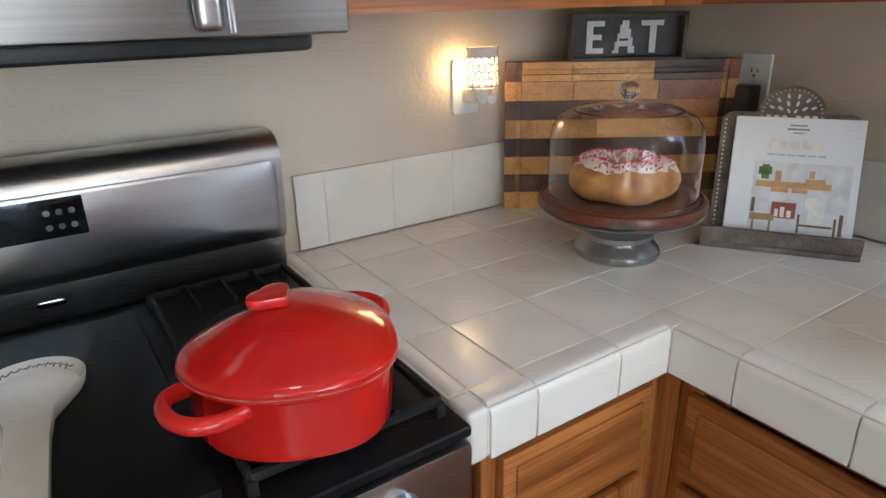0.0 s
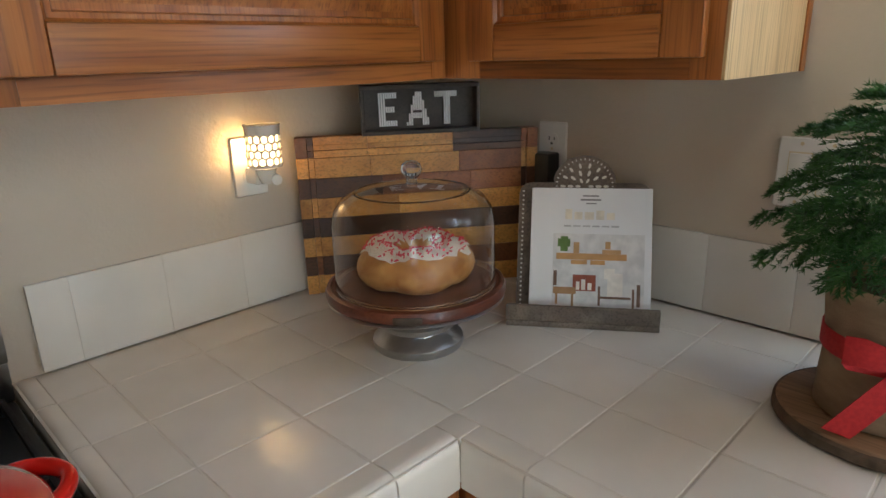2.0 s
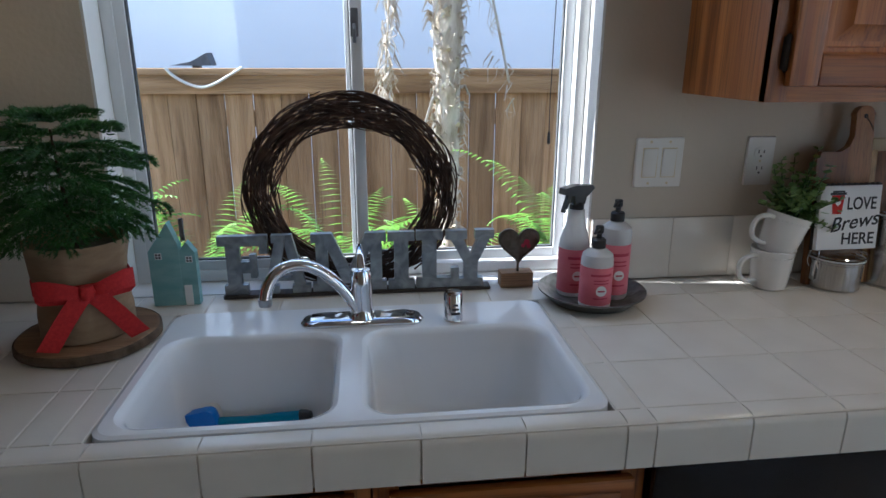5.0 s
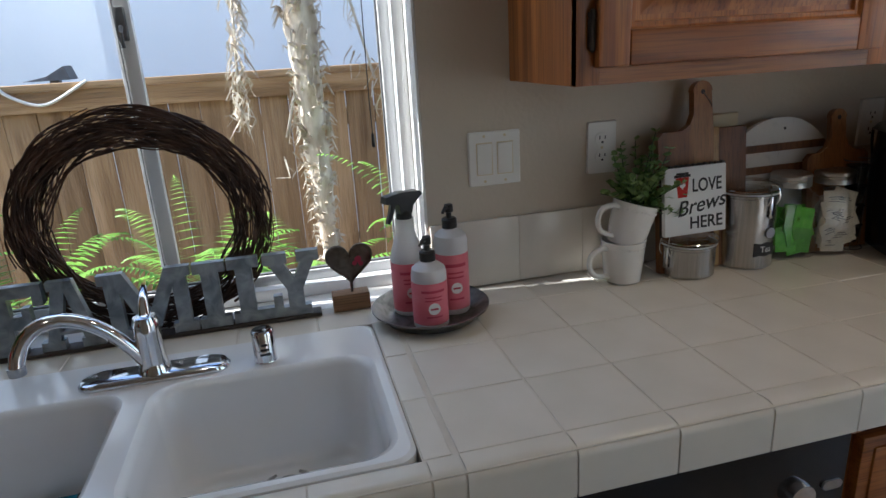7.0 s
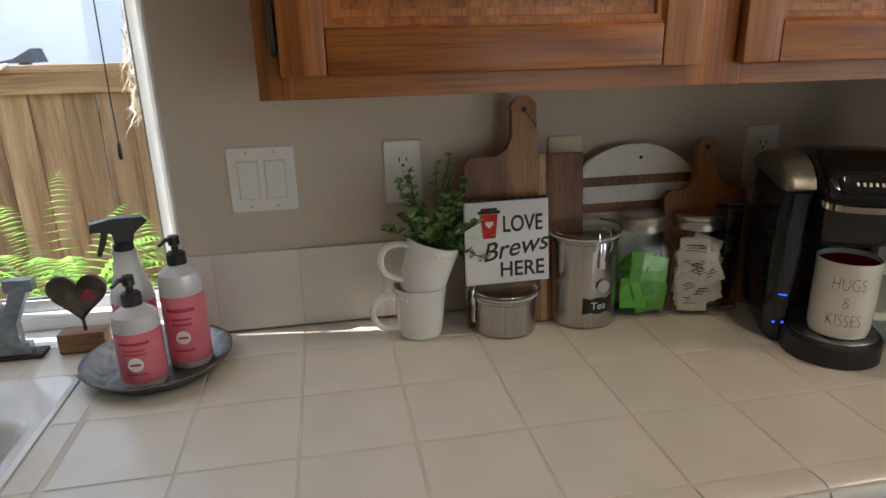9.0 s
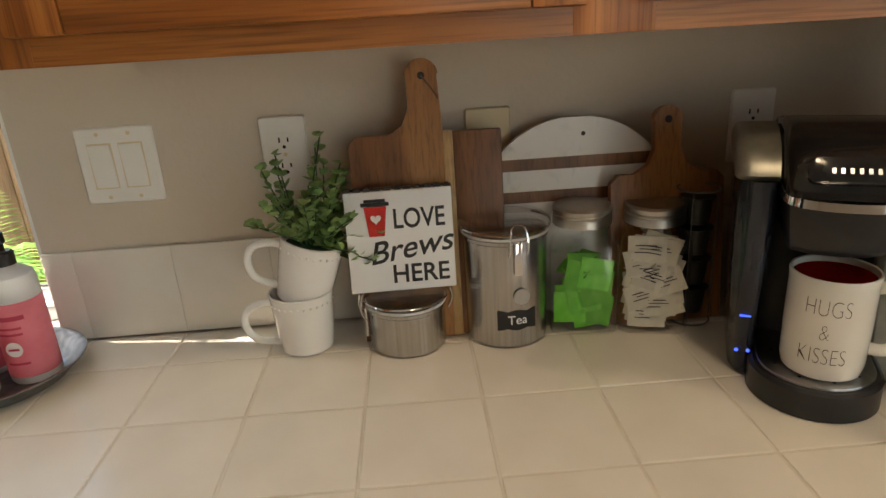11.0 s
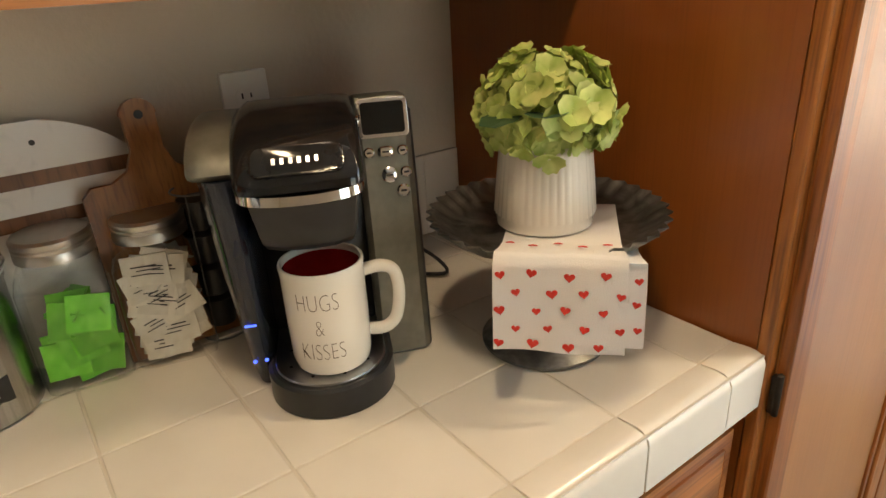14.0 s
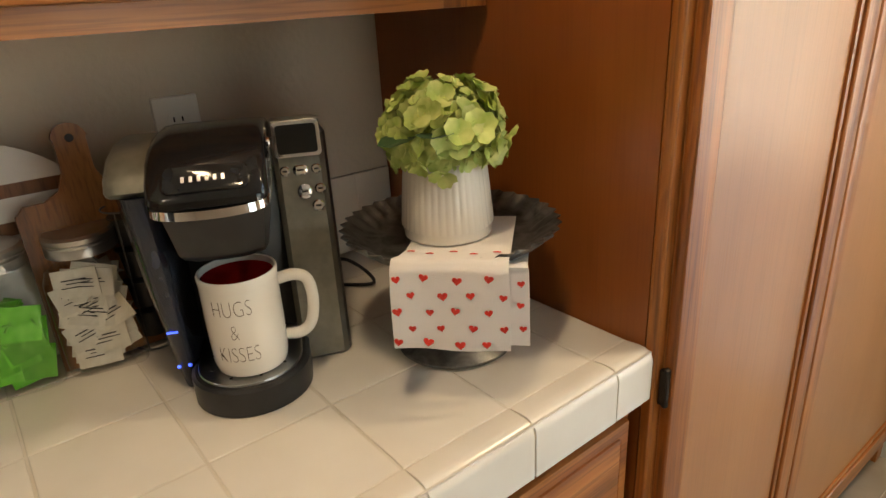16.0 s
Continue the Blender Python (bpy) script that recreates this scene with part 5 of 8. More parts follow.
print_on("title_bar", [(-0.016, 0.200, 0.012, 0.2025), (-0.020, 0.193, 0.016, 0.196), (-0.010, 0.187, 0.008, 0.189)], (0.25, 0.24, 0.23), bk, km, 0.0206)
print_on("gold_title", [(-0.046, 0.160, -0.034, 0.178), (-0.030, 0.160, -0.016, 0.173), (-0.012, 0.160, 0.004, 0.173), (0.008, 0.160, 0.022, 0.176), (0.026, 0.160, 0.040, 0.172)], (0.68, 0.62, 0.50), bk, km, 0.0206)
print_on("subtitle_bar", [(-0.048 + q * 0.0165, 0.147, -0.048 + q * 0.0165 + 0.013, 0.1498) for q in range(6)], (0.45, 0.44, 0.42), bk, km, 0.0206)

# ---- sink ----
sk = thing("sink", ((SX0 + SX1) / 2, (SY0 + SY1) / 2, 0.73), "white enamelled double-bowl kitchen sink", "sink")
ZT = CT + 0.004


def rrect(x0, y0, x1, y1, r, z, n=6):
    return [((x0 + x1) / 2 + a, (y0 + y1) / 2 + b_, z) for a, b_ in rounded(x1 - x0, y1 - y0, r, n)]


BOWLS = ((0.754, -0.188, 1.070, 0.143), (0.754, -0.592, 1.070, -0.224))
b = bmesh.new()
edges = []
for lp in [rrect(SX0 + 0.008, SY0 + 0.008, SX1 - 0.008, SY1 - 0.008, 0.03, ZT)] + [rrect(*q, 0.05, ZT) for q in BOWLS]:
    vs = [b.verts.new(p) for p in lp]
    edges += [b.edges.new((vs[i], vs[(i + 1) % len(vs)])) for i in range(len(vs))]
bmesh.ops.triangle_fill(b, use_beauty=True, edges=edges)
loft(b, [rrect(SX0 + 0.008, SY0 + 0.008, SX1 - 0.008, SY1 - 0.008, 0.03, ZT), rrect(SX0 + 0.002, SY0 + 0.002, SX1 - 0.002, SY1 - 0.002, 0.03, ZT - 0.003), rrect(SX0 + 0.001, SY0 + 0.001, SX1 - 0.001, SY1 - 0.001, 0.03, CT - 0.02)], False, False)
part("deck", b, PORCELAIN, sk, smooth=60)
for x0, y0, x1, y1 in BOWLS:
    lv = [(0, 0, 0.05), (0.006, -0.003, 0.05), (0.011, -0.012, 0.05), (0.016, -0.05, 0.055), (0.024, -0.150, 0.06), (0.034, -0.172, 0.06), (0.055, -0.182, 0.05), (0.11, -0.185, 0.02)]
    part("bowl", loft(bmesh.new(), [rrect(x0 + i_, y0 + i_, x1 - i_, y1 - i_, r_, ZT + z_) for i_, z_, r_ in lv], False, True), PORCELAIN, sk, smooth=60)
    part("drain", turned([(0.042, 0.0), (0.044, 0.002), (0.040, 0.0035), (0.034, 0.001), (0.028, -0.0005), (0, -0.0005)], (0.985, (y0 + y1) / 2 - 0.014, ZT - 0.1835), 28), CHROME, sk)
    part("strainer", turned([(0, 0), (0.027, 0), (0.026, 0.003), (0.006, 0.004), (0.006, 0.012), (0, 0.013)], (0.985, (y0 + y1) / 2 - 0.014, ZT - 0.1837), 24), GASKET, sk)

# faucet
fc = thing("faucet", (1.110, -0.225, ZT), "chrome single-lever kitchen faucet on an oval base plate", "faucet")
part("base_plate", local(loft(bmesh.new(), [[(x * s, y * s, z) for x, y in rounded(0.058, 0.246, 0.028, 8)] for s, z in ((1, 0.0002), (1, 0.004), (0.96, 0.010), (0.86, 0.013))]), pose(1.110, -0.225, ZT)), CHROME, fc)
part("body", turned([(0.028, 0.012), (0.026, 0.018), (0.0225, 0.030), (0.0215, 0.075), (0.022, 0.100), (0.018, 0.112), (0, 0.116)], (1.110, -0.225, ZT), 32), CHROME, fc)
spts = []
for k in range(15):
    q = k / 14
    p0, p1, p2, p3 = Vector((1.105, -0.215, ZT + 0.030)), Vector((1.092, -0.150, ZT + 0.165)), Vector((1.072, -0.055, ZT + 0.160)), Vector((1.052, -0.046, ZT + 0.076))
    spts.append(p0 * (1 - q) ** 3 + p1 * 3 * q * (1 - q) ** 2 + p2 * 3 * q * q * (1 - q) + p3 * q ** 3)
part("spout", tube(bmesh.new(), spts, 0.0118, 16), CHROME, fc)
part("aerator", turned([(0, 0), (0.012, 0), (0.013, 0.004), (0.013, 0.014), (0, 0.014)], (1.051, -0.046, ZT + 0.066), 20), STEEL, fc)
part("lever", tube(bmesh.new(), [(1.110, -0.225, ZT + 0.105), (1.125, -0.224, ZT + 0.128), (1.140, -0.223, ZT + 0.138), (1.160, -0.222, ZT + 0.146)], 0.0085, 12, taper=lambda q: 1.2 - 0.5 * q), CHROME, fc)
ag = thing("air_gap", (1.100, -0.409, ZT), "short chrome air gap cap on the sink deck", "air gap")
part("cap", turned([(0.019, 0.0002), (0.0205, 0.003), (0.0195, 0.006), (0.0195, 0.056), (0.017, 0.061), (0, 0.062)], (1.100, -0.409, ZT), 28), CHROME, ag)
b = bmesh.new()
for k in range(3):
    box(b, 1.0795, -0.420 + k * 0.002, ZT + 0.018 + k * 0.009, 1.0812, -0.402 - k * 0.002, ZT + 0.022 + k * 0.009)
part("slot", b, DARK, ag)

# dish brush in the bowl
db = thing("dish_brush", (1.04, 0.03, 0.736), "blue and clear plastic dish brush lying in the sink", "brush")
bm_ = Matrix.Translation((1.020, 0.012, 0.746)) @ pose(0, 0, 0, 0, 0, -98)
part("head", local(loft(bmesh.new(), [[(x * s - 0.072, z, 0.024 + y) for x, y in rounded(0.078, 0.060, 0.014)] for s, z in ((0.92, -0.020), (1, -0.015), (1, -0.004), (0.95, 0.0))]), bm_ @ pose(0, 0, 0.006, 0, -14, 0)), BLUE_P, db)
part("bristles", local(loft(bmesh.new(), [[(x * s - 0.072, z, 0.024 + y * s) for x, y in rounded(0.070, 0.054, 0.010)] for s, z in ((0.95, 0.0), (1.0, 0.018))]), bm_ @ pose(0, 0, 0.006, 0, -14, 0)), PAPER, db, "white bristles")
part("handle", local(tube(bmesh.new(), [(-0.05, -0.008, 0.016), (-0.02, -0.004, 0.012), (0.03, 0, 0.012), (0.085, 0, 0.022), (0.115, 0, 0.028)], 0.0125, 14, taper=lambda q: 0.85 + 0.35 * math.sin(3 * q)), bm_), CYAN_P, db)
part("handle_tip", local(tube(bmesh.new(), [(0.116, 0, 0.028), (0.128, 0, 0.030), (0.137, 0, 0.032)], 0.0135, 14, taper=lambda q: 1.0 - 0.5 * q * q), bm_), BLACK_P, db, "dark rubber tip")

# dishwasher
dw = thing("dishwasher", (0.72, -0.97, 0), "black built-in dishwasher with control strip", "dishwasher")
part("body", boxed(0.735, -1.278, 0.10, XE - 0.02, -0.668, 0.838), BLACK_P, dw)
part("door", boxed(0.705, -1.276, 0.12, 0.7345, -0.670, 0.690, 0.005), BLACK, dw)
part("control_strip", boxed(0.698, -1.276, 0.695, 0.7345, -0.670, 0.836, 0.006, 3), BLACK, dw)
part("toe_kick", boxed(0.77, -1.276, 0.0, 0.78, -0.670, 0.10), BLACK_P, dw)
part("dial", turned([(0, 0), (0.024, 0), (0.022, 0.014), (0, 0.016)], (0, 0, 0), 24, basis((0.6985, -1.185, 0.745), EAST)), CHROME, dw)
part("button", local(loft(bmesh.new(), [[(x, y, z) for x, y in rounded(0.036, 0.016, 0.0075)] for z in (0, 0.004)]), basis((0.6985, -1.248, 0.748), EAST)), STEEL, dw)

# ---- potted pine on a log slice ----
PCX, PCY = 1.090, 0.287
sl = thing("log_slice", (PCX, PCY, CT), "round brown log slice used as a plant tray", "wood slice")
b = bmesh.new()
loops = []
for s, z in ((0.97, 0.0), (1.0, 0.004), (1.0, 0.018), (0.965, 0.021)):
    loops.append([(PCX + (0.122 + 0.005 * noise.noise((2 * math.cos(q), 2 * math.sin(q), 5))) * s * math.cos(q), PCY + (0.122 + 0.005 * noise.noise((2 * math.cos(q), 2 * math.sin(q), 5))) * s * math.sin(q), CT + 0.001 + z) for q in [2 * math.pi * k / 56 for k in range(56)]])
part("slice", loft(b, loops), SLICE, sl)
part("bark_ring", loft(bmesh.new(), [[(PCX + (p[0] - PCX) * f, PCY + (p[1] - PCY) * f, CT + z) for p in loops[1]] for f, z in ((1.0, 0.002), (1.035, 0.006), (1.03, 0.017), (1.0, 0.0205))], False, False), BARK, sl)
pz = CT + 0.0225
pp = thing("potted_pine", (PCX, PCY, pz), "small Norfolk pine in a burlap-wrapped pot with red bow", "plant")
b = bmesh.new()
loops = []
for r_, z in ((0.076, 0.0), (0.080, 0.004), (0.079, 0.05), (0.075, 0.090), (0.079, 0.12), (0.086, 0.170), (0.087, 0.180), (0.081, 0.178), (0.074, 0.150)):
    loops.append([(PCX + (r_ + 0.0035 * noise.noise((3 * math.cos(q), 3 * math.sin(q), z * 30)) * (1 + z * 6)) * math.cos(q), PCY + (r_ + 0.0035 * noise.noise((3 * math.cos(q), 3 * math.sin(q), z * 30)) * (1 + z * 6)) * math.sin(q), pz + z + 0.004 * noise.noise((q, z * 9, 1))) for q in [2 * math.pi * k / 48 for k in range(48)]])
for lp in loops[:1]:
    lp[:] = [(x, y, pz) for x, y, z in lp]
part("burlap_wrap", loft(b, loops, True, False), BURLAP, pp, "coarse brown burlap wrap", smooth=70)
part("soil", turned([(0, 0.160), (0.074, 0.159), (0.074, 0.145), (0, 0.145)], (PCX, PCY, pz), 28), SOIL, pp)
# ribbon: band, loops, tails, knot
bow = part("ribbon_band", turned([(0.0800, 0.084), (0.0812, 0.086), (0.0812, 0.112), (0.0800, 0.114), (0.0785, 0.100), (0.0800, 0.084)], (PCX, PCY, pz), 48), RIBBON, pp)


def ribbon(path, width, up):
    b_ = bmesh.new()
    rows_ = []
    for i, p in enumerate(path):
        p = Vector(p)
        w = width[i] if isinstance(width, (list, tuple)) else width
        rows_.append((b_.verts.new(p - Vector(up) * w / 2), b_.verts.new(p + Vector(up) * w / 2)))
    for a_, c_ in zip(rows_, rows_[1:]):
        b_.faces.new((a_[0], a_[1], c_[1], c_[0]))
    ext = bmesh.ops.extrude_face_region(b_, geom=b_.faces[:])
    for v in [q for q in ext["geom"] if isinstance(q, bmesh.types.BMVert)]:
        v.co += Vector((-0.0009, -0.0006, 0.0))
    return b_


BU, BN = Vector((0.45, -0.89, 0)).normalized(), Vector((-0.89, -0.45, 0)).normalized()
BO = Vector((PCX, PCY, pz + 0.102)) + BN * 0.084
for s in (-1, 1):
    lp = [BO + BU * s * a_ + BN * c_ + Vector((0, 0, z_)) for a_, c_, z_ in ((0.004, 0.004, 0), (0.03, 0.016, 0.010), (0.062, 0.010, 0.016), (0.078, -0.004, 0.012), (0.070, -0.012, 0.0), (0.035, 0.0, -0.004), (0.004, 0.002, -0.002))]
    part("bow_loop", ribbon(lp, [0.016, 0.028, 0.036, 0.036, 0.034, 0.026, 0.014], (0, 0, 1)), RIBBON, pp, smooth=70)
    tl = [BO + BU * s * a_ + BN * c_ + Vector((0, 0, z_)) for a_, c_, z_ in ((0.004, 0.004, -0.002), (0.022, 0.009, -0.02), (0.042, 0.008, -0.048), (0.060, 0.006, -0.075), (0.074, 0.004, -0.096))]
    part("bow_tail", ribbon(tl, 0.034, BU * 0.95 + Vector((0, 0, 0.3 * s))), RIBBON, pp, smooth=70)
part("bow_knot", turned([(0, -0.014), (0.011, -0.012), (0.014, 0), (0.011, 0.012), (0, 0.014)], (BO.x + BN.x * 0.006, BO.y + BN.y * 0.006, BO.z), 16), RIBBON, pp)
trunk = [(PCX, PCY, pz + 0.14), (PCX - 0.003, PCY + 0.004, pz + 0.24), (PCX - 0.005, PCY + 0.008, pz + 0.375)]
part("trunk", tube(bmesh.new(), trunk, 0.006, 8, taper=lambda q: 1 - 0.7 * q), BARK, pp)
prnd = random.Random(8)
verts, faces = [], []


def needle(p, d, length, w):
    side = d.cross(Vector((prnd.uniform(-1, 1), prnd.uniform(-1, 1), prnd.uniform(-1, 1)))).normalized() * w
    i = len(verts)
    verts.extend([p - side, p + side, p + d * length])
    faces.append((i, i + 1, i + 2))


def pine_branch(o, az, length, rise, droop):
    """A long limb with flat side sprays, each a rope of short needles."""
    n = 14
    d0 = Vector((math.cos(az), math.sin(az), 0))
    side = Vector((-d0.y, d0.x, 0))
    for k in range(n + 1):
        q = k / n
        p = o + d0 * length * q + Vector((0, 0, length * (rise * q - droop * q * q)))
        tang = (d0 + Vector((0, 0, rise - 2 * droop * q))).normalized()
        for _ in range(9):
            needle(p + tang * prnd.uniform(0, length / n), (tang * 0.9 + Vector((prnd.uniform(-1, 1), prnd.uniform(-1, 1), prnd.uniform(-0.5, 1)))).normalized(), 0.009, 0.0009)
        if q > 0.14 and k % 2 == 0:
            for s_ in (-1, 1):
                ln = 0.058 * math.sin(math.pi * min(1, 0.30 + 0.66 * q)) + 0.010
                td = (side * s_ * 0.62 + tang * 0.9 + Vector((0, 0, prnd.uniform(-0.28, 0.05)))).normalized()
                for j in range(12):
                    pj = p + td * ln * j / 11 - Vector((0, 0, 0.010 * (j / 11) ** 2))
                    for _ in range(5):
                        needle(pj, (td * 1.0 + Vector((prnd.uniform(-1, 1), prnd.uniform(-1, 1), prnd.uniform(-0.6, 0.9))) * 0.75).normalized(), 0.0105, 0.0012)


for w, (h, length, cnt, rise, droop) in enumerate(((0.208, 0.118, 7, 0.20, 0.40), (0.226, 0.148, 8, 0.22, 0.34), (0.250, 0.158, 8, 0.28, 0.34), (0.276, 0.156, 7, 0.32, 0.34), (0.304, 0.145, 7, 0.34, 0.32), (0.332, 0.126, 6, 0.34, 0.26), (0.358, 0.100, 6, 0.32, 0.18), (0.380, 0.050, 4, 0.5, 0.1))):
    for k in range(cnt):
        pine_branch(Vector((PCX - 0.004, PCY + 0.006, pz + h + 0.006)), 2 * math.pi * (k + prnd.uniform(-0.2, 0.2)) / cnt + w * 0.5, length * prnd.uniform(0.78, 1.02), rise + prnd.uniform(-0.1, 0.1), droop)
me = bpy.data.meshes.new("needles")
me.from_pydata(verts, [], faces)
tagged(part("needles", me, NEEDLE, pp, "dense deep green needles"), kind="stuff")

# ---- little teal house ----
hs = thing("house_ornament", (1.262, 0.175, CT + 0.001), "teal painted wooden house ornament with white windows", "ornament")
hm_ = basis((1.248, 0.221, CT + 0.001), EAST)
part("tall_house", local(prism(bmesh.new(), [(0, 0), (0.062, 0), (0.062, 0.135), (0.044, 0.185), (0.0, 0.122)], 0.024, pose(0, 0, -0.024)), hm_), TEAL, hs)
part("low_house", local(prism(bmesh.new(), [(0.0622, 0), (0.095, 0), (0.095, 0.118), (0.078, 0.142), (0.0622, 0.122)], 0.022, pose(0, 0, -0.023)), hm_), TEAL, hs)
part("chimney", local(boxed(0.066, 0.142, -0.018, 0.074, 0.190, -0.010), hm_), GASKET, hs)
part("door", local(boxed(0.066, 0.0, 0.0, 0.082, 0.046, 0.001), hm_), PAPER, hs)
for u, v in ((0.020, 0.112), (0.082, 0.104)):
    w_ = part("window", local(boxed(u - 0.007, v - 0.007, 0.0, u + 0.007, v + 0.007, 0.0009), hm_), PAPER, hs)
    bb = bmesh.new()
    for i in (-1, 1):
        for j in (-1, 1):
            box(bb, u + i * 0.0031 - 0.0022, v + j * 0.0031 - 0.0022, 0.0009, u + i * 0.0031 + 0.0022, v + j * 0.0031 + 0.0022, 0.0013)
    part("pane", local(bb, hm_), INK, w_)

# ---- FAMILY sign ----
fs = thing("family_sign", (1.283, -0.22, CT + 0.001), "galvanised metal letters spelling FAMILY on a dark base", "sign")
fm_ = basis((1.276, 0.086, CT + 0.0012), EAST)
LH, DEPTH = 0.135, 0.018
LETTERS = {
    "F": (0.000, 0.108, [[(0.008, 0), (0.058, 0), (0.058, 0.022), (0.046, 0.022), (0.046, 0.050), (0.066, 0.050), (0.066, 0.038), (0.080, 0.038), (0.080, 0.092), (0.066, 0.092), (0.066, 0.076), (0.046, 0.076), (0.046, 0.112), (0.088, 0.112), (0.088, 0.094), (0.106, 0.094), (0.106, 0.135), (0.0, 0.135), (0.0, 0.113), (0.016, 0.113), (0.016, 0.022), (0.008, 0.022)]]),
    "A": (0.085, 0.110, [[(0, 0), (0.040, 0), (0.040, 0.018), (0.034, 0.018), (0.038, 0.036), (0.040, 0.036), (0.058, 0.112), (0.060, 0.135), (0.030, 0.135), (0.030, 0.118), (0.036, 0.118), (0.012, 0.018), (0, 0.018)],
                         [(0.0582, 0.112), (0.072, 0.036), (0.0395, 0.036), (0.038, 0.058), (0.036, 0.030), (0.074, 0.030), (0.076, 0.018), (0.070, 0.018), (0.070, 0), (0.110, 0), (0.110, 0.018), (0.100, 0.018), (0.074, 0.135), (0.0602, 0.135)]]),
    "M": (0.200, 0.168, [[(0, 0), (0.046, 0), (0.046, 0.020), (0.036, 0.020), (0.036, 0.098), (0.068, 0.018), (0.098, 0.018), (0.130, 0.098), (0.130, 0.020), (0.120, 0.020), (0.120, 0), (0.166, 0), (0.166, 0.020), (0.156, 0.020), (0.156, 0.115), (0.166, 0.115), (0.166, 0.135), (0.120, 0.135), (0.083, 0.052), (0.046, 0.135), (0.0, 0.135), (0, 0.115), (0.010, 0.115), (0.010, 0.020), (0, 0.020)]]),
    "I": (0.370, 0.062, [[(0, 0), (0.060, 0), (0.060, 0.021), (0.046, 0.021), (0.046, 0.114), (0.060, 0.114), (0.060, 0.135), (0, 0.135), (0, 0.114), (0.014, 0.114), (0.014, 0.021), (0, 0.021)]]),
    "L": (0.434, 0.100, [[(0, 0), (0.098, 0), (0.098, 0.046), (0.080, 0.046), (0.080, 0.023), (0.046, 0.023), (0.046, 0.114), (0.060, 0.114), (0.060, 0.135), (0, 0.135), (0, 0.114), (0.014, 0.114), (0.014, 0.021), (0, 0.021)]]),
    "Y": (0.502, 0.110, [[(0.028, 0), (0.086, 0), (0.086, 0.020), (0.073, 0.020), (0.073, 0.058), (0.100, 0.114), (0.110, 0.114), (0.110, 0.135), (0.066, 0.135), (0.066, 0.114), (0.073, 0.114), (0.057, 0.078), (0.040, 0.114), (0.047, 0.114), (0.047, 0.135), (0, 0.135), (0, 0.114), (0.010, 0.114), (0.041, 0.058), (0.041, 0.020), (0.028, 0.020)]])}
for ch, (off, w_, outs) in LETTERS.items():
    bb = bmesh.new()
    for o_ in outs:
        prism(bb, [(u + off, v + 0.008) for u, v in o_], DEPTH, pose(0, 0, -DEPTH + (0.0015 if ch in "AIY" else 0)))
    bmesh.ops.triangulate(bb, faces=[f for f in bb.faces if len(f.verts) > 4])
    part("letter", local(bb, fm_), GALV, fs, "galvanised letter " + ch, smooth=20)
part("base_strip", local(boxed(0.004, 0, -0.030, 0.606, 0.0078, 0.006, 0.002), fm_), SIGNW, fs)

# ---- twig wreath ----
wr = thing("twig_wreath", (1.338, -0.205, CT + 0.001), "round dark brown grapevine twig wreath leaning on the window", "wreath")
wrnd = random.Random(21)
WZ = CT + 0.218
for k in range(125):
    a0, span = wrnd.uniform(0, 6.28), wrnd.uniform(2.2, 4.6)
    ro, ph, tw = 0.039 * math.sqrt(wrnd.random()), wrnd.uniform(0, 6.28), wrnd.uniform(-2.2, 2.2)
    pts = []
    nn = int(span * 9)
    for i in range(nn + 1):
        q = a0 + span * i / nn
        t = ph + tw * q
        flare = 0.012 * max(0, (i / nn - 0.9) * 10) * (1 if k % 3 == 0 else 0)
        R = 0.189 + ro * math.cos(t) + 0.004 * math.sin(7 * q + k) + flare
        z_ = WZ + R * math.sin(q)
        pts.append((1.338 + 0.55 * ro * math.sin(t), -0.205 + R * 1.07 * math.cos(q), max(z_, CT + 0.004)))
    part("vine", tube(bmesh.new(), pts, wrnd.uniform(0.0011, 0.0025), 4), TWIG, wr)

# ---- metal heart on a block ----
hb = thing("heart_ornament", (1.294, -0.585, CT + 0.001), "dark metal heart on a small wooden block", "ornament")
part("block", boxed(1.276, -0.622, CT + 0.001, 1.312, -0.545, CT + 0.037, 0.0015), SLICE, hb)
gm = basis((1.293, -0.588, CT + 0.104), EAST)
hl = heart_outline(0.098, 40, 1.0)
part("heart", local(loft(bmesh.new(), [[(x * s, y * s, z) for x, y in hl] for s, z in ((0.90, -0.006), (1.0, -0.003), (1.0, 0.004), (0.93, 0.004), (0.86, 0.0015), (0.5, 0.004), (0.1, 0.005))]), gm), BRONZE, hb)
part("post", tube(bmesh.new(), [(1.293, -0.588, CT + 0.030), (1.293, -0.588, CT + 0.066)], 0.003, 8), BRONZE, hb)
part("flower", local(disc(disc(disc(bmesh.new(), 0.007, pose(0.018, 0.004, 0.0045)), 0.005, pose(0.010, -0.004, 0.0045)), 0.005, pose(0.023, -0.006, 0.0042)), gm), RASP, hb, "small red painted flower")

# ---- soap tray and bottles ----
TCX, TCY = 1.188, -0.732
ty = thing("soap_tray", (TCX, TCY, CT + 0.001), "round zinc pie-dish tray holding soap bottles", "tray")
part("dish", turned([(0, 0.001), (0.086, 0.001), (0.092, 0.003), (0.112, 0.024), (0.118, 0.026), (0.118, 0.0285), (0.111, 0.027), (0.090, 0.006), (0.084, 0.004), (0, 0.004)], (TCX, TCY, CT), 56), ZINC, ty)
bz = CT + 0.0046


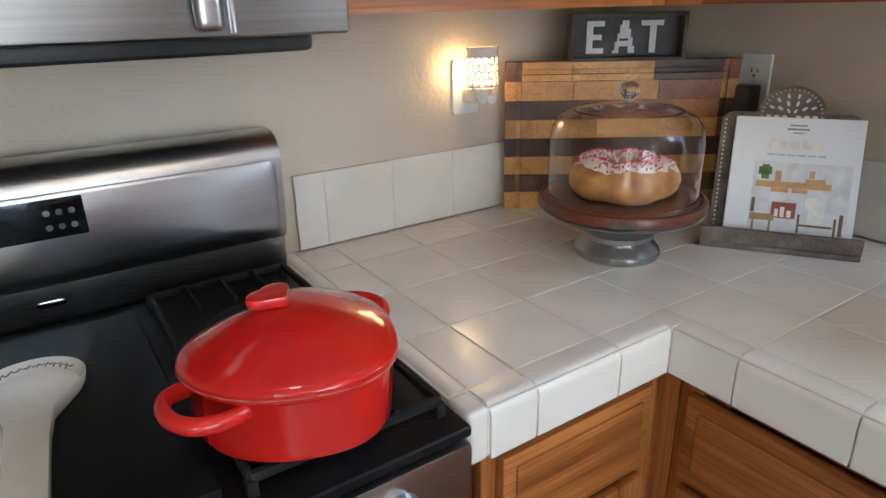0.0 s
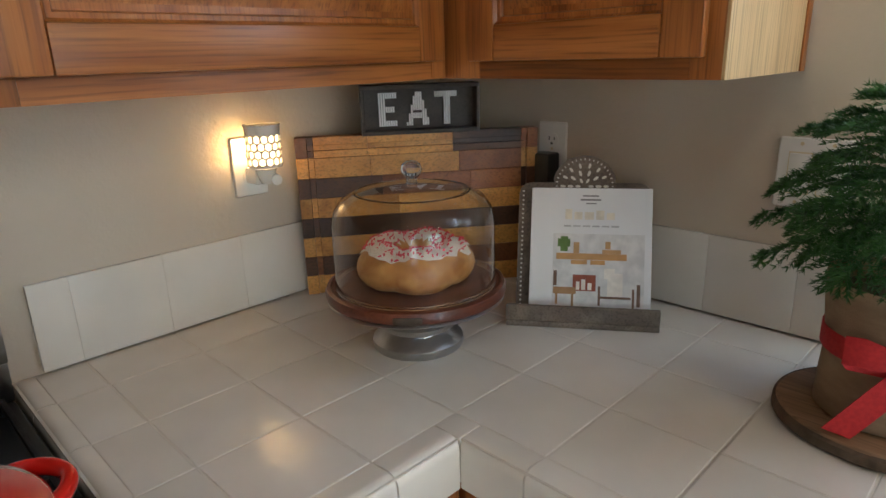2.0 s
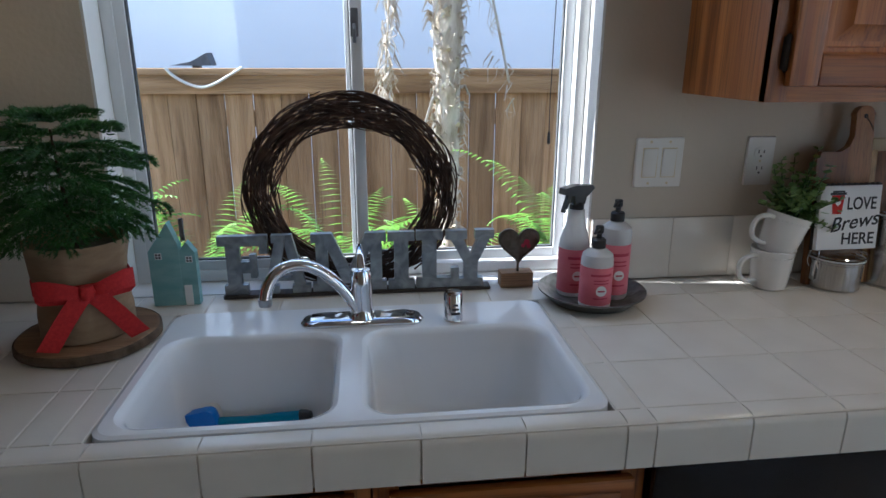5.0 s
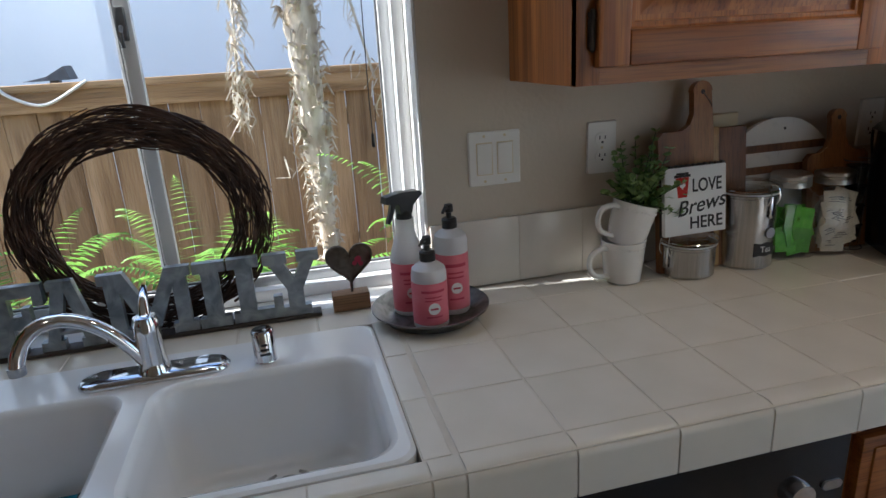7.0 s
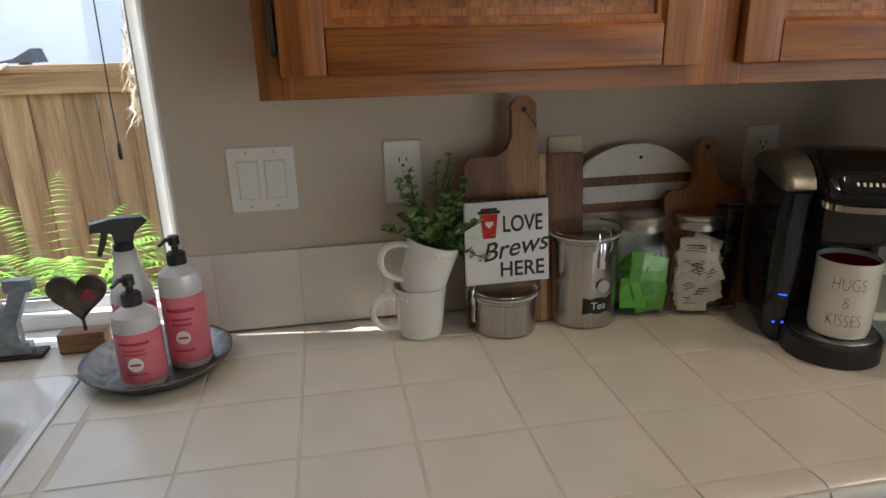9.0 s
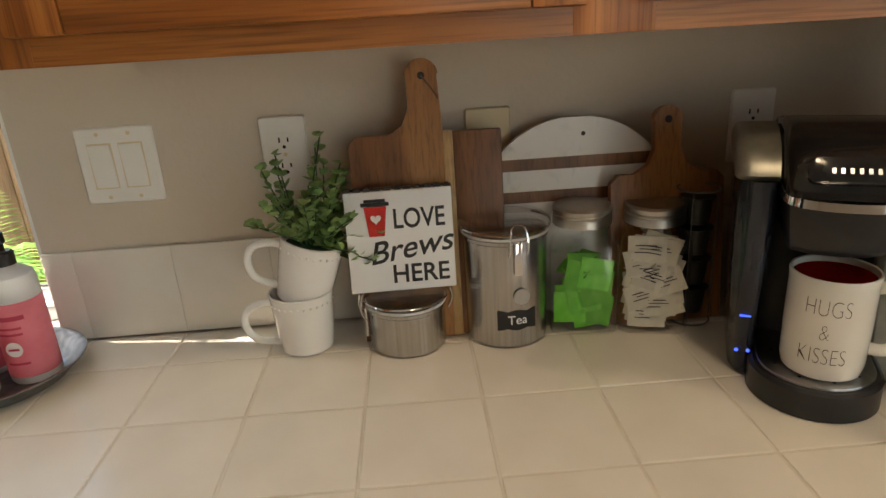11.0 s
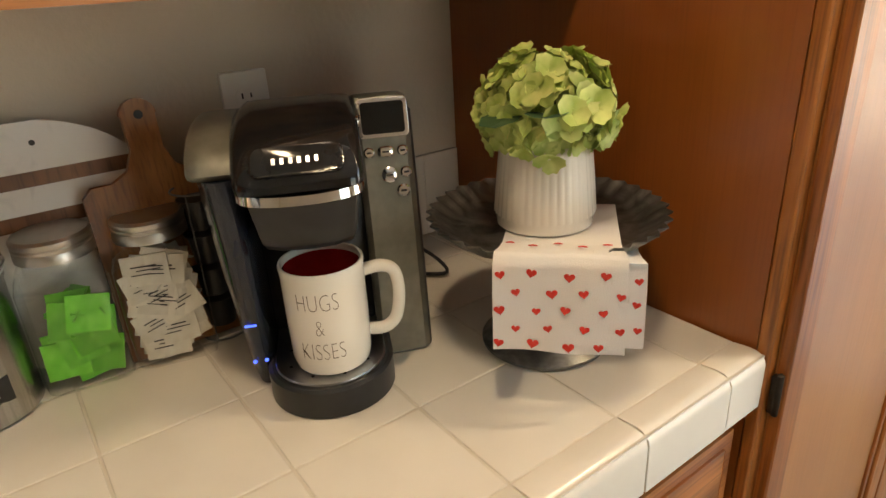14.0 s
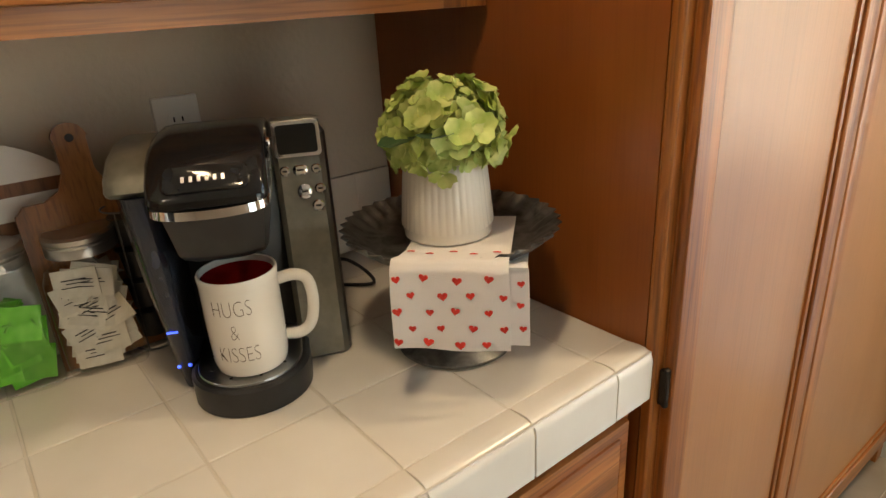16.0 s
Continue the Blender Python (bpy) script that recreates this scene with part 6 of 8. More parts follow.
def bottle_label(parent, c, r, z0, z1, turn):
    m = Matrix.Translation((c[0], c[1], 0)) @ pose(0, 0, 0, 0, 0, turn)
    lab = part("label", turned([(r + 0.0004, z0), (r + 0.0006, z0), (r + 0.0006, z1), (r + 0.0004, z1)], (c[0], c[1], 0), 40), PINK, parent, "pink paper label")
    h = z1 - z0

    def curved(w, v0, v1, mat, name, lift):
        bq = bmesh.new()
        rows_ = []
        for i in range(9):
            a = (i / 8 - 0.5) * w / r
            rows_.append([bq.verts.new(m @ Vector(((r + lift) * math.cos(a), (r + lift) * math.sin(a), z0 + h * v))) for v in (v0, v1)])
        for p_, q_ in zip(rows_, rows_[1:]):
            bq.faces.new((p_[0], q_[0], q_[1], p_[1]))
        part(name, bq, mat, lab)
    curved(r * 1.35, 0.78, 0.84, RASP, "title_bar", 0.0009)
    curved(r * 0.95, 0.66, 0.69, RASP, "text_bar", 0.0009)
    curved(r * 0.95, 0.58, 0.61, RASP, "text_bar", 0.0009)
    curved(r * 0.9, 0.18, 0.21, RASP, "text_bar", 0.0009)
    bq = bmesh.new()
    mm = m @ basis((r + 0.0004, 0, z0 + h * 0.40), (0, 1, 0))
    disc(bq, r * 0.34, mm, 20, 0.0008)
    part("seal", bq, PAPER, lab, "round white seal")
    bq = bmesh.new()
    box(bq, -r * 0.22, -r * 0.05, 0.0012, r * 0.22, r * 0.05, 0.0015)
    part("seal_bar", local(bq, mm), RASP, lab)


def pump_bottle(c, r, body, neck, top, label):
    t = thing("soap_bottle", (c[0], c[1], bz), label, "bottle", "soap bottles")
    part("bottle", turned([(0, 0), (r * 0.93, 0), (r, 0.004), (r, body - 0.022), (r * 0.93, body - 0.010), (r * 0.60, body - 0.001), (r * 0.42, body + 0.002), (r * 0.42, body + 0.008), (0, body + 0.008)], (c[0], c[1], bz), 36), CLEARP, t, "clear soap bottle")
    bottle_label(t, c, r, bz + 0.012, bz + body * 0.74, 180)
    part("collar", turned([(0, 0), (0.0150, 0), (0.0150, 0.017), (0.012, 0.020), (0, 0.020)], (c[0], c[1], bz + body + 0.004), 24), BLACK_P, t, "black pump collar")
    part("pump", turned([(0.0055, 0.02), (0.0055, 0.030), (0.009, 0.032), (0.0085, 0.046), (0, 0.048)], (c[0], c[1], bz + body + 0.004), 18), BLACK_P, t)
    part("nozzle", tube(bmesh.new(), [(c[0], c[1], bz + body + 0.044), (c[0] - 0.012, c[1] + 0.010, bz + body + 0.047), (c[0] - 0.022, c[1] + 0.018, bz + body + 0.040)], 0.0045, 8, taper=lambda q: 1 - 0.35 * q), BLACK_P, t)


pump_bottle((1.140, -0.722), 0.0340, 0.128, 0.01, 0.05, "small pink-labelled soap bottle with black pump")
pump_bottle((1.196, -0.782), 0.0335, 0.170, 0.01, 0.05, "tall pink-labelled soap bottle with black pump")
sp = (1.224, -0.698)
t = thing("spray_bottle", (sp[0], sp[1], bz), "pink-labelled spray bottle with black trigger", "bottle", "soap bottles")
part("bottle", turned([(0, 0), (0.031, 0), (0.0335, 0.004), (0.0335, 0.115), (0.031, 0.130), (0.022, 0.158), (0.0185, 0.178), (0.0185, 0.196), (0, 0.196)], (sp[0], sp[1], bz), 36), CLEARP, t)
bottle_label(t, sp, 0.0335, bz + 0.010, bz + 0.110, 180)
part("collar", turned([(0, 0.185), (0.0165, 0.185), (0.0155, 0.206), (0.010, 0.212), (0, 0.212)], (sp[0], sp[1], bz), 24), BLACK_P, t)
sm = Matrix.Translation((sp[0], sp[1], bz)) @ basis((0, 0, 0), (0.35, -0.94, 0))
part("trigger_head", local(prism(bmesh.new(), [(-0.044, 0.232), (-0.042, 0.245), (-0.010, 0.250), (0.034, 0.247), (0.040, 0.240), (0.018, 0.222), (0.014, 0.206), (-0.012, 0.206), (-0.014, 0.226), (-0.030, 0.230)], 0.020, pose(0, 0, -0.010)), sm), BLACK_P, t)
part("trigger", local(prism(bmesh.new(), [(-0.028, 0.230), (-0.018, 0.228), (-0.024, 0.210), (-0.034, 0.190), (-0.040, 0.192), (-0.033, 0.212)], 0.009, pose(0, 0, -0.0045)), sm), BLACK_P, t)

# ---- coffee counter: stacked mugs with greenery ----
LEAF = material("eucalyptus", (0.11, 0.22, 0.06), 0.5, colour2=(0.28, 0.40, 0.14), scale=(45, 45, 45))
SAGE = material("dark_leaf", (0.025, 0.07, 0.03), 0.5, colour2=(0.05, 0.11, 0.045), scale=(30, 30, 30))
HYD = material("green_hydrangea", (0.34, 0.46, 0.10), 0.55, colour2=(0.66, 0.72, 0.27), scale=(40, 40, 40), detail=2, ramp=(0.35, 0.7), vary=0.22)
ACACIA = wood("acacia_board", (0.15, 0.052, 0.013), (0.30, 0.120, 0.032), (0.43, 0.20, 0.062), 2, rough=0.5, coat=0.1, rings=10)
ACACIA_D = wood("dark_acacia_board", (0.12, 0.045, 0.016), (0.20, 0.08, 0.028), (0.30, 0.13, 0.05), 2, rough=0.5, coat=0.1, rings=12)
SAP = wood("sapwood", (0.50, 0.30, 0.12), (0.62, 0.40, 0.17), (0.70, 0.48, 0.22), 2, rough=0.5, coat=0.1)
MARBLE = material("white_marble", (0.74, 0.72, 0.68), 0.25, colour2=(0.50, 0.49, 0.47), scale=(16, 16, 16), detail=8, ramp=(0.56, 0.80), distort=1.5)
MG = (1.222, -1.178)


def mug_wall(r0, r1, h, mm, t=0.004):
    return turned([(0, 0), (r0 * 0.9, 0), (r0, 0.003), (r0 + (r1 - r0) * 0.5, h * 0.45), (r1, h - 0.003), (r1 + 0.001, h), (r1 - 0.002, h + 0.001), (r1 - t, h - 0.004), (r0 - t + 0.001, 0.010), (0, 0.007)], (0, 0, 0), 48, mm)


def latte_mug(mm, label, filled):
    m_ = thing("mug", tuple(mm.translation), label, "mug", "stacked mugs")
    part("cup", mug_wall(0.039, 0.048, 0.094, mm), WHITE_CER, m_)
    bb_ = bmesh.new()
    for k in range(30):
        a = 2 * math.pi * k / 30
        lathe(bb_, [(0, 0), (0.0022, 0.0003), (0.0014, 0.0018), (0, 0.0022)], (0, 0, 0), 6, mm @ pose(0, 0, 0.080, 0, 0, math.degrees(a)) @ pose(0.0466, 0, 0, 0, 90, 0))
    part("beading", bb_, WHITE_CER, m_, "raised bead border")
    hp = [Vector((0.030, 0.036, 0.078)), Vector((0.040, 0.058, 0.082)), Vector((0.043, 0.082, 0.070)), Vector((0.040, 0.086, 0.045)), Vector((0.034, 0.070, 0.022)), Vector((0.027, 0.030, 0.016))]
    hp = [mm @ Vector((-p.x * 0.30, p.y, p.z)) for p in hp]
    part("handle", tube(bmesh.new(), curve(hp), 0.0058, 12), WHITE_CER, m_)
    return m_


latte_mug(pose(MG[0], MG[1], CT + 0.0012), "white embossed ceramic mug, lower of two stacked", False)
mm2 = Matrix.Translation((MG[0], MG[1] - 0.002, CT + 0.083)) @ pose(0, 0, 0, 16, 0, 0)
latte_mug(mm2, "white embossed ceramic mug tilted on top with greenery", True)
gp = thing("greenery", tuple(mm2 @ Vector((0, 0, 0.06))), "artificial green eucalyptus sprigs in the upper mug", "plant")
part("moss", turned([(0, 0.055), (0.040, 0.062), (0.038, 0.084), (0.02, 0.092), (0, 0.094)], (0, 0, 0), 24, mm2), SAGE, gp)
grnd = random.Random(3)


def leaf_mesh(w, h):
    b_ = bmesh.new()
    pts = [(0, 0, 0), (w * 0.5, h * 0.35, 0.002), (w * 0.45, h * 0.75, 0.001), (0, h, 0.0), (-w * 0.45, h * 0.75, 0.001), (-w * 0.5, h * 0.35, 0.002)]
    vs = [b_.verts.new(p) for p in pts]
    c_ = b_.verts.new((0, h * 0.5, -0.0015))
    for i in range(6):
        b_.faces.new((vs[i], vs[(i + 1) % 6], c_))
    return b_


bl, bst = bmesh.new(), bmesh.new()
for k in range(34):
    az = grnd.uniform(0, 6.28)
    out = grnd.uniform(0.2, 1.0)
    H_ = grnd.uniform(0.05, 0.15) * (1.15 - 0.55 * out)
    o = mm2 @ Vector((0.018 * math.cos(az), 0.018 * math.sin(az), 0.088))
    d = Vector((math.cos(az) * 0.075 * out, math.sin(az) * 0.085 * out - (0.015 if k % 3 else -0.01), H_))
    if k < 4:
        d = Vector((-0.020, -0.055 - 0.012 * k, 0.012 - 0.012 * k))
    if k in (4, 5):
        d = Vector((0.0, -0.040 if k == 4 else 0.02, 0.165 if k == 4 else 0.14))
    pts = [o + d * q + Vector((0, 0, -0.02 * out * q * q)) for q in (0, 0.33, 0.66, 1.0)]
    tube(bst, pts, 0.0010, 5)
    nl = 7
    for j in range(nl):
        q = 0.2 + 0.8 * j / (nl - 1)
        p = o + d * q + Vector((0, 0, -0.02 * out * q * q))
        for s in (0, 1):
            lm_ = leaf_mesh(0.018 * (1.15 - 0.4 * q), 0.018 * (1.2 - 0.45 * q))
            m_ = Matrix.Translation(p) @ pose(0, 0, 0, grnd.uniform(10, 70), grnd.uniform(-20, 20), grnd.uniform(0, 360))
            local(lm_, m_)
            tmp = bpy.data.meshes.new("leaf"); lm_.to_mesh(tmp); lm_.free(); bl.from_mesh(tmp); bpy.data.meshes.remove(tmp)
part("stems", bst, SAGE, gp)
tagged(part("leaves", bl, LEAF, gp, "small round grey-green leaves", smooth=80), kind="stuff")


# ---- steel canisters ----
def canister(c, r, h, label, tea):
    t_ = thing("canister", (c[0], c[1], CT + 0.001), label, "canister", "steel canisters")
    part("body", turned([(0, 0), (r - 0.003, 0), (r, 0.003), (r, h), (r + 0.002, h + 0.002), (r + 0.002, h + 0.007), (r - 0.002, h + 0.008), (0, h + 0.008)], (c[0], c[1], CT + 0.001), 56), STEEL_V, t_)
    part("gasket", turned([(r + 0.001, h + 0.0085), (r + 0.003, h + 0.0085), (r + 0.003, h + 0.012), (r + 0.001, h + 0.012), (r + 0.001, h + 0.0085)], (c[0], c[1], CT + 0.001), 48), CLEARP, t_)
    lid_ = part("lid", turned([(0, h + 0.0125), (r + 0.004, h + 0.0125), (r + 0.0055, h + 0.015), (r + 0.0055, h + 0.024), (r - 0.002, h + 0.029), (r * 0.5, h + 0.0315), (0, h + 0.032)], (c[0], c[1], CT + 0.001), 56), GLASS, t_, "clear acrylic lid")
    part("lid_ring", turned([(r + 0.0058, h + 0.017), (r + 0.0072, h + 0.0185), (r + 0.0058, h + 0.020), (r + 0.0056, h + 0.0185), (r + 0.0058, h + 0.017)], (c[0], c[1], CT + 0.001), 56), CHROME, lid_)
    return t_


def clasp(t_, c, r, h, az):
    m_ = Matrix.Translation((c[0], c[1], CT + 0.001)) @ pose(0, 0, 0, 0, 0, az)
    loop = [(r + 0.004, -0.013, h - 0.012), (r + 0.011, -0.013, h + 0.004), (r + 0.006, -0.010, h + 0.028), (r - 0.004, 0, h + 0.031), (r + 0.006, 0.010, h + 0.028), (r + 0.011, 0.013, h + 0.004), (r + 0.004, 0.013, h - 0.012)]
    part("wire_bail", tube(bmesh.new(), curve([m_ @ Vector(p) for p in loop], 4), 0.0014, 6), CHROME, t_)
    part("clasp", local(boxed(r + 0.0015, -0.006, h - 0.042, r + 0.006, 0.006, h + 0.006, 0.002), m_), CHROME, t_)


CS, TC = (1.213, -1.334), (1.222, -1.488)
t_ = canister(CS, 0.0585, 0.062, "short stainless canister with clear clamp lid", False)
clasp(t_, CS, 0.0585, 0.062, -75)
clasp(t_, CS, 0.0585, 0.062, 100)
t_ = canister(TC, 0.0620, 0.160, "tall stainless tea canister with clear lid and chalkboard label", True)
clasp(t_, TC, 0.0620, 0.160, 188)
mt = Matrix.Translation((TC[0], TC[1], CT + 0.001)) @ pose(0, 0, 0, 0, 0, 187)


def wrap_plate(w, v0, v1, r, mm, name, mat, parent, lab="", wave=0.0):
    bq = bmesh.new()
    rows_ = []
    for i in range(17):
        a = (i / 16 - 0.5) * w / r
        e = wave * abs(math.cos(math.pi * i / 16 * 2))
        rows_.append([bq.verts.new(mm @ Vector((r * math.cos(a), r * math.sin(a), v))) for v in (v0 - e, v1 + e)])
    for p_, q_ in zip(rows_, rows_[1:]):
        bq.faces.new((p_[0], q_[0], q_[1], p_[1]))
    return part(name, bq, mat, parent, lab)


lab = wrap_plate(0.060, 0.033, 0.059, 0.0626, mt, "chalk_label", BLACK_P, t_, "black chalkboard label", 0.003)
me = text_mesh("Tea", 0.020, PAPER, 0.0001)
for v in me.vertices:
    a = v.co.x / 0.0630
    v.co = mt @ Vector(((0.0630 + v.co.z) * math.cos(a), (0.0630 + v.co.z) * math.sin(a), 0.046 + v.co.y))
part("chalk_word", me, None, lab, "white chalk word Tea")
part("tag_disc", local(disc(bmesh.new(), 0.012, basis((0.0645, 0.006, 0.084), (0, 1, 0)), 20, 0.0015), mt), STEEL, t_, "round metal date tag")

# ---- LOVE Brews HERE sign ----
sgm = basis((1.1885, -1.3345, CT + 0.0965), (0.02, -1, 0), (0.11, 0, 1))
HEARTR_PRINT = material("red_paint", (0.50, 0.02, 0.015), 0.7, colour2=(0.58, 0.03, 0.02), scale=(60, 60, 60))
sg = thing("coffee_sign", (1.19, -1.334, CT + 0.097), "white wooden sign reading LOVE Brews HERE with red cup", "sign")
part("panel", local(boxed(-0.0765, 0.0, -0.012, 0.0765, 0.1475, 0.0, 0.0015), sgm), PAPER, sg)
part("backing", local(boxed(-0.0775, -0.002, -0.020, 0.0775, 0.1500, -0.0122, 0.001), sgm), SIGNW, sg, "dark backing board")
bb = bmesh.new()
for k in range(11):
    disc(bb, 0.0055, sgm @ Matrix.Translation((-0.0715 + k * 0.0143, 0.1475, -0.0105)), 10, 0.008)
part("scalloped_edge", bb, SIGNW, sg)
lettering("letter", "LOVE", 0.040, sgm @ pose(0.028, 0.105, 0.0003), INK, sg, sx=0.78, bold=0.0006, depth=0.0003)
lettering("letter", "Brews", 0.046, sgm @ pose(0.012, 0.063, 0.0003, 0, 0, 8), INK, sg, sx=1.05, shear=0.35, bold=0.0004, depth=0.0003)
lettering("letter", "HERE", 0.038, sgm @ pose(0.026, 0.024, 0.0003), INK, sg, sx=0.95, bold=0.0006, depth=0.0003)
cup = part("cup_print", local(prism(bmesh.new(), [(-0.044, 0.083), (-0.022, 0.083), (-0.017, 0.126), (-0.049, 0.126)], 0.0006, pose(0, 0, 0.0001)), sgm), HEARTR_PRINT, sg, "printed red coffee cup")
part("cup_lid_print", local(box(boxed(-0.053, 0.1265, 0.0001, -0.013, 0.132, 0.0008), -0.048, 0.1322, 0.0001, -0.018, 0.1365, 0.0008), sgm), INK, cup)
part("cup_heart_print", local(prism(bmesh.new(), heart_outline(0.015, 24, 1.0), 0.0006, pose(-0.033, 0.108, 0.0005)), sgm), PAPER, cup)


# ---- glass jars with packets ----
JLID = material("jar_lid", (0.48, 0.47, 0.44), 0.35, 1.0, colour2=(0.58, 0.57, 0.54), scale=(30, 30, 30))
GREENP = material("green_packets", (0.11, 0.52, 0.03), 0.4, colour2=(0.20, 0.66, 0.07), scale=(60, 60, 60), vary=0.28)
CREAMP = material("cream_packets", (0.66, 0.61, 0.50), 0.5, colour2=(0.74, 0.70, 0.60), scale=(60, 60, 60), vary=0.08)


def jar(c, label, turn):
    j = thing("glass_jar", (c[0], c[1], CT + 0.001), label, "jar", "packet jars")
    m_ = Matrix.Translation((c[0], c[1], CT + 0.001)) @ pose(0, 0, 0, 0, 0, turn) @ Matrix.Diagonal((1.04, 1.04, 1.13, 1))
    sq = lambda w, r_, z: [(x, y, z) for x, y in rounded(w, w, r_, 6)]
    outer = [sq(0.086, 0.012, 0.0), (sq(0.095, 0.014, 0.004)), sq(0.097, 0.014, 0.02), sq(0.097, 0.014, 0.122), sq(0.092, 0.026, 0.134), sq(0.078, 0.0385, 0.143), sq(0.076, 0.0379, 0.156)]
    part("glass", local(loft(bmesh.new(), outer, True, False), m_), GLASS, j).visible_shadow = False
    prof_ = [(0, 0.173), (0.0395, 0.173), (0.0425, 0.170), (0.0425, 0.166), (0.0415, 0.164), (0.0425, 0.162), (0.0415, 0.159), (0.0425, 0.157), (0.0425, 0.148), (0.0400, 0.148), (0.0400, 0.1685), (0, 0.1685)]
    part("lid", turned(prof_, (0, 0, 0), 48, m_), JLID, j, "brushed screw lid")
    return m_


jg, jw = (1.230, -1.607), (1.214, -1.712)
mg_ = jar(jg, "square glass jar of green tea packets with screw lid", -8)
mw_ = jar(jw, "square glass jar of cream sugar packets with screw lid", -14)


def packets(m_, n, w, h, mat, name, label, lo, hi, seed, printed):
    rn = random.Random(seed)
    base = bmesh.new()
    g = []
    for i in range(5):
        g.append([base.verts.new(((i / 4 - 0.5) * w, (k - 0.5) * h, 0.0012 * math.sin(i * 1.6))) for k in (0, 1)])
    for a_, c_ in zip(g, g[1:]):
        base.faces.new((a_[0], c_[0], c_[1], a_[1]))
    ex = bmesh.ops.extrude_face_region(base, geom=base.faces[:])
    for v in [q for q in ex["geom"] if isinstance(q, bmesh.types.BMVert)]:
        v.co.z += 0.0018
    me_ = finish(base, 50)
    me_.materials.append(mat)
    ink = bmesh.new()
    box(ink, -w * 0.30, h * 0.12, 0.0026, w * 0.25, h * 0.16, 0.0034); box(ink, -w * 0.2, h * 0.0, 0.0026, w * 0.32, h * 0.03, 0.0034); box(ink, -w * 0.32, -h * 0.14, 0.0026, w * 0.1, -h * 0.11, 0.0034)
    ink_me = finish(ink, 0)
    ink_me.materials.append(INK)
    for k in range(n):
        q = k / (n - 1)
        ang = rn.uniform(0, 360)
        lim = 0.046 - math.hypot(w, h) * 0.5
        p_ = Vector((rn.uniform(-lim, lim), rn.uniform(-lim, lim), lo + (hi - lo) * q))
        face = k % 2 == 0
        tilt = rn.uniform(55, 95) if face else rn.uniform(20, 70)
        if face:
            p_.x = -0.036 + rn.uniform(0, 0.012)
            mm_ = Matrix.Translation(p_) @ basis((0, 0, 0), (rn.uniform(-0.12, 0.12), -1, 0), (0.16, 0, 1)) @ pose(0, 0, 0, 0, 0, rn.uniform(-22, 22))
            mm_.translation.y = rn.uniform(-1, 1) * (0.045 - w * 0.55)
        else:
            mm_ = Matrix.Translation(p_) @ pose(0, 0, 0, tilt, rn.uniform(-15, 15), ang)
        ob_ = new(name, me_)
        tagged(ob_, label, "packet", label.split(" packet")[0] + " packets")
        ob_.matrix_basis = m_ @ mm_
        if printed and face:
            o2 = new("printed_bars", ink_me)
            o2.parent = ob_


packets(mg_, 30, 0.046, 0.042, GREENP, "tea_packet", "bright green paper tea packet in a jar", 0.028, 0.092, 2, False)
packets(mw_, 84, 0.052, 0.034, CREAMP, "sugar_packet", "cream paper sugar packet with dark print", 0.026, 0.122, 6, True)

# ---- boards leaning on the wall ----
ang = math.atan2(0.028, 0.40)


def board_matrix(y, x_foot, lean, ymirror=1):
    return basis((x_foot, y, CT + 0.001), EAST, (math.sin(lean), 0, math.cos(lean)))


b1 = thing("paddle_board", (1.25, -1.38, CT), "large acacia paddle board with long handle and pale streak", "cutting board", "boards on the wall")
m1 = board_matrix(-1.380, 1.232, 0.115)


def paddle(w, h, neck, handle_h, hr, off=0.0):
    pts = [(-w / 2, 0.0), (w / 2, 0.0), (w / 2, h - 0.012), (w / 2 - 0.012, h)]
    pts += [(off + neck + 0.030, h), (off + neck + 0.010, h + 0.012), (off + neck, h + 0.035), (off + neck, h + handle_h - hr)]
    pts += [(off + hr * math.cos(radians(q)), h + handle_h - hr + hr * math.sin(radians(q))) for q in range(10, 180, 20)]
    pts += [(off - neck, h + handle_h - hr), (off - neck, h + 0.035), (off - neck - 0.010, h + 0.012), (off - neck - 0.030, h), (-w / 2 + 0.012, h), (-w / 2, h - 0.012)]
    return pts


o_ = paddle(0.222, 0.312, 0.022, 0.104, 0.0245, 0.0)
part("board", local(prism(bmesh.new(), [(-0.111, 0.0), (0.026, 0.0), (0.026, 0.318)] + [p for p in o_[7:] if p[0] < 0.027], 0.018, pose(0, 0, 0)), m1), ACACIA, b1)
part("sapwood_strip", local(boxed(0.0262, 0.0, 0.0, 0.040, 0.314, 0.018, 0.001), m1), SAP, b1, "pale sapwood streak")
part("board", local(boxed(0.0402, 0.0, 0.0, 0.111, 0.312, 0.018, 0.003), m1), ACACIA_D, b1)
part("hole", local(disc(bmesh.new(), 0.0052, Matrix.Translation((0.0, 0.392, 0.0174))), m1), DARK, b1)
part("leather_loop", tube(bmesh.new(), [m1 @ Vector(p) for p in ((0.0, 0.392, 0.0185), (0.012, 0.376, 0.0195), (0.021, 0.362, 0.0190), (0.0235, 0.350, 0.010))], 0.0013, 6), BARK, b1)
b2 = thing("marble_board", (1.27, -1.61, CT), "round white marble board with two wooden stripes", "cutting board", "boards on the wall")
m2 = board_matrix(-1.608, 1.263, 0.095)
R2, C2 = 0.158, 0.160


def chord(v0, v1, mat, name):
    pts = []
    n_ = 12
    for i in range(n_ + 1):
        v = v0 + (v1 - v0) * i / n_
        pts.append((math.sqrt(max(1e-6, R2 * R2 - (v - C2) ** 2)), v))
    pts += [(-u, v) for u, v in reversed(pts)]
    part(name, local(prism(bmesh.new(), pts, 0.012, pose(0, 0, 0)), m2), mat, b2)


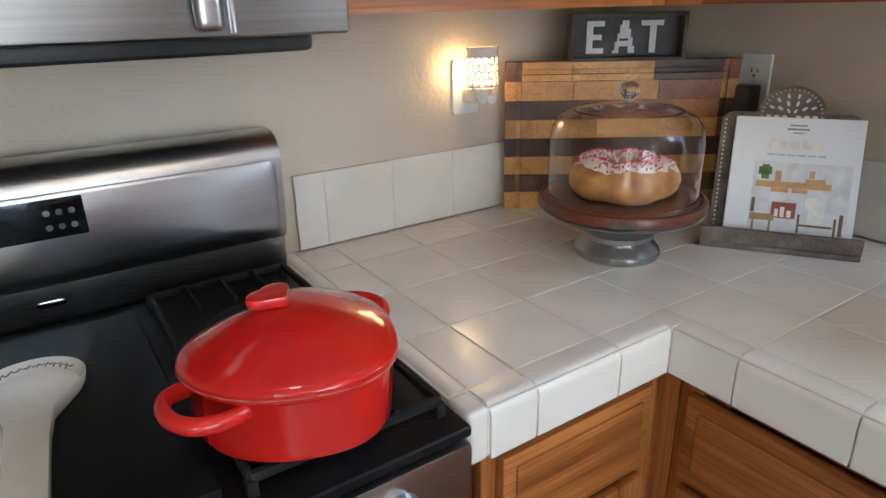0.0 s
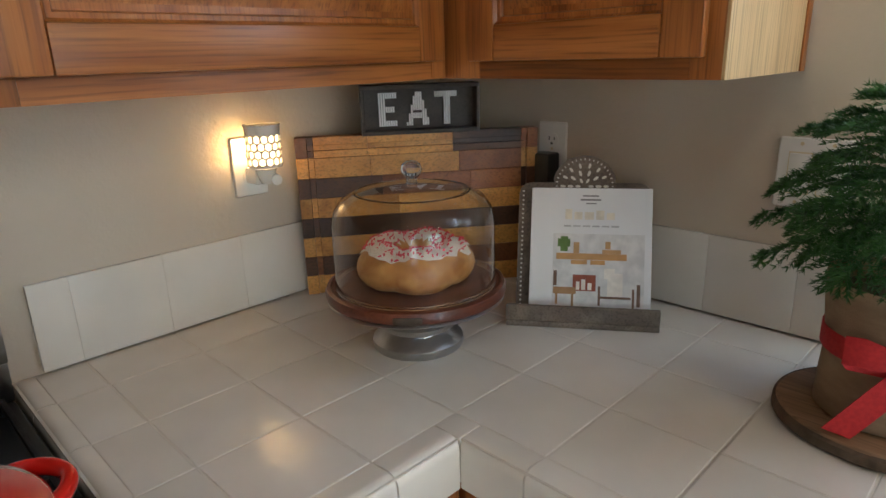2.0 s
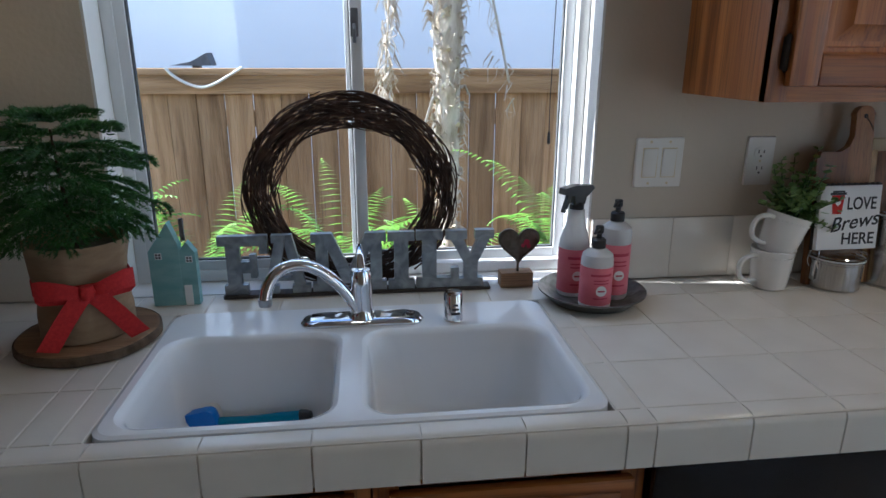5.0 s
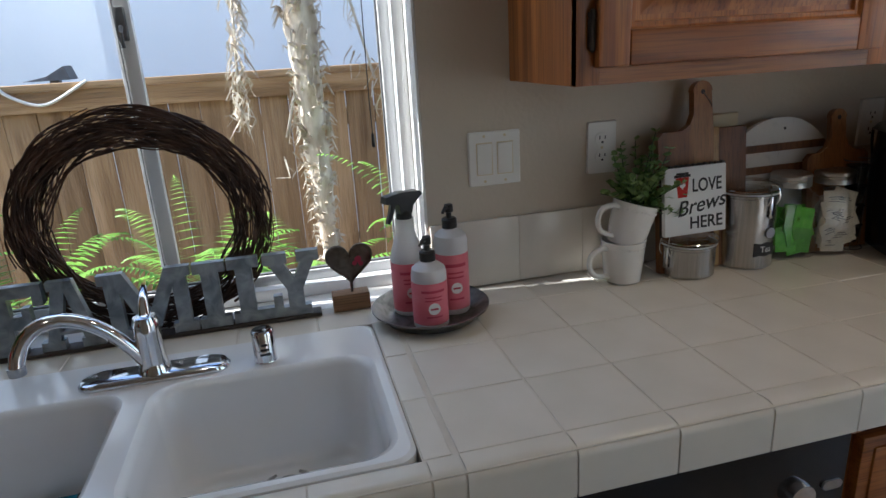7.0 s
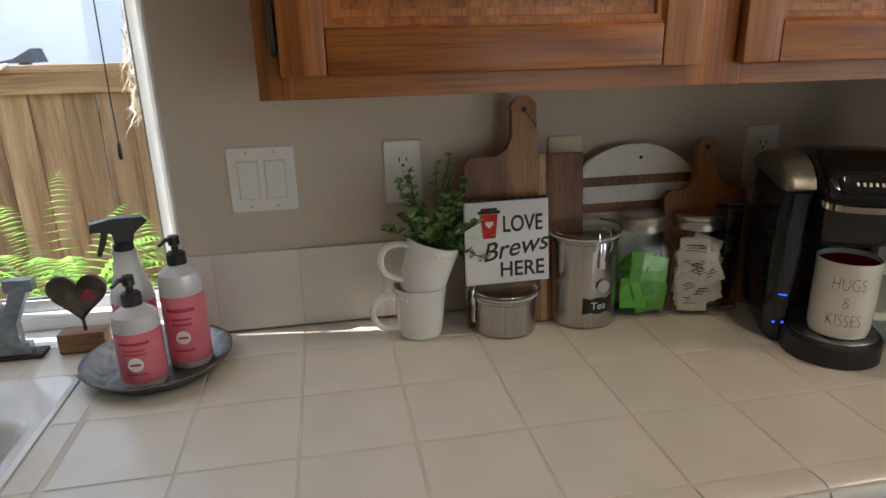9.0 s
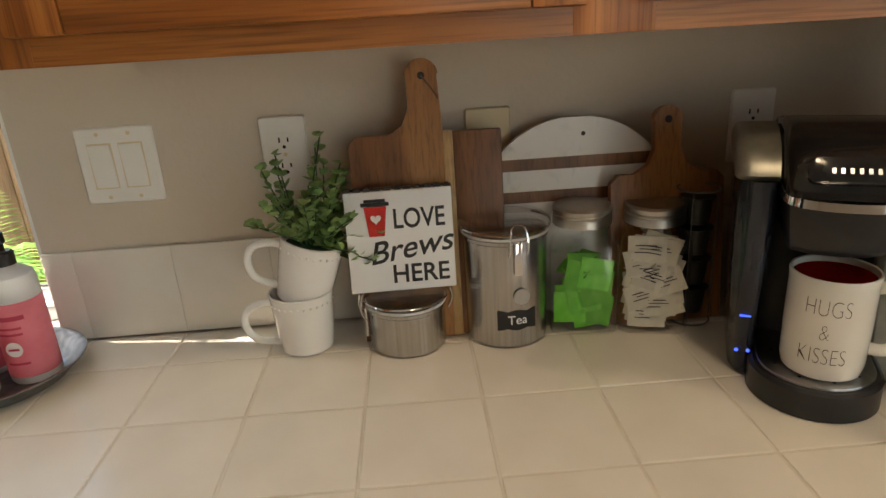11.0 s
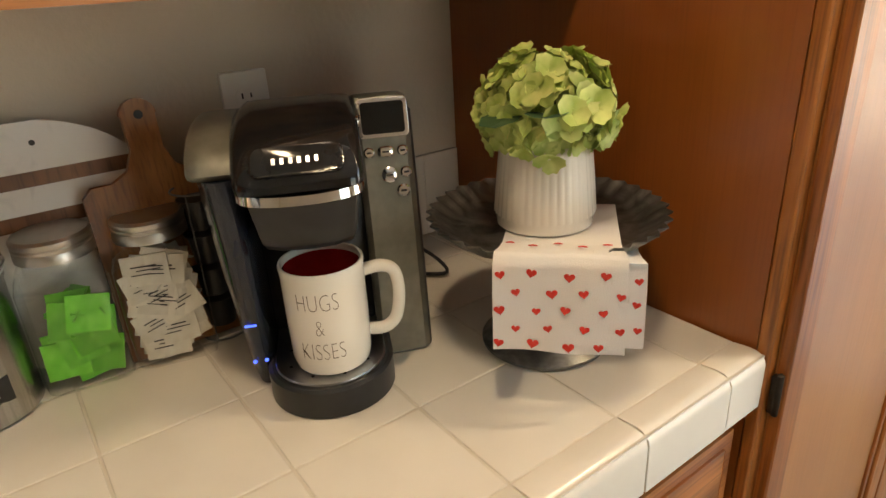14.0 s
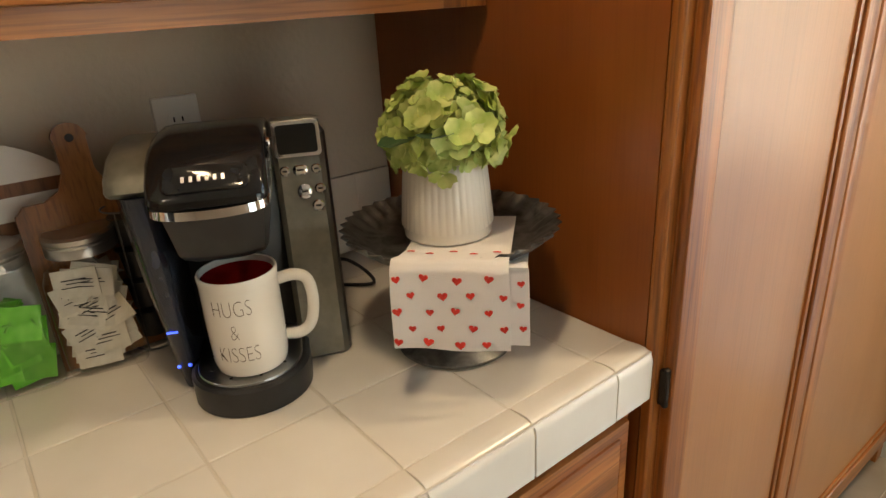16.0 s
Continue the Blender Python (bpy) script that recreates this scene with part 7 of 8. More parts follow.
chord(0.003, 0.190, MARBLE, "marble_slab")
chord(0.1902, 0.2078, ACACIA_D, "wood_stripe")
chord(0.208, 0.2398, MARBLE, "marble_slab")
chord(0.240, 0.2578, ACACIA_D, "wood_stripe")
chord(0.258, 0.3165, MARBLE, "marble_slab")
part("hole", local(disc(bmesh.new(), 0.0034, Matrix.Translation((0.012, 0.291, 0.0114))), m2), DARK, b2)
b3 = thing("paddle_board", (1.24, -1.735, CT), "small acacia paddle board with round handle hole", "cutting board", "boards on the wall")
m3 = board_matrix(-1.737, 1.222, 0.125)
part("board", local(prism(bmesh.new(), paddle(0.172, 0.232, 0.0195, 0.098, 0.022), 0.015, pose(0, 0, 0)), m3), ACACIA, b3)
part("hole", local(disc(bmesh.new(), 0.0055, Matrix.Translation((0.0, 0.310, 0.0144))), m3), DARK, b3)

# ---- coffee maker ----
GUN = material("gunmetal_paint", (0.20, 0.195, 0.165), 0.36, 0.6, colour2=(0.24, 0.235, 0.20), scale=(60, 60, 60), rough_vary=0.04)
SMOKE = material("smoked_reservoir", (0.022, 0.027, 0.042), 0.08, colour2=(0.03, 0.036, 0.055), scale=(10, 10, 10), transmission=0.25)
cmm = basis((0.931, -1.806, CT + 0.001), (-0.435, -0.900, 0))      # x right, y up, z towards the user
cm_ = thing("coffee_maker", (1.05, -1.87, CT), "black and gunmetal single-serve coffee maker with chrome trim", "coffee maker")


def upright(outline, v0, v1, mat, name, parent=None, label="", top_in=0.0, bevel=0.004):
    """A plan outline (x, depth) raised from v0 to v1, softened at the top."""
    cx = sum(p[0] for p in outline) / len(outline); cz = sum(p[1] for p in outline) / len(outline)
    levels = [(1.0, v0), (1.0, v1 - bevel), (1 - bevel / 0.06, v1)]
    bq = loft(bmesh.new(), [[(cx + (x - cx) * s, v, cz + (z - cz) * s) for x, z in outline] for s, v in levels])
    return part(name, local(bq, cmm), mat, parent or cm_, label)


tray_o = [(0.074 * math.cos(radians(q)), -0.075 + 0.074 * math.sin(radians(q))) for q in range(0, 181, 10)] + [(-0.074, -0.20), (0.074, -0.20)]
upright(tray_o, 0.0, 0.037, BLACK_P, "drip_tray")
grille = upright([(x * 0.88, -0.075 + (z + 0.075) * 0.88 if z > -0.08 else -0.155) for x, z in tray_o], 0.0372, 0.040, STEEL, "drip_grille", None, "perforated steel grille", bevel=0.001)
bb = bmesh.new()
for k in range(16):
    for q in range(2 + k % 2):
        a, rr = radians(10 + k * 21), 0.022 + q * 0.014
        disc(bb, 0.0022, cmm @ Matrix.Translation((rr * math.cos(a), 0.0394, -0.075 + rr * math.sin(a))) @ pose(0, 0, 0, -90, 0, 0), 8, 0.001)
part("grille_hole", bb, DARK, grille)
def side_shape(profile, slices, mat, name, parent=None, label="", smooth=40):
    """A side profile (depth, height) carried across the width; each slice (x, inset) draws it in towards its middle."""
    cz, cv = sum(p[0] for p in profile) / len(profile), sum(p[1] for p in profile) / len(profile)
    loops_ = []
    for x, ins in slices:
        lp_ = []
        for z, v in profile:
            r_ = math.hypot(z - cz, v - cv)
            f_ = max(0.0, 1 - ins / r_)
            lp_.append((x, cv + (v - cv) * f_, cz + (z - cz) * f_))
        loops_.append(lp_)
    return part(name, local(loft(bmesh.new(), loops_), cmm), mat, parent or cm_, label, smooth)


side_shape([(-0.150, 0.0), (-0.150, 0.262), (-0.18, 0.290), (-0.25, 0.285), (-0.315, 0.262), (-0.330, 0.22), (-0.330, 0.0)], [(-0.066, 0.004), (-0.062, 0), (0.058, 0), (0.0605, 0.003)], BLACK_P, "back_column")
head_plan = [(-0.064, -0.030), (-0.060, -0.012), (-0.038, 0.001), (0.0, 0.005), (0.032, 0.001), (0.054, -0.012), (0.058, -0.030), (0.058, -0.1495), (-0.064, -0.1495)]
bb = loft(bmesh.new(), [[(x * s, v, -0.1495 + (z + 0.1495) * s2) for x, z in head_plan] for s, s2, v in ((0.70, 0.66, 0.191), (0.78, 0.76, 0.194), (0.83, 0.83, 0.204), (0.88, 0.88, 0.228), (0.93, 0.94, 0.252), (0.95, 0.96, 0.262))])
part("brew_head", local(bb, cmm), BLACK_P, cm_)
lidp = side_shape([(0.006, 0.268), (0.006, 0.276), (-0.004, 0.290), (-0.016, 0.300), (-0.028, 0.311), (-0.055, 0.322), (-0.100, 0.3305), (-0.150, 0.331), (-0.21, 0.322), (-0.27, 0.302), (-0.31, 0.272), (-0.31, 0.268)],
                  [(-0.0655, 0.020), (-0.063, 0.008), (-0.057, 0.002), (-0.045, 0.0), (0.040, 0.0), (0.052, 0.002), (0.058, 0.008), (0.060, 0.020)], BLACK, "lid", None, "glossy black lid", 60)
part("lid_pad", local(loft(bmesh.new(), [[(x * s_ - 0.002, y * s_, z) for x, y in rounded(0.088, 0.030, 0.008)] for s_, z in ((1, -0.006), (1, 0.003), (0.94, 0.0045))]), cmm @ Matrix.Translation((0, 0.2945, -0.0085)) @ pose(0, 0, 0, -42, 0, 0)), BLACK, lidp)
bar = [(-0.067, 0.300, -0.120), (-0.068, 0.282, -0.070), (-0.066, 0.268, -0.022), (-0.058, 0.264, 0.000), (-0.034, 0.2625, 0.0105), (0.0, 0.262, 0.0135), (0.030, 0.2625, 0.0105), (0.053, 0.264, 0.000), (0.0605, 0.268, -0.022), (0.0625, 0.286, -0.070), (0.0620, 0.312, -0.110)]
ring = curve(bar, 4)
bb = loft(bmesh.new(), [[(p.x - s_ * 0.0, p.y + dy, p.z + dz) for dy, dz, s_ in ((-0.0045, 0.001, 0), (-0.0045, -0.003, 0), (0.0045, -0.005, 0), (0.0045, -0.001, 0))] for p in ring])
part("handle_trim", local(bb, cmm), CHROME, cm_, "chrome lid handle trim", 50)
part("pivot", turned([(0, 0), (0.007, 0), (0.006, 0.003), (0, 0.0035)], (0, 0, 0), 16, cmm @ Matrix.Translation((0.0605, 0.306, -0.108)) @ pose(0, 0, 0, 0, 90, 0)), CHROME, cm_)
mk = cmm @ Matrix.Translation((0, 0.2945, -0.0085)) @ pose(0, 0, 0, -42, 0, 0)
for k in range(6):
    part("maker_mark", local(boxed(-0.025 + k * 0.0080, -0.0045, 0.0046, -0.0215 + k * 0.0080, 0.0020, 0.0051), mk), STEEL, lidp, "silver maker's mark bar")
# reservoir on one side, control tower on the other
res_o = [(-0.066, -0.050), (-0.076, -0.034), (-0.098, -0.034), (-0.114, -0.050), (-0.124, -0.085), (-0.124, -0.25), (-0.108, -0.29), (-0.066, -0.30)]
res_o = [(-0.066 + (p.x + 0.066) * 0.74, p.y) for p in curve([(x, z, 0) for x, z in res_o], 4)]
bb = loft(bmesh.new(), [[(-0.068 + (x + 0.068) * s, v, z + dz) for x, z in res_o] for s, v, dz in ((0.70, 0.002, -0.055), (0.78, 0.03, -0.048), (0.93, 0.16, -0.02), (1.0, 0.274, 0.0))])
part("reservoir", local(bb, cmm), SMOKE, cm_, "smoked blue-grey water reservoir")
side_shape([(-0.040, 0.2745), (-0.034, 0.281), (-0.042, 0.294), (-0.070, 0.311), (-0.110, 0.321), (-0.160, 0.322), (-0.220, 0.312), (-0.275, 0.292), (-0.300, 0.2745)],
           [(-0.1125, 0.014), (-0.1110, 0.006), (-0.106, 0.0015), (-0.097, 0.0), (-0.082, 0.0), (-0.0675, 0.0)], GUN, "reservoir_lid", None, "", 60)
bb = bmesh.new()
for u_, v_, d_ in ((-0.0885, 0.040, -0.0785), (-0.0750, 0.041, -0.0775)):
    lathe(bb, [(0, -0.003), (0.0026, 0), (0, 0.003)], (0, 0, 0), 8, cmm @ Matrix.Translation((u_, v_, d_)))
part("led", bb, BLUE_LED, cm_, "blue reservoir lights")
bb = boxed(-0.0900, 0.0945, -0.0665, -0.0770, 0.0965, -0.064)
part("led_line", local(bb, cmm), BLUE_LED, cm_, "blue water line light")
tow = [[(x, v, z) for x, z in ((0.061, zf), (0.068, zf + 0.006), (0.120, zf + 0.002), (0.127, zf - 0.006), (0.120, -0.270), (0.061, -0.315))] for v, zf in ((0.0, -0.120), (0.004, -0.116), (0.10, -0.130), (0.245, -0.156), (0.300, -0.167))]
part("control_tower", local(loft(bmesh.new(), tow), cmm), GUN, cm_, "gunmetal control tower")
side_shape([(-0.1670, 0.3003), (-0.169, 0.312), (-0.174, 0.3195), (-0.188, 0.3215), (-0.22, 0.317), (-0.26, 0.307), (-0.280, 0.3003)], [(0.0612, 0.004), (0.0640, 0.0), (0.1180, 0.0), (0.1250, 0.010)], GUN, "tower_cap")
part("edge_strip", local(loft(bmesh.new(), [[(x, v, z) for x, z in ((0.1275, zf - 0.005), (0.1310, zf - 0.014), (0.1245, -0.262), (0.1212, -0.262))] for v, zf in ((0.0, -0.120), (0.10, -0.132), (0.245, -0.158), (0.300, -0.172))]), cmm), BLACK_P, cm_)
pmx = cmm @ Matrix.Translation((0.094, 0.246, -0.1500)) @ pose(0, 0, 0, -10, 0, 0)
bz_ = part("screen_bezel", local(loft(bmesh.new(), [[(x * s, y * s + 0.052, z) for x, y in rounded(0.060, 0.046, 0.006)] for s, z in ((1, 0), (1, 0.003), (0.92, 0.0035))]), pmx), CHROME, cm_)
part("screen", local(loft(bmesh.new(), [[(x, y + 0.052, z) for x, y in rounded(0.051, 0.037, 0.004)] for z in (0.003, 0.0042)]), pmx), DISPLAY, bz_, "dark display")
for u_, v_, w_, h_ in ((-0.020, 0.012, 0.013, 0.013), (0.0, 0.012, 0.020, 0.013), (0.020, 0.012, 0.013, 0.013), (0.002, -0.016, 0.019, 0.019), (0.022, -0.014, 0.014, 0.013), (0.017, -0.036, 0.016, 0.015)):
    bt = part("button", local(loft(bmesh.new(), [[(u_ + x * s, v_ + y * s, z) for x, y in rounded(w_, h_, min(w_, h_) * 0.48, 5)] for s, z in ((1, 0.0), (1, 0.002), (0.75, 0.0036))]), pmx), CHROME, cm_, "round chrome button")
    part("button_mark", local(boxed(u_ - w_ * 0.22, v_ - 0.0012, 0.0034, u_ + w_ * 0.22, v_ + 0.0012, 0.0040), pmx), INK, bt)
cord = tube(bmesh.new(), curve([(1.21, -2.03, CT + 0.05), (1.18, -2.09, CT + 0.045), (1.13, -2.11, CT + 0.012), (1.19, -2.06, CT + 0.005), (1.25, -2.0, CT + 0.004), (1.285, -1.95, CT + 0.04), (1.296, -1.905, CT + 0.2), (1.297, -1.897, CT + 0.262)]), 0.0032, 8)
part("power_cord", cord, BLACK_P, cm_)
pr = thing("pod_rack", (1.212, -1.775, CT + 0.001), "slim wire rack of black coffee pods", "rack")
wb = bmesh.new()
for k in (0, 1):
    tube(wb, [(1.212 + 0.030 * math.cos(2 * math.pi * q / 24), -1.775 + 0.030 * math.sin(2 * math.pi * q / 24), CT + 0.003 + 0.21 * k) for q in range(24)], 0.0014, 6, closed=True)
for k in range(3):
    a = 2 * math.pi * k / 3 + 0.4
    tube(wb, [(1.212 + 0.03 * math.cos(a), -1.775 + 0.03 * math.sin(a), CT + 0.003), (1.212 + 0.03 * math.cos(a), -1.775 + 0.03 * math.sin(a), CT + 0.213)], 0.0011, 6)
part("wire_frame", wb, GASKET, pr)
for k in range(4):
    part("pod", turned([(0, 0), (0.018, 0), (0.022, 0.038), (0.0255, 0.039), (0.0255, 0.041), (0, 0.042)], (1.212, -1.775, CT + 0.006 + 0.0475 * k + 0.012), 24), BLACK_P, pr)

# mug on the drip tray
hkc = cmm @ Vector((0.004, 0.0402, -0.064))
hk = thing("mug", tuple(hkc), "cream mug with red inside and thin HUGS & KISSES lettering", "mug")
mh = Matrix.Translation(hkc) @ pose(0, 0, 0, 0, 0, 0)
part("cup", turned([(0, 0), (0.034, 0), (0.039, 0.003), (0.0415, 0.012), (0.0425, 0.05), (0.0425, 0.098), (0.0435, 0.106), (0.0425, 0.108), (0.0405, 0.1075), (0.0397, 0.100)], (0, 0, 0), 56, mh @ Matrix.Diagonal((1.09, 1.09, 1.19, 1))), CERAMIC, hk)
part("lining", turned([(0.0396, 0.1015), (0.0386, 0.02), (0.034, 0.012), (0, 0.011)], (0, 0, 0), 56, mh @ Matrix.Diagonal((1.09, 1.09, 1.19, 1))), material("red_glaze", (0.24, 0.008, 0.008), 0.2, colour2=(0.32, 0.012, 0.01), scale=(20, 20, 20), coat=0.4), hk, "dark red glazed inside")
hd_dir = Vector((-0.36, -0.93, 0))
hp = [(0.039, 0.090), (0.060, 0.092), (0.074, 0.084), (0.0775, 0.060), (0.072, 0.034), (0.058, 0.024), (0.038, 0.026)]
bb = bmesh.new()
tube(bb, curve([hkc + hd_dir * d_ * 1.09 + Vector((0, 0, v_ * 1.18)) for d_, v_ in hp]), 0.0075, 14)
part("handle", bb, CERAMIC, hk)
tm = pose(0, 0, 0, 0, 0, math.degrees(math.atan2(0.60, -0.80)))
for word, v_, sz in (("HUGS", 0.095, 0.030), ("&", 0.065, 0.029), ("KISSES", 0.035, 0.030)):
    me = text_mesh(word, sz, BARK, 0.0001, sx=0.62, bold=-0.0009)
    for v in me.vertices:
        a = v.co.x / 0.0465
        v.co = mh @ tm @ Vector(((0.0468 + v.co.z) * math.cos(a), (0.0468 + v.co.z) * math.sin(a), v_ + v.co.y))
    part("word", me, None, hk)

# ---- pedestal bowl, towel, flower pot ----
BC = (0.902, -2.100)
pb = thing("pedestal_bowl", (BC[0], BC[1], CT + 0.001), "aged galvanised fluted pedestal bowl", "bowl")
part("pedestal", turned([(0, 0), (0.078, 0), (0.082, 0.002), (0.082, 0.006), (0.070, 0.014), (0.052, 0.030), (0.045, 0.050), (0.047, 0.085), (0.058, 0.136), (0.066, 0.1545), (0, 0.1545)], (BC[0], BC[1], CT + 0.001), 48), ZINC, pb)
bb = bmesh.new()
NS = 144
loops = []
for r_, z_, fl in ((0.0, 0.155, 0), (0.108, 0.155, 0), (0.114, 0.157, 0.3), (0.126, 0.166, 0.8), (0.138, 0.177, 1.0), (0.142, 0.180, 1.0), (0.1425, 0.182, 1.0), (0.139, 0.180, 1.0), (0.125, 0.170, 0.8), (0.112, 0.161, 0.3), (0.107, 0.159, 0), (0.0, 0.159, 0)):
    loops.append([(BC[0] + (max(r_, 1e-4) + 0.0042 * fl * math.cos(36 * 2 * math.pi * k / NS)) * math.cos(2 * math.pi * k / NS), BC[1] + (max(r_, 1e-4) + 0.0042 * fl * math.cos(36 * 2 * math.pi * k / NS)) * math.sin(2 * math.pi * k / NS), CT + 0.001 + z_) for k in range(NS)])
loft(bb, loops, True, True)
bmesh.ops.remove_doubles(bb, verts=bb.verts, dist=0.0002)
part("bowl", bb, ZINC, pb, "fluted metal bowl", smooth=60)
FP = Vector((0.896, -2.092, CT + 0.1630))
TD = Vector((-0.67, 0.742, 0)).normalized()       # towel hangs towards the room
TU = Vector((-0.742, -0.67, 0)).normalized()      # along the rim
tw = thing("tea_towel", tuple(FP), "white folded tea towel with small red hearts", "towel")
CLOTH = material("white_cotton", (0.80, 0.78, 0.76), 0.9, colour2=(0.84, 0.82, 0.80), scale=(8, 8, 8), bump=0.5, bump_scale=900)
HEARTR = material("red_print", (0.62, 0.03, 0.02), 0.85, colour2=(0.70, 0.06, 0.04), scale=(200, 200, 200))


def towel_sheet(s0, s1, path, name, lift, folds):
    bq = bmesh.new()
    rows_ = []
    nn = 14
    dense = []
    for (d0, z0), (d1, z1) in zip(path, path[1:]):
        dense += [(d0 + (d1 - d0) * q / 5, z0 + (z1 - z0) * q / 5) for q in range(5)]
    dense.append(path[-1])
    for i, (d_, z_) in enumerate(dense):
        rows_.append([])
        for k in range(nn + 1):
            s = s0 + (s1 - s0) * k / nn
            wv = folds * 0.0022 * math.sin(9 * k / nn + i * 0.25) * (i / len(dense))
            rows_[-1].append(bq.verts.new(Vector((BC[0], BC[1], CT + 0.001)) + TU * (s * (1 - 0.05 * (1 - i / len(dense)))) + TD * (d_ + lift + wv) + Vector((0, 0, z_ + (lift if d_ < 0.15 else 0)))))
    for a_, c_ in zip(rows_, rows_[1:]):
        for k in range(nn):
            bq.faces.new((a_[k], a_[k + 1], c_[k + 1], c_[k]))
    ex = bmesh.ops.extrude_face_region(bq, geom=bq.faces[:])
    for v in [q for q in ex["geom"] if isinstance(q, bmesh.types.BMVert)]:
        v.co += TD * -0.0018 + Vector((0, 0, -0.001))
    return part(name, bq, CLOTH, tw, smooth=60)


base_path = [(-0.060, 0.1640), (0.075, 0.1660), (0.110, 0.174), (0.132, 0.181), (0.144, 0.184), (0.152, 0.179), (0.156, 0.150), (0.157, 0.080)]
towel_sheet(-0.046, 0.089, base_path, "front_layer", 0.003, 1.0)
towel_sheet(-0.040, 0.110, [(d_ - (0.012 if i > 4 else 0), z_ + (0.004 if i == 7 else 0)) for i, (d_, z_) in enumerate(base_path)], "back_layer", -0.011, 0.5)
trn = random.Random(9)
FO = Vector((BC[0], BC[1], CT + 0.001))
hb_mesh = {}
for row, z_ in enumerate((0.170, 0.150, 0.130, 0.110, 0.090)):
    for k in range(4):
        s = -0.037 + k * 0.034 + (0.017 if row % 2 else 0) + trn.uniform(-0.003, 0.003)
        if s > 0.083:
            continue
        sz = trn.uniform(0.009, 0.0125)
        hmat = basis(FO + TU * s + TD * (0.1615 + 0.0006 * row) + Vector((0, 0, z_ + trn.uniform(-0.002, 0.002))), TU) @ pose(0, 0, 0, 0, 0, trn.uniform(-14, 14))
        part("printed_heart", local(prism(bmesh.new(), heart_outline(sz, 20, 1.0), 0.0006, pose(0, 0, 0)), hmat), HEARTR, tw)
for s, z_ in ((0.100, 0.155), (0.099, 0.128), (0.102, 0.098)):
    hmat = basis(FO + TU * s + TD * 0.1378 + Vector((0, 0, z_)), TU) @ pose(0, 0, 0, 0, 0, trn.uniform(-14, 14))
    part("printed_heart", local(prism(bmesh.new(), heart_outline(0.009, 20, 1.0), 0.0006, pose(0, 0, 0)), hmat), HEARTR, tw)
tilt = (TD * 0.034 + Vector((0, 0, 0.0085))).normalized()
for k in range(5):
    hmat = basis(FO + TU * (-0.034 + k * 0.026) + TD * (0.090 + 0.016 * (k % 2)) + Vector((0, 0, 0.1735 + 0.0040 * (k % 2))), TU, -tilt)
    part("printed_heart", local(prism(bmesh.new(), heart_outline(0.010, 20, 1.0), 0.0006, pose(0, 0, 0, 0, 0, 180)), hmat), HEARTR, tw)
fp = thing("flower_pot", tuple(FP), "ribbed cream ceramic pot of green hydrangea", "plant")
NS = 120
FZ = CT + 0.1705
loops = []
for r_, z_, fl in ((0.053, 0.0, 0), (0.057, 0.002, 0), (0.0575, 0.014, 0), (0.0595, 0.016, 1), (0.0565, 0.052, 1), (0.0525, 0.092, 1), (0.0515, 0.100, 0), (0.0490, 0.101, 0), (0.0480, 0.08, 0), (0.0480, 0.06, 0)):
    loops.append([(FP.x + (r_ + 0.0010 * fl * math.cos(40 * 2 * math.pi * k / NS)) * math.cos(2 * math.pi * k / NS), FP.y + (r_ + 0.0010 * fl * math.cos(40 * 2 * math.pi * k / NS)) * math.sin(2 * math.pi * k / NS), FZ + z_) for k in range(NS)])
part("pot", loft(bmesh.new(), loops), CERAMIC, fp, "ribbed cream pot", smooth=60)
hrn = random.Random(12)
bl = bmesh.new()
HC = Vector((FP.x + 0.004, FP.y - 0.004, FZ + 0.130))
petal_v, petal_f = [], []


def petal(m_, w, h):
    i = len(petal_v)
    pts = [(0, 0.001, 0), (w * 0.42, h * 0.30, 0.0022), (w * 0.5, h * 0.62, 0.003), (w * 0.25, h * 0.95, 0.0015), (0, h * 0.90, 0.0), (-w * 0.25, h * 0.95, 0.0015), (-w * 0.5, h * 0.62, 0.003), (-w * 0.42, h * 0.30, 0.0022), (0, h * 0.55, -0.001)]
    petal_v.extend([m_ @ Vector(p) for p in pts])
    petal_f.extend([(i + k, i + (k + 1) % 8, i + 8) for k in range(8)])


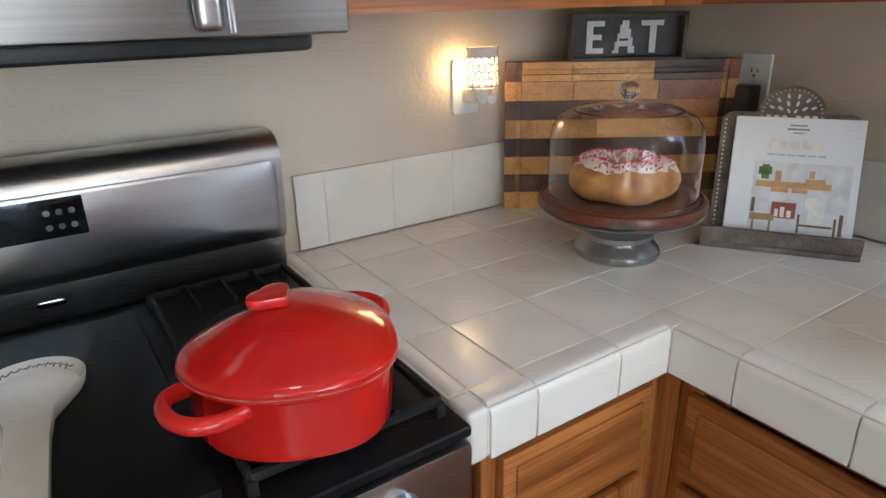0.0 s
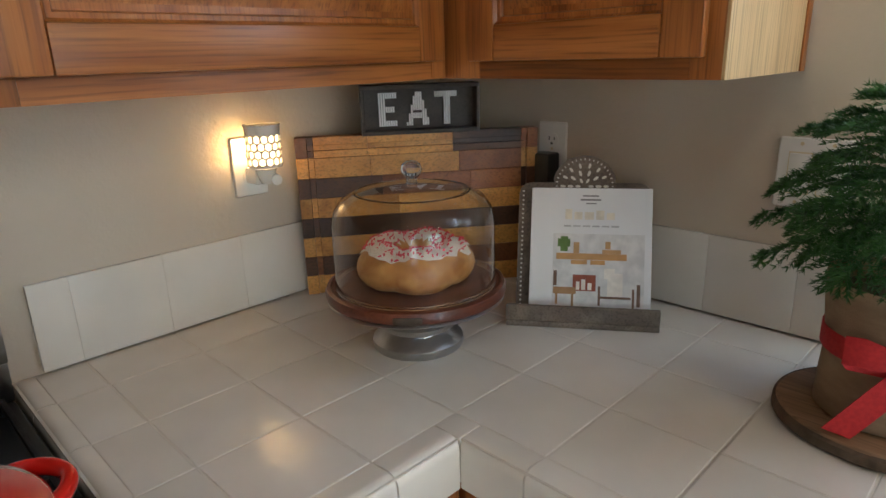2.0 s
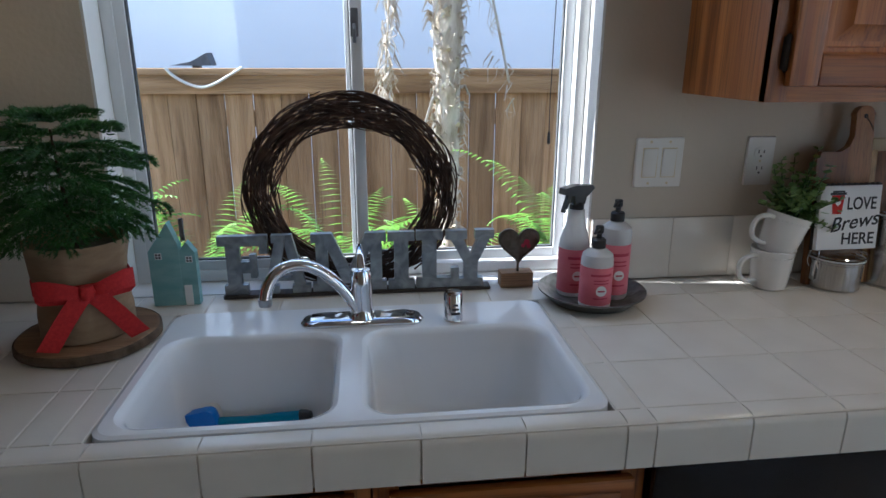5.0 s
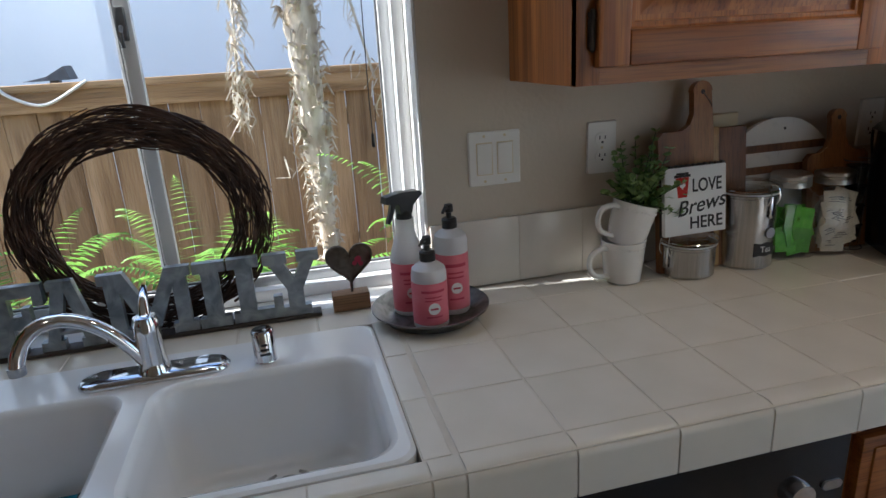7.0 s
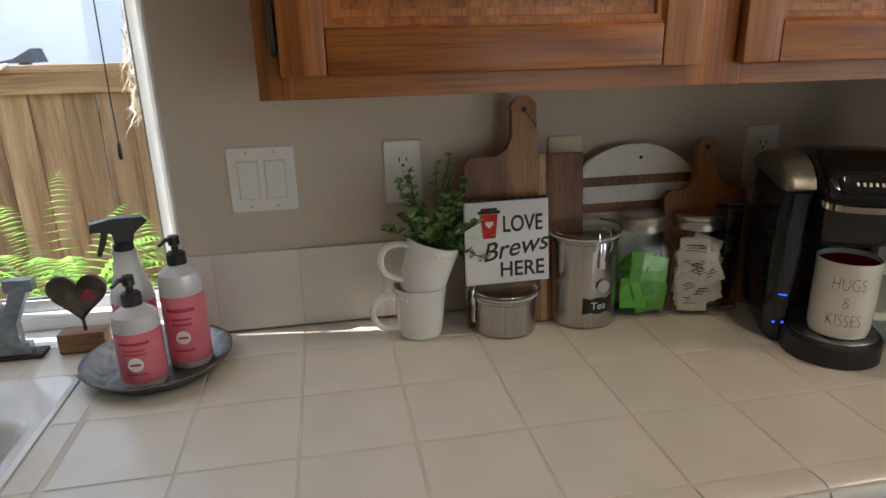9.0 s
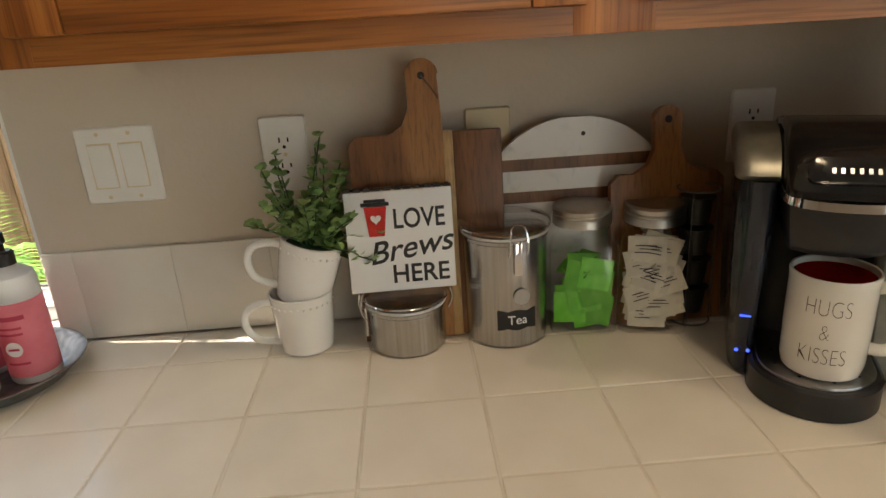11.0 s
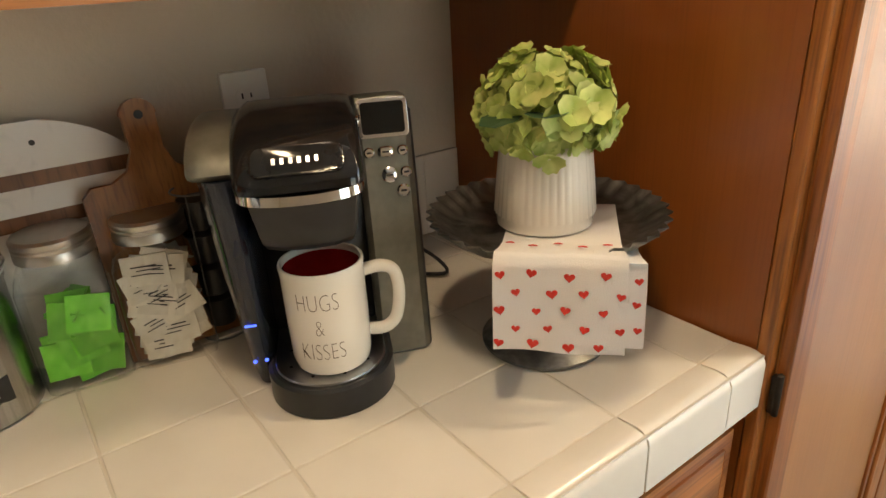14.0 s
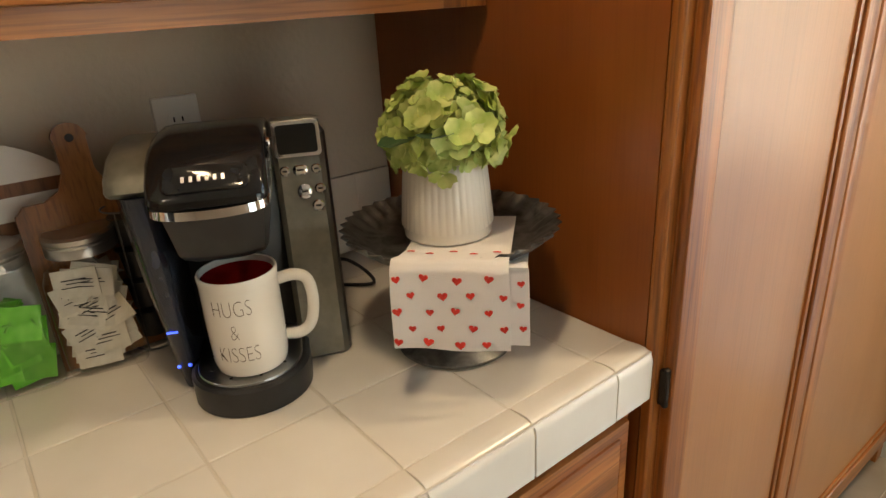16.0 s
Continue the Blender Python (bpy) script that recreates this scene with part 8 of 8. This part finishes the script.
FLORETS = []
for k in range(7):                       # a few shapes of four-petalled floret
    petal_v, petal_f = [], []
    for j in range(4):
        petal(pose(0, 0, 0, 0, 0, 90 * j + hrn.uniform(-9, 9)) @ pose(0, 0, 0, hrn.uniform(2, 34), 0, 0), hrn.uniform(0.021, 0.027), hrn.uniform(0.019, 0.025))
    me = bpy.data.meshes.new("floret"); me.from_pydata(petal_v, [], petal_f)
    me.materials.append(HYD)
    me.shade_smooth()
    FLORETS.append(me)
for k in range(285):
    u_ = -0.66 + 1.64 * (k + 0.5) / 285
    a = k * 2.39996 + hrn.uniform(-0.3, 0.3)
    rr = math.sqrt(max(0.0, 1 - u_ * u_))
    d_ = Vector((rr * math.cos(a), rr * math.sin(a), u_))
    clump = 1.0 + 0.24 * noise.noise((2.3 * d_.x + 4, 2.3 * d_.y, 2.3 * d_.z))
    rad = 0.061 * hrn.uniform(0.80, 1.12) * clump
    o = HC + Vector((d_.x * rad * 1.10, d_.y * rad * 1.10, d_.z * rad * 0.92))
    if o.z < FZ + 0.103 and math.hypot(o.x - FP.x, o.y - FP.y) < 0.058:
        continue
    q_ = (d_ + Vector((hrn.uniform(-0.32, 0.32), hrn.uniform(-0.32, 0.32), hrn.uniform(-0.15, 0.35)))).to_track_quat('Z', 'Y').to_matrix().to_4x4()
    q_.translation = o
    ob = new("floret", FLORETS[k % 7])
    ob.parent = fp
    ob.matrix_parent_inverse = fp.matrix_basis.inverted()
    ob.matrix_basis = q_ @ pose(0, 0, 0, 0, 0, hrn.uniform(0, 90)) @ Matrix.Scale(hrn.uniform(0.68, 1.08), 4)
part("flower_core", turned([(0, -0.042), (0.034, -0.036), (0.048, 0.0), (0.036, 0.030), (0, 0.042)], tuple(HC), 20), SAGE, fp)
petal_v, petal_f = [], []
for az, el, ln in ((-60, 20, 0.07), (-75, 5, 0.07), (135, 5, 0.062), (100, -10, 0.055)):
    m_ = Matrix.Translation(HC) @ pose(0, 0, 0, 0, 0, az - 90) @ pose(0, 0.052, 0.01, el, 0, 0)
    petal(m_, 0.045, ln)
me = bpy.data.meshes.new("leaves"); me.from_pydata(petal_v, [], petal_f)
part("leaves", me, SAGE, fp, "dark green leaves", smooth=80)

# ---- garden outside the window ----
PALM = material("palm_fibre", (0.42, 0.34, 0.25), 0.9, colour2=(0.74, 0.67, 0.56), scale=(25, 25, 8), bump=1.0, bump_scale=90)
FERN = material("fern", (0.10, 0.26, 0.02), 0.55, colour2=(0.22, 0.42, 0.05), scale=(20, 20, 20))
pt = thing("palm_tree", (2.85, -0.62, -0.35), "shaggy palm trunk with hanging dry fronds", "tree")
bb = bmesh.new()
loops = []
for k in range(50):
    z_ = -0.35 + k * 0.066
    r_ = 0.030 + 0.038 * max(0, min(1, (z_ - 0.5) / 1.2)) + 0.008 * (k % 2)
    loops.append([(2.85 + (r_ + 0.012 * noise.noise((q, z_ * 6, 3))) * math.cos(q), -0.625 + 0.03 * (z_ - 0.8) * 0.5 + (r_ + 0.012 * noise.noise((q, z_ * 6, 3))) * math.sin(q), z_) for q in [2 * math.pi * j / 12 for j in range(12)]])
part("trunk", loft(bb, loops), PALM, pt)
frn = random.Random(31)
bb = bmesh.new()
for k in range(700):                      # shreds of old leaf bases
    z_ = frn.uniform(0.35, 2.6)
    a = frn.uniform(0, 6.28)
    r_ = 0.034 + 0.038 * max(0, min(1, (z_ - 0.5) / 1.2))
    p_ = Vector((2.85 + r_ * math.cos(a), -0.625 + 0.015 * (z_ - 0.8) + r_ * math.sin(a), z_))
    tube(bb, [p_, p_ + Vector((math.cos(a) * 0.018, math.sin(a) * 0.018, 0.012)), p_ + Vector((math.cos(a) * 0.030, math.sin(a) * 0.030 + frn.uniform(-0.02, 0.02), frn.uniform(-0.05, 0.02)))], frn.uniform(0.005, 0.013), 3, taper=lambda q: 1 - 0.9 * q)
tagged(part("leaf_bases", bb, PALM, pt), kind="stuff")
for (y0, y1, zt, zb, n_) in ((-0.40, -0.33, 2.3, 1.20, 240), (-0.75, -0.90, 1.95, 1.22, 26), (-0.62, -0.50, 1.5, 1.0, 16)):
    bb = bmesh.new()
    tube(bb, [(2.86, -0.6, zt + 0.1), (2.85, y0, zt), (2.84, y1, zb + 0.1)], 0.006, 5)
    for k in range(n_):
        q = frn.random()
        z_ = zt + (zb - zt) * q
        y_ = y0 + (y1 - y0) * q + frn.uniform(-0.035, 0.035)
        x_ = 2.85 + frn.uniform(-0.03, 0.03)
        tube(bb, [(x_, y_, z_), (x_ + frn.uniform(-0.03, 0.03), y_ + frn.uniform(-0.04, 0.04), z_ - frn.uniform(0.02, 0.08)), (x_ + frn.uniform(-0.03, 0.03), y_ + frn.uniform(-0.05, 0.05), z_ - frn.uniform(0.05, 0.14))], frn.uniform(0.002, 0.0055), 3, taper=lambda w: 1 - 0.8 * w)
    part("dry_frond", bb, PALM, pt, "dry hanging frond")


def fern(x, y, z, n_, ln, seed):
    rn = random.Random(seed)
    f_ = thing("fern", (x, y, -0.35), "sunlit light green sword fern below the window", "plant", "ferns")
    vv, ff = [], []
    for k in range(n_):
        az = rn.uniform(0, 6.28)
        d_ = Vector((math.cos(az), math.sin(az), 0))
        s_ = Vector((-d_.y, d_.x, 0))
        L = ln * rn.uniform(0.6, 1.1)
        up = rn.uniform(0.8, 1.7)
        for j in range(22):
            q = (j + 1) / 22
            p_ = Vector((x, y, z)) + d_ * L * q * 0.7 + Vector((0, 0, L * (up * q - 0.8 * q * q)))
            w_ = 0.055 * math.sin(math.pi * min(1, 0.12 + q * 0.9)) + 0.004
            for s in (-1, 1):
                i = len(vv)
                tip = p_ + s_ * s * w_ + d_ * 0.012 - Vector((0, 0, 0.008))
                vv.extend([p_ - d_ * 0.006, p_ + d_ * 0.008, tip])
                ff.append((i, i + 1, i + 2))
    me_ = bpy.data.meshes.new("fronds"); me_.from_pydata(vv, [], ff)
    tagged(part("fronds", me_, FERN, f_), kind="stuff")
    part("crown", turned([(0.03, 0.0), (0.025, z + 0.36), (0, z + 0.38)], (x, y, -0.35), 10), SOIL, f_)


for i, (x, y, z, n_, ln) in enumerate(((2.15, 0.35, 0.58, 30, 0.60), (2.3, -0.15, 0.52, 30, 0.60), (2.2, 0.75, 0.60, 30, 0.55), (2.4, -1.0, 0.60, 26, 0.60), (2.1, -0.50, 0.50, 24, 0.55), (2.6, 1.3, 0.55, 24, 0.60))):
    fern(x, y, z, n_, ln, 40 + i)
cd = tube(bmesh.new(), [(1.380, -0.672, 1.98), (1.381, -0.674, 1.6), (1.380, -0.671, 1.34), (1.379, -0.672, 1.265)], 0.0012, 6)
lathe(cd, [(0, -0.03), (0.004, -0.026), (0.003, 0), (0, 0.002)], (1.379, -0.672, 1.265), 10)
tagged(part("blind_cord", cd, DARK), "thin dark blind pull cord hanging in the window", "cord")
wc = tube(bmesh.new(), curve([(3.575, 0.82, 1.374), (3.574, 0.78, 1.33), (3.574, 0.70, 1.285), (3.574, 0.63, 1.272), (3.574, 0.56, 1.295), (3.574, 0.47, 1.345), (3.585, 0.42, 1.376)]), 0.008, 8)
tagged(part("garden_cable", wc, PLATE), "white cable drooping over the fence cap", "cable")
ca = thing("skylight_vent", (5.6, 1.15, -0.35), "dark gabled vent top showing above the fence", "roof vent")
part("post", boxed(5.56, 1.12, -0.35, 5.64, 1.18, 1.36), GASKET, ca)
part("cap", prism(bmesh.new(), [(-0.16, 0), (0.16, 0), (0.13, 0.10), (0.0, 0.03)], 0.2, basis((5.6, 1.15, 1.36), EAST)), GASKET, ca)

# ---- ceiling lamps, all out of view; the third is added fill ----
for lx, ly, _ in LAMPS:
    cl = thing("unseen_recessed_light", (lx, ly, CEILING - 0.012), "round recessed ceiling light with white trim, assumed out of view", "ceiling light", "ceiling lights")
    part("trim_ring", turned([(0.085, 0.0), (0.110, 0.0), (0.112, 0.006), (0.110, 0.0118), (0.085, 0.0118), (0.085, 0.0)], (lx, ly, CEILING - 0.012), 32), WHITE_TRIM, cl)
    part("diffuser", turned([(0, 0.004), (0.084, 0.004), (0.084, 0.009), (0, 0.009)], (lx, ly, CEILING - 0.012), 32), LAMP, cl)

# ---- floor tiles ----
fbm = boxed(-0.1495, -0.1495, -0.006, 0.1495, 0.1495, 0.0)
fme = finish(fbm, 0)
fme.materials.append(FLOOR_TILE)
for i in range(13):
    for j in range(18):
        x, y = XW + 0.15 + i * 0.303, YS + 0.15 + j * 0.303
        if x < XE and y < YN and not (x > 0.95 and y > -2.9):
            ob = new("tile", fme)
            ob.parent = floor_slab
            ob.location = (x, y, 0)
